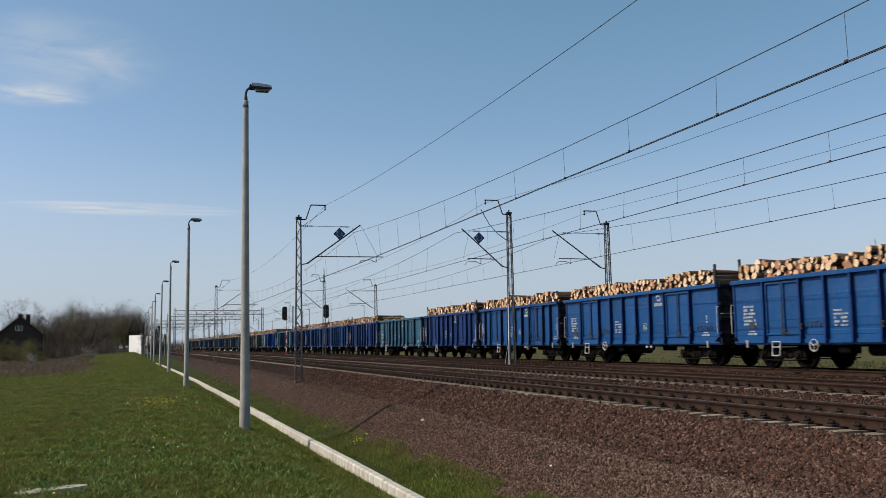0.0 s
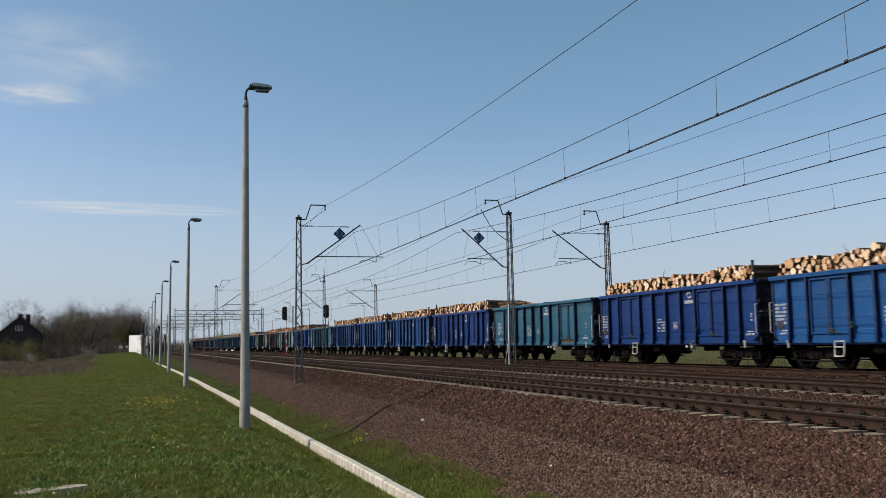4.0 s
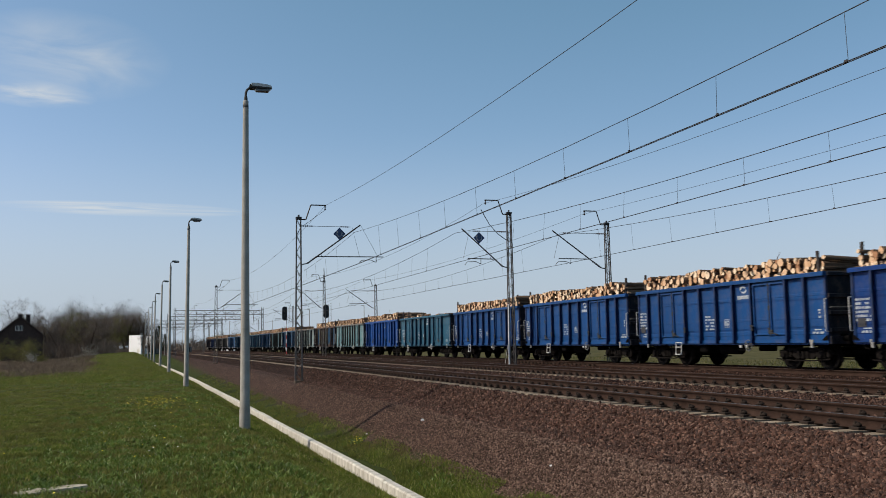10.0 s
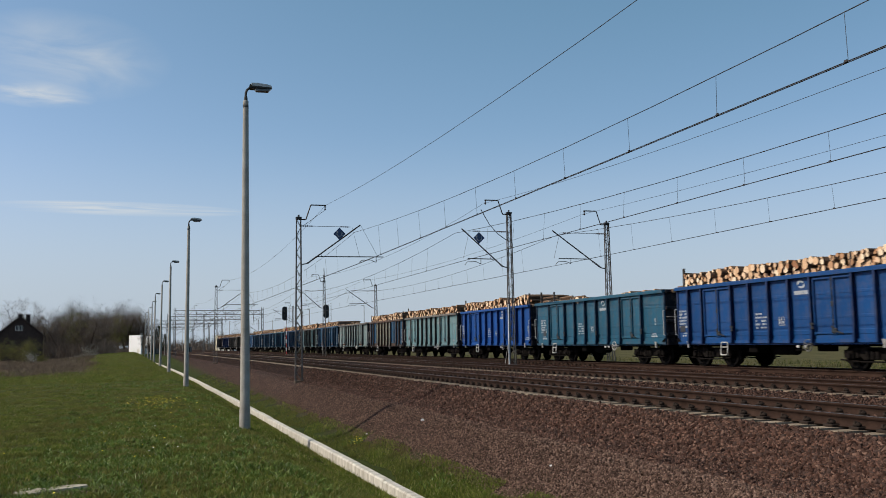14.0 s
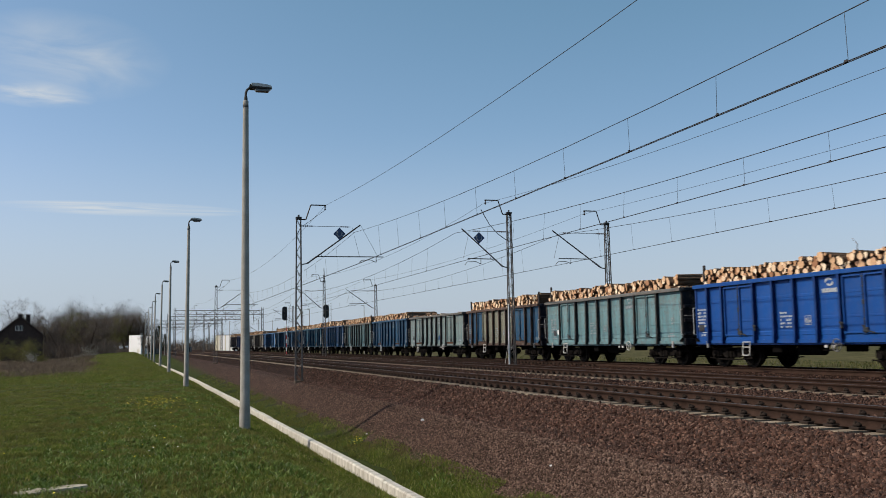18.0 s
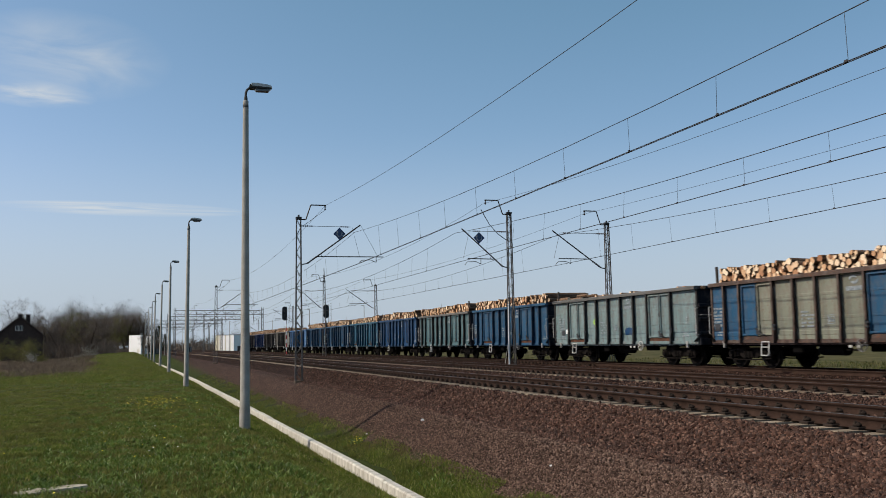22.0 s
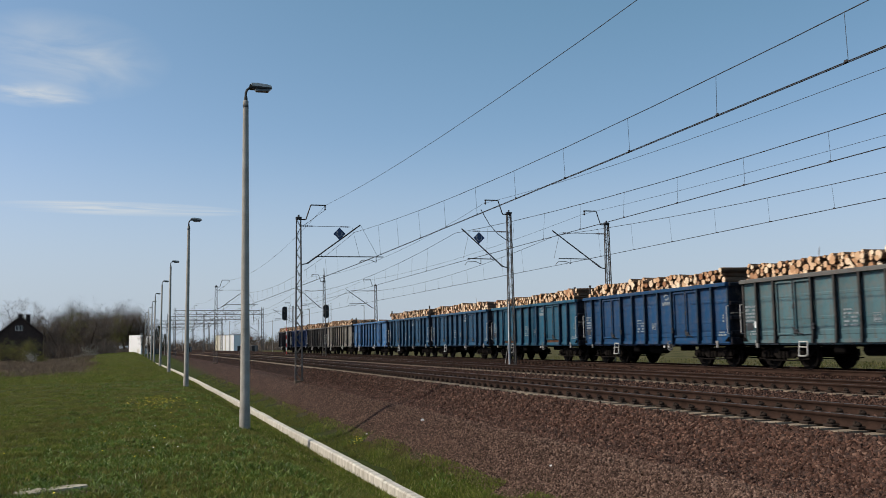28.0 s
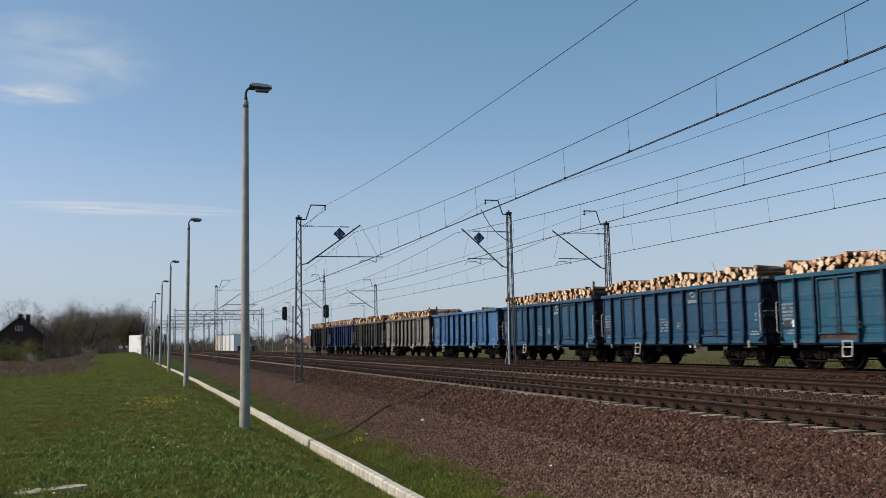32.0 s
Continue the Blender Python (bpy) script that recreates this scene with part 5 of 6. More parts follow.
def blue_mesh():
    bm = bmesh.new()
    prism(bm, ((-0.36, -0.2), (-0.1, -0.24), (0.36, -0.22), (0.4, 0.1), (0.3, 0.2), (0.0, 0.23), (-0.33, 0.18), (-0.4, 0.0)), 0, -0.004, 0.0)
    return mesh_of("blue_patch", bm, WAGON_PAINT["dull_blue"])


for i, (kind, body, fr, load, extra, label) in enumerate(TRAIN):
    if kind in used:
        ob = copy_thing(templates[kind], Matrix())
    else:
        ob = templates[kind]
        used.add(kind)
    tagged(ob, label)
    WAGONS.append(ob)

for i, (ob, (kind, body, fr, load, extra, label)) in enumerate(zip(WAGONS, TRAIN)):
    L = BODY[kind]
    for c in ob.children:
        nm = c.name.split(".")[0]
        paint_key = None
        if nm in PAINTED:
            paint_key = body
            if extra == "mixed":
                y = c.location.y
                paint_key = "beige" if -2.1 < y < 3.0 else "slate"
        elif nm in FRAMED:
            paint_key = fr
            if nm in ("top_rail", "sole_bar", "door_sill") and fr != "brown":
                paint_key = body if fr != "grey" else "rim_grey" if nm == "top_rail" else body
            if nm == "door_sill" and "rust" in extra:
                paint_key = "rust"
        elif nm == "end_wall":
            # near-black paint puts the shade between wagons into the end walls
            paint_key = "dark"
        elif i > 10 and nm in ("number_lines", "data_lines", "load_table", "emblem", "caption_bar", "corner_note", "frame_note"):
            c.material_slots[0].link = "OBJECT"
            c.material_slots[0].material = M["marking_faded"]
        if paint_key:
            c.material_slots[0].link = "OBJECT"
            c.material_slots[0].material = M["rust_door"] if paint_key == "rust" else WAGON_PAINT[paint_key]
    lay0 = LAYOUT[kind][0][1]
    if i in MARKS_AT:
        cells = [L / 2 - 3.655 - 1.16 * (k + 0.5) for k in range(5)]
        table, emblem, wheel = MARKS_AT[i]
        for c in ob.children:
            nm = c.name.split(".")[0]
            if nm in ("load_table", "emblem", "caption_bar", "brake_wheel"):
                c.location.y = cells[{"load_table": table, "brake_wheel": wheel}.get(nm, emblem) - 1]
    if "scribble" in extra:
        def scribble():
            rng = random.Random(4)
            bm = bmesh.new()
            y, z = 0.5, 0.0
            while y > -0.5:
                y1, z1 = y - rng.uniform(-0.02, 0.11), rng.uniform(-0.14, 0.16)
                rod(bm, (0, y, z), (0, y1, z1), 0.012, None, 4)
                y, z = y1, z1
            return mesh_of("scribble", bm, "plate_black")
        for yy in (-L / 2 + 0.95, L / 2 - 4.3):
            part("scribble", shared("scribble", scribble), None, ob, "black sprayed scribble", at=(-1.436, yy, 1.5))
    if "tag" in extra:
        part("white_tag", shared("tag", tag_mesh), None, ob, "small bright white tag", at=(-1.435, L / 2 - lay0 * 0.78, 1.55))
    if "blue" in extra:
        part("blue_patch", shared("bluep", blue_mesh), None, ob, "blue painted patch", at=(-1.425, L / 2 - 7.74, 1.42))
        def smear():
            bm = bmesh.new()
            prism(bm, ((-0.14, -0.1), (0.03, -0.15), (0.15, -0.08), (0.16, 0.06), (0.04, 0.13), (-0.1, 0.1), (-0.16, 0.02)), 0, -0.003, 0.0)
            return mesh_of("paint_smear", bm, "lime")
        part("paint_smear", shared("smear", smear), None, ob, "small lime-green smear of paint", at=(-1.425, L / 2 - 4.45, 1.98))


# ---- log loads ----
def log_mesh(seed):
    """Unit log along x (length 1, radius 1): bark on the side, cut faces at the ends."""
    rng = random.Random(seed)
    bm = bmesh.new()
    n = 11
    k = [1 + rng.uniform(-0.09, 0.09) for _ in range(n)]
    def ring(x, s):
        return [bm.verts.new((x, s * k[i] * math.cos(2 * math.pi * i / n), s * k[i] * math.sin(2 * math.pi * i / n))) for i in range(n)]
    a, b, c = ring(-0.5, 1.0), ring(0.0, 0.99 + rng.uniform(-0.05, 0.05)), ring(0.5, 0.94)
    for p0, p1 in ((a, b), (b, c)):
        for i in range(n):
            bm.faces.new((p0[i], p0[(i + 1) % n], p1[(i + 1) % n], p1[i]))
    f = [bm.faces.new(a), bm.faces.new(c)]
    bmesh.ops.recalc_face_normals(bm, faces=bm.faces[:])
    for x in f:
        x.material_index = 1
    return mesh_of("log", bm, "bark", "cut")


LOGS = [log_mesh(100 + i) for i in range(7)]


def stake_mesh():
    bm = bmesh.new()
    rod(bm, (0, 0, 2.7), (0, 0, 3.95), 0.06, 0.055, 8)
    return mesh_of("stake", bm, "stake")


def build_load(kind, full, seed, label):
    """Short logs laid across the wagon, packed by letting each one fall to rest; a few lie lengthwise at the ends."""
    rng = random.Random(seed)
    L = BODY[kind]
    ld = thing("log_load", Matrix(), label, "log pile", "log loads in the wagons")
    y0, y1 = -L / 2 + rng.uniform(0.15, 0.4), L / 2 - rng.uniform(0.15, 0.4)
    base, cap = (2.78, 3.70) if full else (2.6, 3.19)
    rest = []
    tries = 0
    while tries < 500:
        r = min(0.17, max(0.045, rng.gauss(0.081, 0.026)))
        best = None
        for _ in range(12):
            y = rng.uniform(y0 + r, y1 - r)
            z = base + r
            for yy, zz, rr in rest:
                d = abs(yy - y)
                if d < r + rr:
                    z = max(z, zz + math.sqrt((r + rr) ** 2 - d * d))
            if best is None or z < best[1]:
                best = (y, z)
        y, z = best
        hill = cap + 0.16 * noise.noise((y * 0.45, seed * 3.7, 0)) + 0.07 * noise.noise((y * 1.7, seed, 5))
        tries += 1
        if z + r * 0.6 > hill:
            continue
        tries = 0
        rest.append((y, z, r))
    far = []
    for y, z, r in rest:
        if z + r < 3.21:
            continue
        ln = rng.uniform(2.45, 2.62)
        x = rng.gauss(-0.05, 0.08)
        if seed > 30:
            far.append((rng.choice(LOGS), pose(x, y, z, 0, rng.uniform(-2, 2), rng.gauss(0, 3.0)) @ Matrix.Diagonal((ln, r * 1.14, r * 1.14, 1))))
            continue
        o = new("log", rng.choice(LOGS))
        o.parent = ld
        o.matrix_basis = pose(x, y, z, 0, rng.uniform(-2, 2), rng.gauss(0, 3.0)) @ Matrix.Diagonal((ln, r * 1.14, r * 1.14, 1)) @ Matrix.Rotation(rng.uniform(0, 6.2), 4, "X")
    if far:
        bm = bmesh.new()
        for me, m4 in far:
            n0 = len(bm.verts)
            bm.from_mesh(me)
            bm.verts.ensure_lookup_table()
            bmesh.ops.transform(bm, matrix=m4, verts=bm.verts[n0:])
        tagged(part("log_stack", mesh_of("log_stack", bm, "bark", "cut"), None, ld, "pale cut ends of stacked logs"), kind="stuff")
    # lengthwise logs at both ends
    for s in (-1, 1):
        nrow = rng.choice((0, 0, 1, 1)) if full else (2 if s > 0 else 1)
        for k in range(nrow):
            for xo in (-1.12, -0.7, 0.0, 0.6):
                if rng.random() < 0.25:
                    continue
                r = rng.uniform(0.06, 0.11)
                ln = rng.uniform(0.9, 1.9)
                ye = s * (L / 2 + rng.uniform(-0.1, 0.22)) - s * ln / 2
                o = new("log", rng.choice(LOGS))
                o.parent = ld
                zz = 3.16 + 0.21 * k + rng.uniform(-0.03, 0.03) if full else (3.26 + 0.21 * k if s > 0 else 3.1)
                o.matrix_basis = pose(xo + rng.uniform(-0.1, 0.1), ye, zz, 0, 0, 90 + rng.uniform(-5, 5)) @ Matrix.Diagonal((ln, r, r, 1))
        if rng.random() < 0.6 and (full or s > 0):
            part("stake", shared("stake", stake_mesh), None, ld, "upright wooden stake", at=pose(-1.3, s * (L / 2 - 0.35), rng.uniform(-0.2, 0.05) - (0 if full else 0.12), rng.uniform(-2, 2), 0, 0))
        if rng.random() < 0.4 and (full or s > 0):
            part("stake", shared("stake", stake_mesh), None, ld, "upright wooden stake", at=pose(-1.3, s * (L / 2 - rng.uniform(1.6, 2.2)), rng.uniform(-0.35, -0.2), 0, 0, 0))
    if full and rng.random() < 0.6:
        bm = bmesh.new()
        p0 = Vector((rng.uniform(-1.2, 0), rng.uniform(-4, 4), 3.5))
        p1 = p0 + Vector((rng.uniform(-0.2, 0.2), rng.choice((-1, 1)) * rng.uniform(0.15, 0.4), 0.42))
        p2 = p1 + Vector((0, rng.uniform(-0.3, 0.3), 0.2))
        rod(bm, p0, p1, 0.016, 0.012, 5)
        rod(bm, p1, p2, 0.012, 0.006, 5)
        part("twig", bm, "bark", ld, "thin twig sticking up")
    return ld


for i, (kind, body, fr, load, extra, label) in enumerate(TRAIN):
    LOADS.append(build_load(kind, load, 11 + i, "heaped load of short pine logs showing pale cut ends" if load else "low load of logs barely above the wagon's rim"))


# ---- far surroundings ----
def build_tree(name, h, spread, seed, label, leaf=None, trunk_r=None, density=1.0, category="tree", m=None, bush=False, leaves=1000):
    """Tapered trunk that forks into limbs, branches and a round crown of fine twigs (and small leaves)."""
    rng = random.Random(seed)
    tree = thing(name, m or Matrix(), label, category)
    tr = trunk_r or h * 0.018
    wood = bmesh.new()
    vs, fs, tips = [], [], []
    mid, flat = Vector((0, 0, h * 0.6)), Vector((spread, spread, h * 0.42))

    def beyond(q):
        """How far a point lies from the crown's middle, 1 at its uneven outline."""
        d = Vector(((q.x - mid.x) / flat.x, (q.y - mid.y) / flat.y, (q.z - mid.z) / flat.z))
        return d.length / (0.95 + 0.3 * noise.noise(d.normalized() * 1.9 + Vector((seed, 0, 0)))) if q.z > h * 0.25 else 0.0

    def ribbon(a, b, w):
        d = b - a
        o = d.cross(Vector((rng.gauss(0, 1), rng.gauss(0, 1), rng.gauss(0, 1))))
        o = o.normalized() * w if o.length > 1e-6 else Vector((w, 0, 0))
        i = len(vs)
        vs.extend((a - o, a + o, b + o * 0.4, b - o * 0.4))
        fs.append((i, i + 1, i + 2, i + 3))

    def grow(a, way, ln, r, level):
        """One branch of three bent pieces with its own side branches."""
        p = a
        kids = (6, 7, 6)[level] if level < 3 else 0
        for k in range(3):
            way = (way + Vector((rng.gauss(0, 0.22), rng.gauss(0, 0.22), rng.gauss(0.1, 0.16)))).normalized()
            q = p + way * ln / 3
            over = beyond(q)
            if over > 1:
                q = p.lerp(q, max(0.15, 1 - 2.2 * (over - 1)))
            r1 = r * (0.75 - 0.12 * k)
            if level < 2:
                rod(wood, p, q, r, r1, 5)
            else:
                ribbon(p, q, max(r, h * 0.0008))
            for _ in range(max(1, round(kids * density / 3 + rng.uniform(-0.4, 0.4))) if kids else 0):
                side = Vector((rng.gauss(0, 1), rng.gauss(0, 1), rng.gauss(0.25, 0.6))).normalized()
                grow(p.lerp(q, rng.random()), (way * 0.55 + side).normalized(), ln * rng.uniform(0.42, 0.66), r1 * 0.55, level + 1)
            if level > 1:
                tips.append(q)
            if over > 1.12:
                break
            p, r = q, r1

    stems = 5 if bush else 1
    for _ in range(stems):
        k = spread * 0.25 if bush else 0.05
        p = Vector((rng.gauss(0, k), rng.gauss(0, k), -0.3))
        fork = h * (0.08 if bush else rng.uniform(0.16, 0.26))
        q = Vector((p.x + rng.gauss(0, 0.02) * h, p.y + rng.gauss(0, 0.02) * h, fork))
        rod(wood, p, q, tr * 1.2, tr * 0.85, 7)
        for i in range(2 if bush else 6):
            an = 6.283 * (i + rng.random()) / (2 if bush else 6)
            way = Vector((math.cos(an), math.sin(an), rng.uniform(0.5, 1.6))).normalized()
            grow(q, way, h * rng.uniform(0.42, 0.6), tr * 0.5, 0)
        if not bush:
            grow(q, Vector((0, 0, 1)), h * 0.66, tr * 0.75, 0)
    part("trunk", wood, "trunk", tree)
    part("crown", quick_mesh("crown", [tuple(v) for v in vs], fs, "twig"), None, tree, "dense bare twigs")
    if leaf:
        lv, lf = [], []
        for _ in range(int(leaves * density)):
            q = rng.choice(tips) + Vector((rng.gauss(0, 1), rng.gauss(0, 1), rng.gauss(0, 1))) * spread * 0.06
            d = Vector((rng.gauss(0, 1), rng.gauss(0, 1), rng.gauss(0, 1))).normalized() * h * rng.uniform(0.006, 0.016)
            e = d.cross(Vector((rng.gauss(0, 1), rng.gauss(0, 1), rng.gauss(0, 1)))).normalized() * d.length * 0.7
            b0 = len(lv)
            lv += [q - d, q + e, q + d, q - e]
            lf.append((b0, b0 + 1, b0 + 2, b0 + 3))
        part("leaves", quick_mesh("leaves", [tuple(v) for v in lv], lf, leaf), None, tree, "white blossom" if leaf == "blossom" else "small young leaves")
    return tree


# bearings (x per metre of y) of the woods from left to right, with distance, height and spread
rngw = random.Random(3)
protos = [build_tree("tree", 13, 4.8, 40 + i, "bare brown deciduous tree in early spring", None, None, 1.35) for i in range(3)]
protos.append(build_tree("tree", 11, 3.8, 47, "deciduous tree with the first greenish leaves", "leaf", None, 1.1, leaves=2600))
place = []
for i in range(34):
    b = -0.135 + 0.137 * i / 33
    y = 235 + rngw.uniform(-18, 40)
    s = 0.84 + 0.27 * rngw.random()
    along = i / 33
    s *= 0.86 + 0.28 * math.exp(-((along - 0.55) / 0.2) ** 2) + 0.12 * math.exp(-((along - 0.88) / 0.07) ** 2)
    if along > 0.93:
        s *= 0.72
    if -0.046 < b < -0.001:
        y = 318 + rngw.uniform(0, 20)
    place.append((b * y, y, s * y / 245))
used_t = set()
for i, (x, y, s) in enumerate(place):
    k = 3 if i % 9 in (4, 7) else rngw.randrange(3)
    mt = pose(x, y, -1.38, 0, 0, rngw.uniform(0, 360)) @ Matrix.Scale(s, 4)
    if k not in used_t:
        used_t.add(k)
        protos[k].matrix_basis = mt
        tree = protos[k]
    else:
        tree = copy_thing(protos[k], Matrix.Identity(4))
        tree.matrix_basis = mt
    tagged(tree, group="woods beyond the field")

round_tree = build_tree("tree", 12.2, 5.2, 91, "bare tree with a wide round crown behind the house", None, None, 1.75)
round_tree.matrix_basis = pose(-29.3, 232, -1.33) @ Matrix.Scale(1.14, 4)


# undergrowth that closes the foot of the woods
def thicket(name, n, area, h, key, seed, label, w=(0.02, 0.05), bend=0.35):
    rng = np.random.RandomState(seed)
    x = rng.uniform(area[0], area[1], n)
    y = rng.uniform(area[2], area[3], n)
    return thicket_at(name, x, y, h, key, rng, label, w, None, bend)


def thicket_at(name, x, y, h, key, rng, label, w=(0.02, 0.05), z=None, bend=0.35, kind="stuff", category="undergrowth"):
    n = len(x)
    zz = np.full(n, -1.38) if z is None else np.asarray(z)
    hh = h[0] + (h[1] - h[0]) * rng.rand(n)
    an = rng.uniform(0, 6.283, n)
    ww = rng.uniform(w[0], w[1], n)
    lx, ly = rng.normal(0, bend, n) * hh, rng.normal(0, bend, n) * hh
    cxs = np.array([cx(float(v)) for v in y]) if z is not None else 0
    x = x + cxs
    a = np.stack([x - ww * np.cos(an), y - ww * np.sin(an), zz], 1)
    b = np.stack([x + ww * np.cos(an), y + ww * np.sin(an), zz], 1)
    c = np.stack([x + lx * 0.35 + ww * 0.6 * np.cos(an), y + ly * 0.35 + ww * 0.6 * np.sin(an), zz + hh * 0.6], 1)
    d = np.stack([x + lx * 0.35 - ww * 0.6 * np.cos(an), y + ly * 0.35 - ww * 0.6 * np.sin(an), zz + hh * 0.6], 1)
    e = np.stack([x + lx, y + ly, zz + hh], 1)
    v = np.stack([a, b, c, d, e], 1).reshape(-1, 3)
    i0 = np.arange(n) * 5
    f = np.concatenate([np.stack([i0, i0 + 1, i0 + 2], 1), np.stack([i0, i0 + 2, i0 + 3], 1), np.stack([i0 + 3, i0 + 2, i0 + 4], 1)])
    me = quick_mesh(name, v, f, key)
    return tagged(new(name, me), label, category, kind=kind)


thicket("undergrowth", 40000, (-44, -9.5, 222, 300), (0.6, 5.6), "twig", 5, "dense brown brushwood at the foot of the woods", (0.015, 0.05), 0.6)
thicket("undergrowth", 1500, (-9, 1.0, 308, 330), (1.0, 4.0), "twig", 6, "brown brushwood beside the white shed", (0.02, 0.07))

# shrubs in front of the house, and green scrub
for i, (x, y, s) in enumerate(((-21.5, 176, 1.0), (-19.5, 170, 1.15), (-17.9, 172, 0.5), (-16.9, 168, 0.4), (-23.5, 168, 1.2))):
    sh = build_tree("shrub", 4.6, 2.6, 60 + i, "shrub breaking into yellow-green leaf in front of the house", "leaf", 0.05, 0.9, "shrub", bush=True, leaves=3600)
    sh.matrix_basis = pose(x, y, -1.33, 0, 0, 40 * i) @ Matrix.Scale(s, 4)
    tagged(sh, group="shrubs at the field's edge")
for i, (x, y, s) in enumerate(((-12.2, 196, 0.8), (-9.8, 205, 1.0), (-6.4, 204, 0.7))):
    sh = build_tree("shrub", 4.0, 2.2, 70 + i, "leggy bare shrub at the edge of the woods", None, 0.05, 0.8, "shrub", bush=True)
    sh.matrix_basis = pose(x, y, -1.33, 0, 0, 70 * i) @ Matrix.Scale(s, 4)
    tagged(sh, group="shrubs at the field's edge")


for i, (x, y, sc) in enumerate(((-18.6, 165, 0.62), (-12.0, 200, 0.95))):
    sh = build_tree("shrub", 4.4, 2.4, 66 + i, "loose shrub in white blossom at the field's edge", "blossom", 0.05, 0.9, "shrub", bush=True, leaves=1500)
    sh.matrix_basis = pose(x, y, -1.33, 0, 0, 55 * i) @ Matrix.Scale(sc, 4)
    tagged(sh, group="shrubs at the field's edge")
sh = build_tree("shrub", 2.0, 1.6, 69, "low dark scrub on the fallow field", None, 0.03, 1.3, "shrub", bush=True)
sh.matrix_basis = pose(-9.6, 172, -1.2)
tagged(sh, group="shrubs at the field's edge")


def build_house(w, d, eave, ridge, wall, roof, label, category="house", windows=True, chimney=True):
    """Gable towards -y."""
    hs = thing("house", Matrix(), label, category)
    bm = bmesh.new()
    prism(bm, ((-w / 2, 0), (w / 2, 0), (w / 2, eave), (0, ridge), (-w / 2, eave)), 1, 0, d)
    part("wall", bm, wall, hs)
    for s in (-1, 1):
        bm = bmesh.new()
        k = (ridge - eave) / (w / 2)
        o = 0.55
        prism(bm, ((0, ridge + 0.02), (s * (w / 2 + o), eave - o * k + 0.02), (s * (w / 2 + o), eave - o * k + 0.22), (0, ridge + 0.24)), 1, -0.45, d + 0.45)
        part("roof", bm, roof, hs)
    if chimney:
        for x, y in ((0.0, 0.9), (1.5, 2.2)):
            bm = bmesh.new()
            box(bm, (x, y, ridge - 0.55), (0.8, 0.7, 2.0), 0.03)
            box(bm, (x, y, ridge + 0.5), (0.95, 0.85, 0.16), 0.02)
            part("chimney", bm, wall, hs)
    if windows:
        for x, z in ((-0.55, eave + 1.5), (0.25, eave + 1.5)):
            bm = bmesh.new()
            for a, b, sx, sz in ((-0.3, 0, 0.06, 1.0), (0.3, 0, 0.06, 1.0), (0, 0.5, 0.66, 0.06), (0, -0.5, 0.66, 0.06), (0, 0, 0.05, 1.0)):
                box(bm, (x + a, -0.03, z + b), (sx, 0.08, sz))
            fr = part("window", bm, "plaster", hs, "white framed window")
            bm = bmesh.new()
            box(bm, (x, -0.01, z), (0.58, 0.03, 0.98))
            part("pane", bm, "glass", fr)
    return hs


h1 = build_house(9.0, 9, 5.5, 9.4, "brick", "roof", "dark brick house with a steep tiled gable roof and chimneys")
h1.matrix_basis = pose(-25.8, 208, -1.33, 0, 0, 6)

# white sheds at the end of the bank
sh = thing("shed", pose(-3.9, 290, -1.0, 0, 0, -70), "plain white-walled shed at the end of the bank", "shed", "white sheds by the station")
bm = bmesh.new()
box(bm, (0, 0.18, 2.9), (10.6, 0.36, 6.0), 0.03)
part("wall", bm, "white", sh)
bm = bmesh.new()
box(bm, (0, 0.18, 5.94), (10.7, 0.5, 0.08), 0.02)
part("roof", bm, "white", sh)
bm = bmesh.new()
box(bm, (3.0, -0.03, 0.9), (1.5, 0.06, 1.9), 0.02)
part("door", bm, "plaster", sh, "small grey door")
sh2 = thing("shed", pose(-0.2, 290, -1.0, 0, 0, -70), "small white kiosk beside the lamp posts", "shed", "white sheds by the station")
bm = bmesh.new()
box(bm, (0, 0.18, 2.8), (4.4, 0.36, 5.7), 0.03)
part("wall", bm, "white", sh2)
bm = bmesh.new()
box(bm, (0, 0.18, 5.7), (4.5, 0.5, 0.1), 0.02)
part("roof", bm, "galv", sh2)

# dark evergreens beside the sheds
for i, (x, y, s) in enumerate(((7.0, 292, 1.0), (8.4, 297, 1.15), (9.6, 290, 0.8))):
    ev = thing("conifer", Matrix(), "dark evergreen tree beside the sheds", "tree", "evergreens by the station")
    rng = random.Random(80 + i)
    bm = bmesh.new()
    rod(bm, (0, 0, -0.2), (0, 0, 7.5), 0.12, 0.03, 6)
    part("trunk", bm, "trunk", ev)
    vs, fs = [], []
    for _ in range(1500):
        z = rng.uniform(0.3, 8.0)
        r = (0.35 + 1.1 * (1 - z / 8.2)) * math.sqrt(rng.random()) * rng.uniform(0.7, 1.15)
        an = rng.uniform(0, 6.28)
        q = Vector((r * math.cos(an), r * math.sin(an), z))
        d = Vector((math.cos(an) * 0.3, math.sin(an) * 0.3, rng.uniform(-0.1, 0.3)))
        e = Vector((-math.sin(an) * 0.1, math.cos(an) * 0.1, rng.uniform(-0.05, 0.05)))
        b0 = len(vs)
        vs += [q - e, q + e, q + d + e * 0.3, q + d - e * 0.3]
        fs.append((b0, b0 + 1, b0 + 2, b0 + 3))
    part("crown", quick_mesh("crown", [tuple(v) for v in vs], fs, "evergreen"), None, ev, "dark needles")
    ev.matrix_basis = pose(x + cx(y) + 0.8, y, -1.33, 0, 0, 50 * i) @ Matrix.Scale(s, 4)


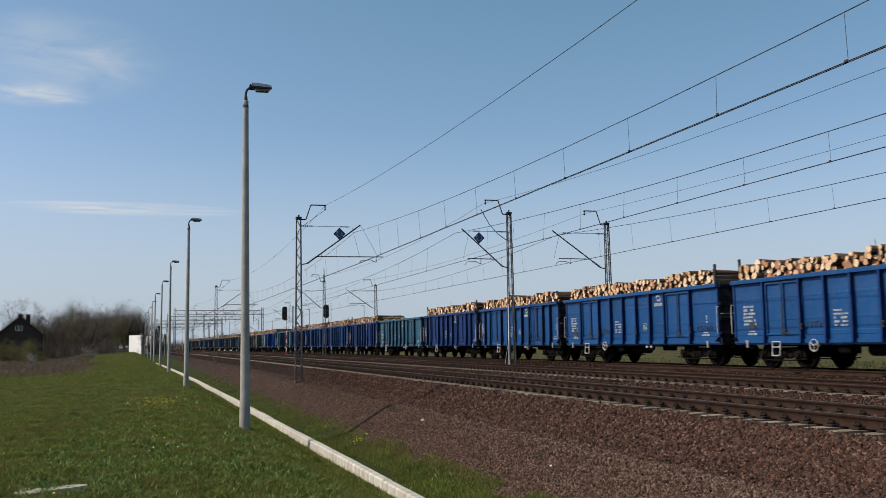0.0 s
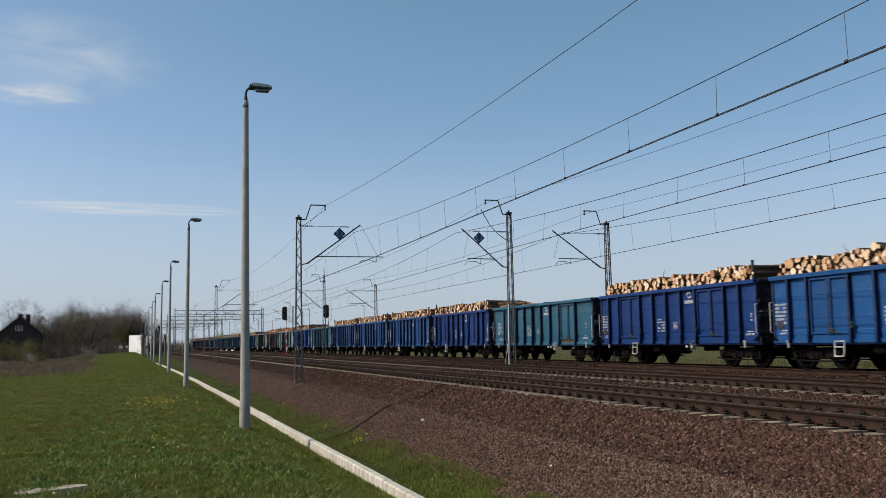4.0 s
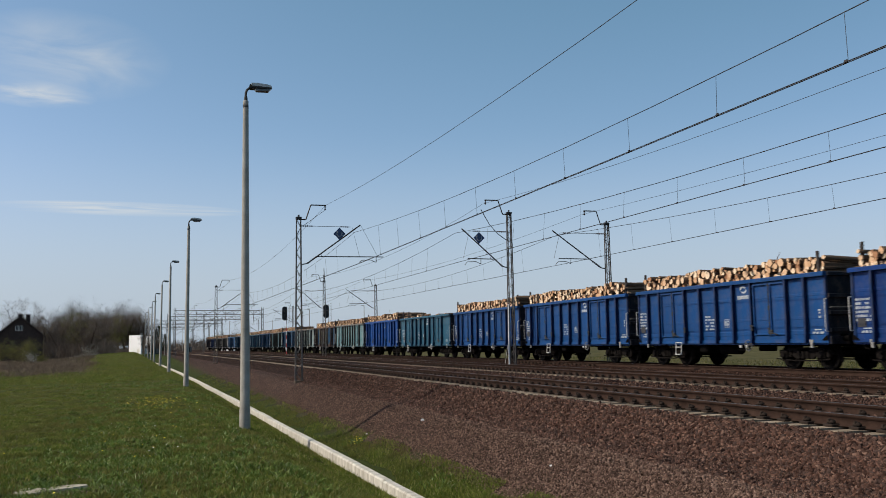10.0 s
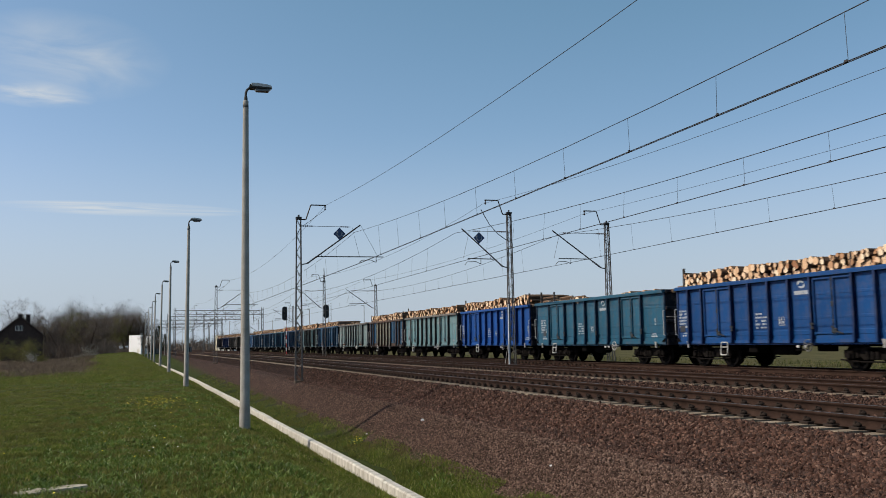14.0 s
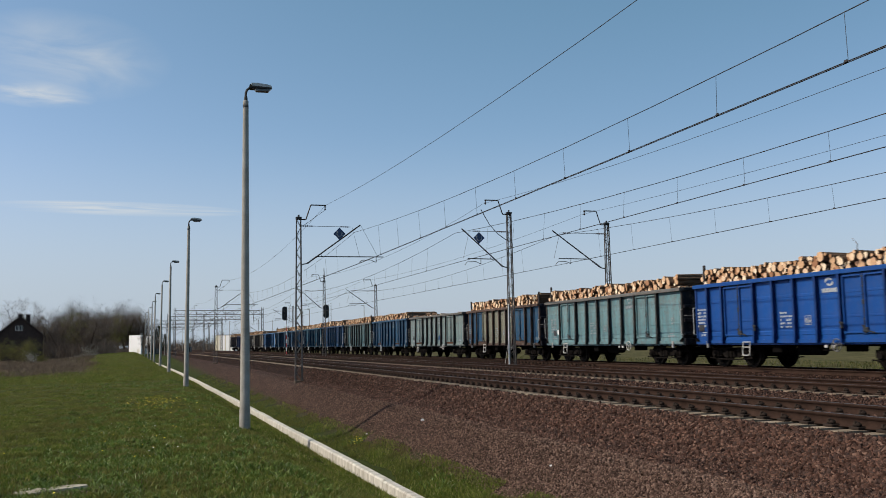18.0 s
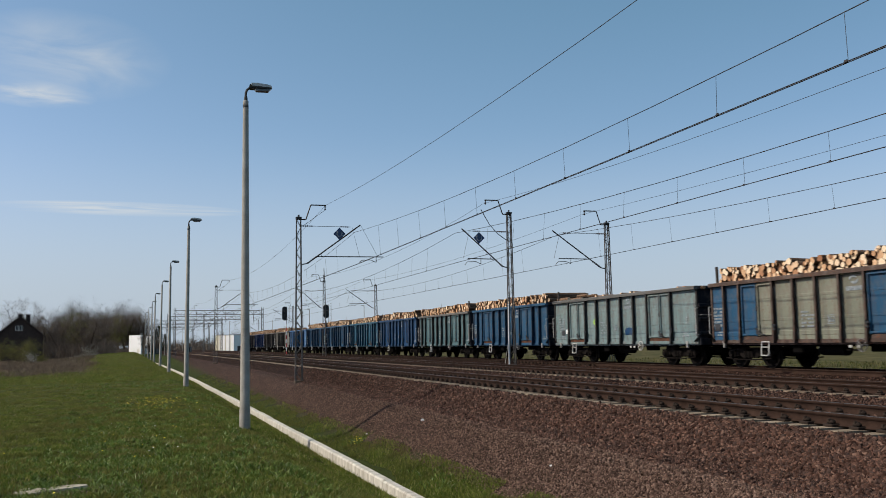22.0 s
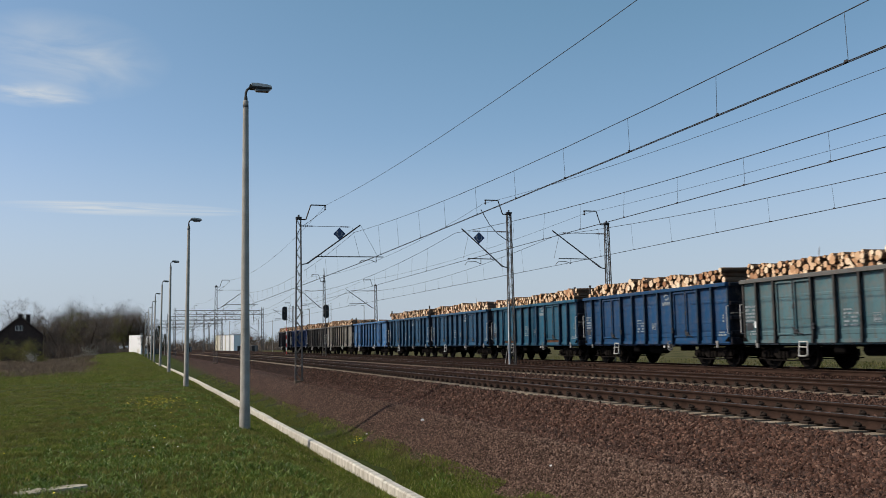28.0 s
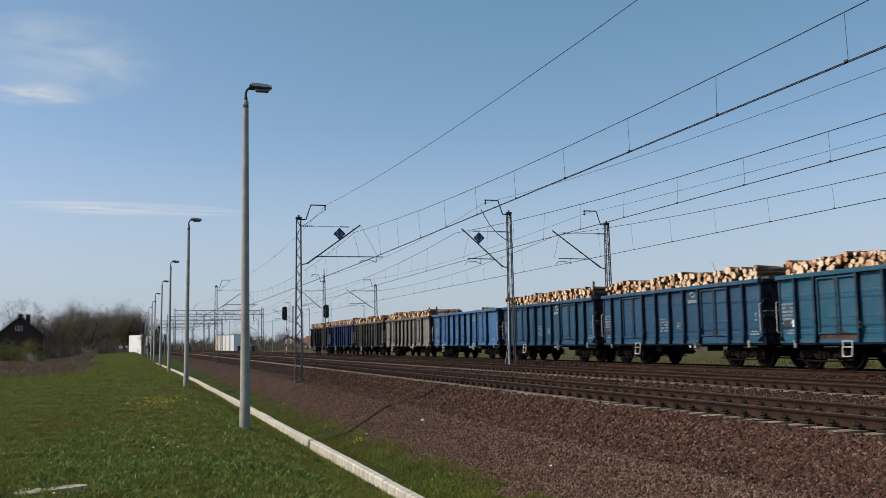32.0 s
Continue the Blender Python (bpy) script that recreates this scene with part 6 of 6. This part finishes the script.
# long pale building beyond the tracks, with coloured vertical bays
def build_hall():
    hall = thing("hall", Matrix(), "white and cream clad hall beyond the station tracks", "building")
    for i, (w, key) in enumerate(((2.5, "cream"), (1.7, "plaster"), (0.7, "glass"), (2.9, "white"), (0.8, "cream"), (3.7, "white"), (0.6, "plaster"), (2.2, "white"))):
        x = sum((2.5, 1.7, 0.7, 2.9, 0.8, 3.7, 0.6, 2.2)[:i]) + w / 2
        bm = bmesh.new()
        box(bm, (x, 4, 2.95), (w - 0.01, 8 - (0.2 if key == "glass" else 0), 5.9), 0.02)
        part("bay", bm, key, hall)
    bm = bmesh.new()
    box(bm, (7.55, 4, 6.0), (15.3, 8.3, 0.16), 0.02)
    part("roof", bm, "galv", hall)
    return hall


hall = build_hall()
hall.matrix_basis = pose(26.8 + cx(300), 303, -0.75, 0, 0, -55) @ Matrix.Diagonal((0.6, 0.6, 0.92, 1))

h2 = build_house(9, 8, 3.2, 6.6, "plaster", "roof_red", "pale house with a red tiled roof beyond the railway", "house")
h2.matrix_basis = pose(62, 420, -1.6, 0, 0, -35)
h3 = copy_thing(h2, pose(74, 410, -1.6, 0, 0, 30))
h4 = copy_thing(h2, pose(46, 430, -1.6, 0, 0, 70))
far_t = []
for i in range(16):
    y = 440 + rngw.uniform(-20, 40)
    x = 20 + 5.2 * i + rngw.uniform(-2, 2)
    tr = copy_thing(protos[i % 4], Matrix.Identity(4))
    tr.matrix_basis = pose(x, y, -0.9, 0, 0, rngw.uniform(0, 360)) @ Matrix.Scale(rngw.uniform(0.55, 0.9), 4)
    tagged(tr, group="trees beyond the station")
thicket("undergrowth", 12000, (-8, 110, 395, 480), (1.5, 6.5), "twig", 8, "brown brushwood beyond the station", (0.04, 0.12), 0.5)
thicket("undergrowth", 3000, (30, 52, 300, 380), (1.0, 4.6), "twig", 9, "bushes beside the tracks", (0.03, 0.08), 0.5)

# thin lamp posts of the far platform
bm = bmesh.new()
lp = thing("street_lamp", pose(29.5 + cx(165), 165, -0.6), "slim grey lamp post beyond the tracks", "street lamp", "lamp posts beyond the tracks")
rod(bm, (0, 0, 0), (0, 0, 8.2), 0.075, 0.05, 8)
part("pole", bm, "concrete", lp)
bm = bmesh.new()
box(bm, (-0.25, 0, 8.25), (0.55, 0.2, 0.1), 0.03)
part("luminaire", bm, "housing", lp)
copy_thing(lp, pose(36.0 + cx(150), 150, -0.6))

for x, y, h_ in ((29.0, 205, 0.9), (6.2, 214, 0.8), (28.5, 238, 0.85), (8.2, 246, 0.95), (19.0, 262, 1.0), (27.8, 275, 1.1), (5.5, 282, 0.9), (24.6, 300, 1.0), (9.5, 322, 1.0), (18.9, 330, 1.1)):
    copy_thing(lp, Matrix()).matrix_basis = pose(x + cx(y), y, -0.6, 0, 0, (x * 47) % 360) @ Matrix.Scale(h_, 4)
for k, (x, y, w) in enumerate(((26.4, 215, 1.4), (27.5, 226, 1.0), (26.9, 243, 1.8), (13.0, 231, 0.8), (6.0, 252, 1.2), (7.2, 268, 1.6))):
    cab = thing("relay_cabinet", pose(x + cx(y), y, -0.5, 0, 0, heading(y)), "dark grey steel cabinet beside the station tracks", "cabinet", "cabinets by the station tracks")
    bm = bmesh.new()
    box(bm, (0, 0, 0.75), (w, 0.7, 1.7), 0.03)
    part("body", bm, "dark_steel", cab)
    bm = bmesh.new()
    box(bm, (0, 0, 1.66), (w + 0.12, 0.84, 0.1), 0.02)
    part("roof", bm, "galv", cab)
    bm = bmesh.new()
    box(bm, (w * 0.22, -0.36, 0.8), (w * 0.45, 0.02, 1.4), 0.01)
    part("door", bm, "galv", cab)

# parked vehicles and cabinets far down the line, small dark and pale boxes with roofs and wheels
for i, (x, y, key) in enumerate(((50, 372, "white"), (56, 375, "red"))):
    car = thing("car", pose(x, y, -0.85, 0, 0, 80), "small parked car beyond the railway", "car", "parked cars")
    bm = bmesh.new()
    prism(bm, ((-2.1, 0.3), (2.1, 0.3), (2.1, 0.8), (1.2, 0.95), (0.7, 1.45), (-1.0, 1.45), (-1.6, 0.95), (-2.1, 0.85)), 0, -0.8, 0.8)
    part("body", bm, key, car)
    for wy in (-1.3, 1.3):
        for wx in (-0.8, 0.8):
            bm = bmesh.new()
            rod(bm, (wx - 0.1, wy, 0.3), (wx + 0.1, wy, 0.3), 0.3, None, 12)
            part("wheel", bm, "black", car)

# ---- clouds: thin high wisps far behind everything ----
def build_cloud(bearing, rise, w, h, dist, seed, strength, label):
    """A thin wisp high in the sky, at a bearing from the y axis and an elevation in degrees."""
    m = bpy.data.materials.new("cloud_wisp")
    m.use_nodes = True
    t = m.node_tree
    t.nodes.clear()
    out = t.nodes.new("ShaderNodeOutputMaterial")
    em = t.nodes.new("ShaderNodeEmission")
    em.inputs[0].default_value = (0.92, 0.94, 0.97, 1)
    em.inputs[1].default_value = 0.8
    tr = t.nodes.new("ShaderNodeBsdfTransparent")
    mx = t.nodes.new("ShaderNodeMixShader")
    co = t.nodes.new("ShaderNodeTexCoord")
    mp = t.nodes.new("ShaderNodeMapping")
    mp.inputs["Location"].default_value = (seed, seed * 0.7, 0)
    mp.inputs["Scale"].default_value = (1.2, 1.7, 1)
    n = t.nodes.new("ShaderNodeTexNoise")
    n.inputs["Scale"].default_value = 1.5
    n.inputs["Detail"].default_value = 6
    n.inputs["Roughness"].default_value = 0.55
    n.inputs["Distortion"].default_value = 0.6
    t.links.new(co.outputs["Generated"], mp.inputs[0])
    t.links.new(mp.outputs[0], n.inputs["Vector"])
    gr = t.nodes.new("ShaderNodeTexGradient")
    gr.gradient_type = "SPHERICAL"
    mp2 = t.nodes.new("ShaderNodeMapping")
    mp2.inputs["Location"].default_value = (-1.0, -1.0, 0)
    mp2.inputs["Scale"].default_value = (2.0, 2.0, 0)
    t.links.new(co.outputs["Generated"], mp2.inputs[0])
    t.links.new(mp2.outputs[0], gr.inputs[0])
    r = ramp(t, n.outputs[0], ((0.3, (0, 0, 0)), (0.85, (1, 1, 1))))
    g2 = ramp(t, gr.outputs[0], ((0.0, (0, 0, 0)), (0.75, (1, 1, 1))))
    mul = mix(t, 1.0, r, g2, "MULTIPLY")
    mul = mix(t, 1.0, mul, (strength, strength, strength), "MULTIPLY")
    t.links.new(mul, mx.inputs[0])
    t.links.new(tr.outputs[0], mx.inputs[1])
    t.links.new(em.outputs[0], mx.inputs[2])
    t.links.new(mx.outputs[0], out.inputs[0])
    me = quick_mesh("cloud", [(-w / 2, -h / 2, 0), (w / 2, -h / 2, 0), (w / 2, h / 2, 0), (-w / 2, h / 2, 0)], [(0, 1, 2, 3)])
    me.materials.append(m)
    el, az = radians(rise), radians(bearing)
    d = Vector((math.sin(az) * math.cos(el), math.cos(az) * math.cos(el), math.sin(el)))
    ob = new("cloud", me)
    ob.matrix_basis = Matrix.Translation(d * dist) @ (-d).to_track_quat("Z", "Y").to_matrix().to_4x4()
    ob.visible_shadow = False
    tagged(ob, label, "cloud", "thin clouds", "structure")


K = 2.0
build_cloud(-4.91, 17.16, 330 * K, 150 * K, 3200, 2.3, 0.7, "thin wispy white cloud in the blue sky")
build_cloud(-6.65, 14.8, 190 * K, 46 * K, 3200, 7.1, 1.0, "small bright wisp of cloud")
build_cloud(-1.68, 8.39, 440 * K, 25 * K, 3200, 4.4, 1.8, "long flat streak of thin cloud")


# ---- near ground cover ----
def cover(n, y_lo, y_hi, x_of, rng):
    """Sample points, denser near the eye."""
    u = rng.rand(n)
    y = 1 / (1 / y_lo + u * (1 / y_hi - 1 / y_lo))
    lo, hi = x_of(y)
    return lo + (hi - lo) * rng.rand(n), y


def kerb_x(y):
    return 4.83 - 0.0105 * (np.minimum(y, 260) - 28)


rg = np.random.RandomState(21)
x, y = cover(230000, 13.0, 110, lambda y: (-0.16 * y - 0.6, kerb_x(y) - 0.14), rg)
keep = np.array([noise.noise((a * 0.9, b * 0.7, 3)) + 0.8 * noise.noise((a * 2.7, b * 2.1, 13)) for a, b in zip(x.tolist(), y.tolist())]) > -0.3 + rg.normal(0, 0.25, len(x))
x, y = x[keep], y[keep]
thicket_at("grass", x, y, (0.02, 0.06), "blade", rg, "short uneven spring grass on the bank", (0.006, 0.013), zs_of(x, y) - 0.01, 0.8, category="grass")
x, y = cover(40000, 13.0, 80, lambda y: (-0.16 * y - 0.6, kerb_x(y) - 0.15), rg)
pt = np.array([noise.noise((float(a) * 0.45, float(b) * 0.3, 11)) for a, b in zip(x, y)]) > 0.16
x, y = x[pt], y[pt]
thicket_at("grass", x, y, (0.04, 0.1), "blade", rg, "taller grass tufts on the bank", (0.005, 0.012), zs_of(x, y) - 0.01, 0.7, category="grass")
x, y = cover(52000, 11, 90, lambda y: (kerb_x(y) + 0.12, kerb_x(y) + 1.3), rg)
pt = np.array([noise.noise((float(a) * 1.3, float(b) * 0.5, 6)) for a, b in zip(x, y)]) > -0.25
x, y = x[pt], y[pt]
thicket_at("grass", x, y, (0.03, 0.11), "blade", rg, "grass and weeds between the kerb and the gravel", (0.005, 0.012), zs_of(x, y) - 0.01, 0.5, category="grass")
x, y = cover(8000, 10.5, 100, lambda y: (kerb_x(y) - 0.42, kerb_x(y) - 0.1), rg)
thicket_at("grass", x, y, (0.04, 0.17), "blade", rg, "grass along the kerb", (0.005, 0.012), zs_of(x, y) - 0.02, 0.4, category="grass")
x, y = rg.uniform(-8, 4.55, 45000), rg.uniform(-6, 13.2, 45000)
thicket_at("grass", x, y, (0.02, 0.07), "blade", rg, "short grass on the bank", (0.006, 0.013), zs_of(x, y) - 0.01, 0.8, category="grass")
# short dense grass on the slope above the kerb, and the middle of the bank
# slope blades are coloured for ground turned away from the sun
x, y = cover(70000, 12.5, 110, lambda y: (kerb_x(y) - 2.1, kerb_x(y) - 0.12), rg)
thicket_at("grass", x, y, (0.02, 0.055), "slope_blade_shaded", rg, "short dense grass on the slope above the kerb", (0.006, 0.014), zs_of(x, y) - 0.01, 0.6, category="grass")
x, y = cover(70000, 26, 105, lambda y: (-0.17 * y - 0.6, kerb_x(y) - 1.5), rg)
thicket_at("grass", x, y, (0.03, 0.08), "blade", rg, "uneven grass on the middle of the bank", (0.008, 0.02), zs_of(x, y) - 0.01, 0.7, category="grass")
# the far half of the bank
x, y = cover(80000, 70, 250, lambda y: (np.where(y < 110, -0.17, -0.07) * y - 0.8, kerb_x(y) - 0.2), rg)
thicket_at("grass", x, y, (0.05, 0.16), "blade", rg, "uneven grass on the far bank", (0.015, 0.035), zs_of(x, y) - 0.01, 0.7, category="grass")
x, y = cover(6000, 60, 240, lambda y: (np.where(y < 110, -0.17, -0.07) * y - 0.8, kerb_x(y) - 1.2), rg)
pt = np.array([noise.noise((a * 0.4, b * 0.12, 31)) for a, b in zip(x.tolist(), y.tolist())]) > 0.12
x, y = x[pt], y[pt]
thicket_at("weeds", x, y, (0.04, 0.13), "weed", rg, "pale green weeds on the far bank", (0.02, 0.05), zs_of(x, y), 0.9, category="weeds")
# coarse tufts that stand out and shade the ground beside them
tx, ty = cover(1500, 13.0, 90, lambda y: (-0.16 * y - 0.6, kerb_x(y) - 1.0), rg)
pt = np.array([noise.noise((float(a) * 0.5, float(b) * 0.35, 23)) for a, b in zip(tx, ty)]) > -0.05
tx, ty = tx[pt], ty[pt]
nt = len(tx)
tr = rg.uniform(0.05, 0.16, nt)
x = np.repeat(tx, 40) + rg.normal(0, 1, nt * 40) * np.repeat(tr, 40)
y = np.repeat(ty, 40) + rg.normal(0, 1, nt * 40) * np.repeat(tr, 40)
thicket_at("grass", x, y, (0.06, 0.14), "blade", rg, "coarse dark green tufts on the bank", (0.008, 0.016), zs_of(x, y) - 0.015, 0.5, category="grass")
# denser clumps, and dry blades among them
tx, ty = cover(2600, 13.0, 75, lambda y: (-0.16 * y - 0.6, kerb_x(y) - 0.3), rg)
tr = rg.uniform(0.03, 0.1, 2600)
x = np.repeat(tx, 20) + rg.normal(0, 1, 52000) * np.repeat(tr, 20)
y = np.repeat(ty, 20) + rg.normal(0, 1, 52000) * np.repeat(tr, 20)
thicket_at("grass", x, y, (0.05, 0.125), "blade", rg, "clumps of longer grass on the bank", (0.006, 0.012), zs_of(x, y) - 0.01, 0.55, category="grass")
x, y = cover(26000, 13.0, 70, lambda y: (-0.16 * y - 0.6, kerb_x(y) - 0.3), rg)
pt = np.array([noise.noise((float(a) * 0.5, float(b) * 0.4, 17)) for a, b in zip(x, y)]) > 0.08
x, y = x[pt], y[pt]
thicket_at("dry_grass", x, y, (0.02, 0.06), "straw", rg, "dry dead blades among the grass", (0.004, 0.01), zs_of(x, y) - 0.005, 1.0, category="grass")
# broad weed leaves
wx, wy = [], []
for cxx, cyy, rr, nn in tuple((float(rg.uniform(-3.2, 3.2)), float(a), float(rg.uniform(0.12, 0.4)), 60) for a in 1 / rg.uniform(1 / 85, 1 / 14, 420)) + ((1.3, 19.9, 0.7, 700), (0.6, 19.4, 0.45, 300), (1.7, 17.8, 0.5, 420), (2.3, 18.6, 0.5, 380), (0.9, 16.9, 0.5, 300), (-0.3, 20.1, 0.45, 200), (5.6, 18.0, 0.5, 220), (5.75, 25.6, 0.25, 180)):
    nr = nn // 10
    wx.append(np.repeat(rg.normal(cxx, rr * 0.6, nr), 10) + rg.normal(0, 0.03, nr * 10))
    wy.append(np.repeat(rg.normal(cyy, rr * 1.1, nr), 10) + rg.normal(0, 0.03, nr * 10))
x, y = np.concatenate(wx), np.concatenate(wy)
thicket_at("weeds", x, y, (0.04, 0.12), "weed", rg, "broad-leaved weeds in the grass", (0.012, 0.028), zs_of(x, y), 0.75, category="weeds")
# field grass beyond the train and dry stalks on the fallow land
x, y = cover(16000, 20, 110, lambda y: (24.6 + 0 * y, 40 + 0 * y), rg)
thicket_at("grass", x, y, (0.06, 0.24), "field_blade", rg, "olive field grass beyond the far track", (0.012, 0.03), zs_of(x, y) - 0.02, 0.5, category="grass")
x, y = cover(90000, 84, 250, lambda y: (-0.17 * y - 3, -0.045 * y + 0 * y), rg)
edge_n = np.array([noise.noise((float(a) * 0.16, float(b) * 0.05, 0)) + 0.5 * noise.noise((float(a) * 0.6, float(b) * 0.2, 7)) for a, b in zip(x, y)])
pt = (y > 108 - 26 * edge_n + rg.normal(0, 11, len(x))) & (x < -0.052 * y - 0.8 + 2.0 * edge_n + rg.normal(0, 0.5, len(x)))
x, y = x[pt], y[pt]
x = x - np.array([cx(float(v)) for v in y])
thicket_at("dry_stalks", x, y, (0.1, 0.55), "straw", rg, "brown dry weeds on the fallow field", (0.01, 0.024), zs_of(x, y) - 0.02, 0.6, category="dry weeds")


def flowers(n, cxx, cyy, sx, sy, seed, key, label, r0=0.016):
    rng = np.random.RandomState(seed)
    x, y = rng.normal(cxx, sx, n), rng.normal(cyy, sy, n)
    vs, fs = [], []
    for a, b, g in zip(x, y, zs_of(x, y)):
        z = float(g) + rng.uniform(0.04, 0.1)
        r = r0 * rng.uniform(0.7, 1.3)
        b0 = len(vs)
        tilt = rng.uniform(-0.5, 0.5, 2)
        for k in range(7):
            an = 2 * math.pi * k / 7
            vs.append((a + r * math.cos(an), b + r * math.sin(an), z + r * (tilt[0] * math.cos(an) + tilt[1] * math.sin(an))))
        vs.append((a, b, z + r * 0.5))
        for k in range(7):
            fs.append((b0 + k, b0 + (k + 1) % 7, b0 + 7))
    tagged(new("flowers", quick_mesh("flowers", vs, fs, key)), label, "flowers", kind="stuff")


flowers(230, 0.15, 42, 0.75, 2.6, 1, "petal", "patch of yellow dandelions in the grass", 0.021)
flowers(40, 0.1, 25, 1.3, 6, 2, "petal", "scattered yellow dandelions", 0.02)
flowers(14, 5.75, 25.6, 0.15, 0.3, 4, "petal", "yellow flowers at the gravel's edge", 0.025)
flowers(30, 0.8, 30, 1.2, 8, 3, "white", "scattered white blossoms in the grass", 0.016)

# broken concrete slab in the grass
bm = bmesh.new()
prism(bm, ((-2.08, 16.8), (-2.16, 17.2), (-2.05, 17.42), (-1.7, 17.36), (-1.3, 17.52), (-1.0, 17.5), (-0.98, 17.4), (-1.2, 17.15), (-1.6, 16.98), (-1.8, 16.78)), 2, -1.5, -1.275)
bmesh.ops.bevel(bm, geom=bm.edges[:], offset=0.015, segments=2, affect="EDGES")
for v in bm.verts:
    v.co += Vector((0.02, 0.02, 0.018)) * noise.noise(v.co * 9)
xd, yd = rg.normal(-1.25, 0.6, 1500), rg.normal(16.9, 0.35, 1500)
thicket_at("dry_grass", xd, yd, (0.03, 0.1), "straw", rg, "dry grass round the concrete slab", (0.004, 0.009), zs_of(xd, yd) - 0.01, 0.9, category="grass")
solid("concrete_slab", bm, "slab", "weathered concrete slab sunk in the grass", "slab")


# ballast stones
def stones(name, n, y_lo, y_hi, x_of, size, key, label, seed, dz=0.0):
    rng = np.random.RandomState(seed)
    x, y = cover(n, y_lo, y_hi, x_of, rng)
    z = zs_of(x, y) + dz
    base = np.array([(1, 0, 0), (-1, 0, 0), (0, 1, 0), (0, -1, 0), (0, 0, 1), (0, 0, -1)], float)
    tri = np.array([(0, 2, 4), (2, 1, 4), (1, 3, 4), (3, 0, 4), (2, 0, 5), (1, 2, 5), (3, 1, 5), (0, 3, 5)])
    s = size[0] + (size[1] - size[0]) * rng.rand(n) ** 1.6
    v = base[None] * (s[:, None, None] * rng.uniform(0.65, 1.25, (n, 6, 1)))
    q = rng.normal(size=(n, 4))
    q /= np.linalg.norm(q, axis=1, keepdims=True)
    w, a, b, c = q.T
    R = np.stack([1 - 2 * (b * b + c * c), 2 * (a * b - w * c), 2 * (a * c + w * b), 2 * (a * b + w * c), 1 - 2 * (a * a + c * c), 2 * (b * c - w * a), 2 * (a * c - w * b), 2 * (b * c + w * a), 1 - 2 * (a * a + b * b)], 1).reshape(n, 3, 3)
    v = v * np.stack([rng.uniform(1.0, 1.45, n), rng.uniform(0.65, 1.0, n), rng.uniform(0.5, 0.85, n)], 1)[:, None]
    v = np.einsum("nij,nkj->nki", R, v)
    sh = np.array([cx(float(t)) for t in y])
    v += np.stack([x + sh, y, z + s * rng.uniform(-0.1, 0.38, n)], 1)[:, None]
    f = (tri[None] + (np.arange(n) * 6)[:, None, None]).reshape(-1, 3)
    tagged(new(name, quick_mesh(name, v.reshape(-1, 3), f, key)), label, "ballast", kind="stuff")


stones("ballast_stones", 84000, 6.0, 52, lambda y: (7.4 + 0 * y, 8.97 + 0 * y), (0.022, 0.056), "stones", "loose red-brown ballast stones on the track's shoulder", 1)
stones("ballast_stones", 30000, 9.0, 60, lambda y: (9.7 + 0 * y, 14.6 + 0 * y), (0.022, 0.045), "stones", "ballast between the rails and tracks", 2)
stones("ballast_stones", 16000, 14.0, 60, lambda y: (14.6 + 0 * y, 20.9 + 0 * y), (0.022, 0.045), "stones", "ballast beside the far tracks", 5)
stones("gravel_stones", 80000, 7.0, 45, lambda y: (5.95 + 0 * y, 8.05 + 0 * y), (0.012, 0.036), "grit", "fine brown gravel of the berm", 3)

# a few pale stones and scraps
for i, (x, y, s) in enumerate(((6.94, 23.1, 0.05), (6.1, 26.0, 0.03), (19.4, 30.2, 0.05), (6.76, 14.7, 0.025))):
    bm = bmesh.new()
    bmesh.ops.create_icosphere(bm, subdivisions=2, radius=s)
    for v in bm.verts:
        v.co *= 1 + 0.3 * noise.noise(v.co * 25 + Vector((i, 0, 0)))
        v.co.z *= 0.7
    solid("pale_stone", bm, "white", "pale stone lying on the ballast", "stone", "pale stones on the ballast", m=Matrix.Translation((x, y, ground_z(x, y) + s * 0.5)))

build_sleepers()


# ---- what moves ----
NUDGE = {3: 0.1, 4: 0.2, 5: 0.15, 15: 0.1, 16: 0.18, 17: 0.2, 18: 0.2, 19: 0.18, 20: 0.12}
S0, V1, V2, V3 = 85.398, 6.97469, -0.01607, -0.565e-4


def travelled(t):
    d = t - 16
    return V1 * d + V2 * d * d / 2 + V3 * d ** 3 / 6


def motions():
    left = S0
    spin = [(k * 0.1, travelled(k * 0.1)) for k in range(321)]
    for i, (wagon, load) in enumerate(zip(WAGONS, LOADS)):
        kind = TRAIN[i][0]
        if i:
            left -= PITCH_OF[kind]
        rows = []
        for k in range(17):
            t = 2.0 * k
            y = -(left + travelled(t)) - BODY[kind] / 2 - NUDGE.get(i, 0.0)
            rows.append((t, pose(TRACKS[2] + cx(y), y, 0, 0, 0, heading(y))))
        walk(wagon, rows)
        walk(load, rows)
        for o in wagon.children:
            if o.name.split(".")[0] == "wheelset":
                at = o.matrix_basis.translation.copy()
                ph = 0.7 * i + at.y
                walk(o, [(t, Matrix.Translation(at) @ Matrix.Rotation(s / WHEEL_R + ph, 4, "X")) for t, s in spin])


motions()
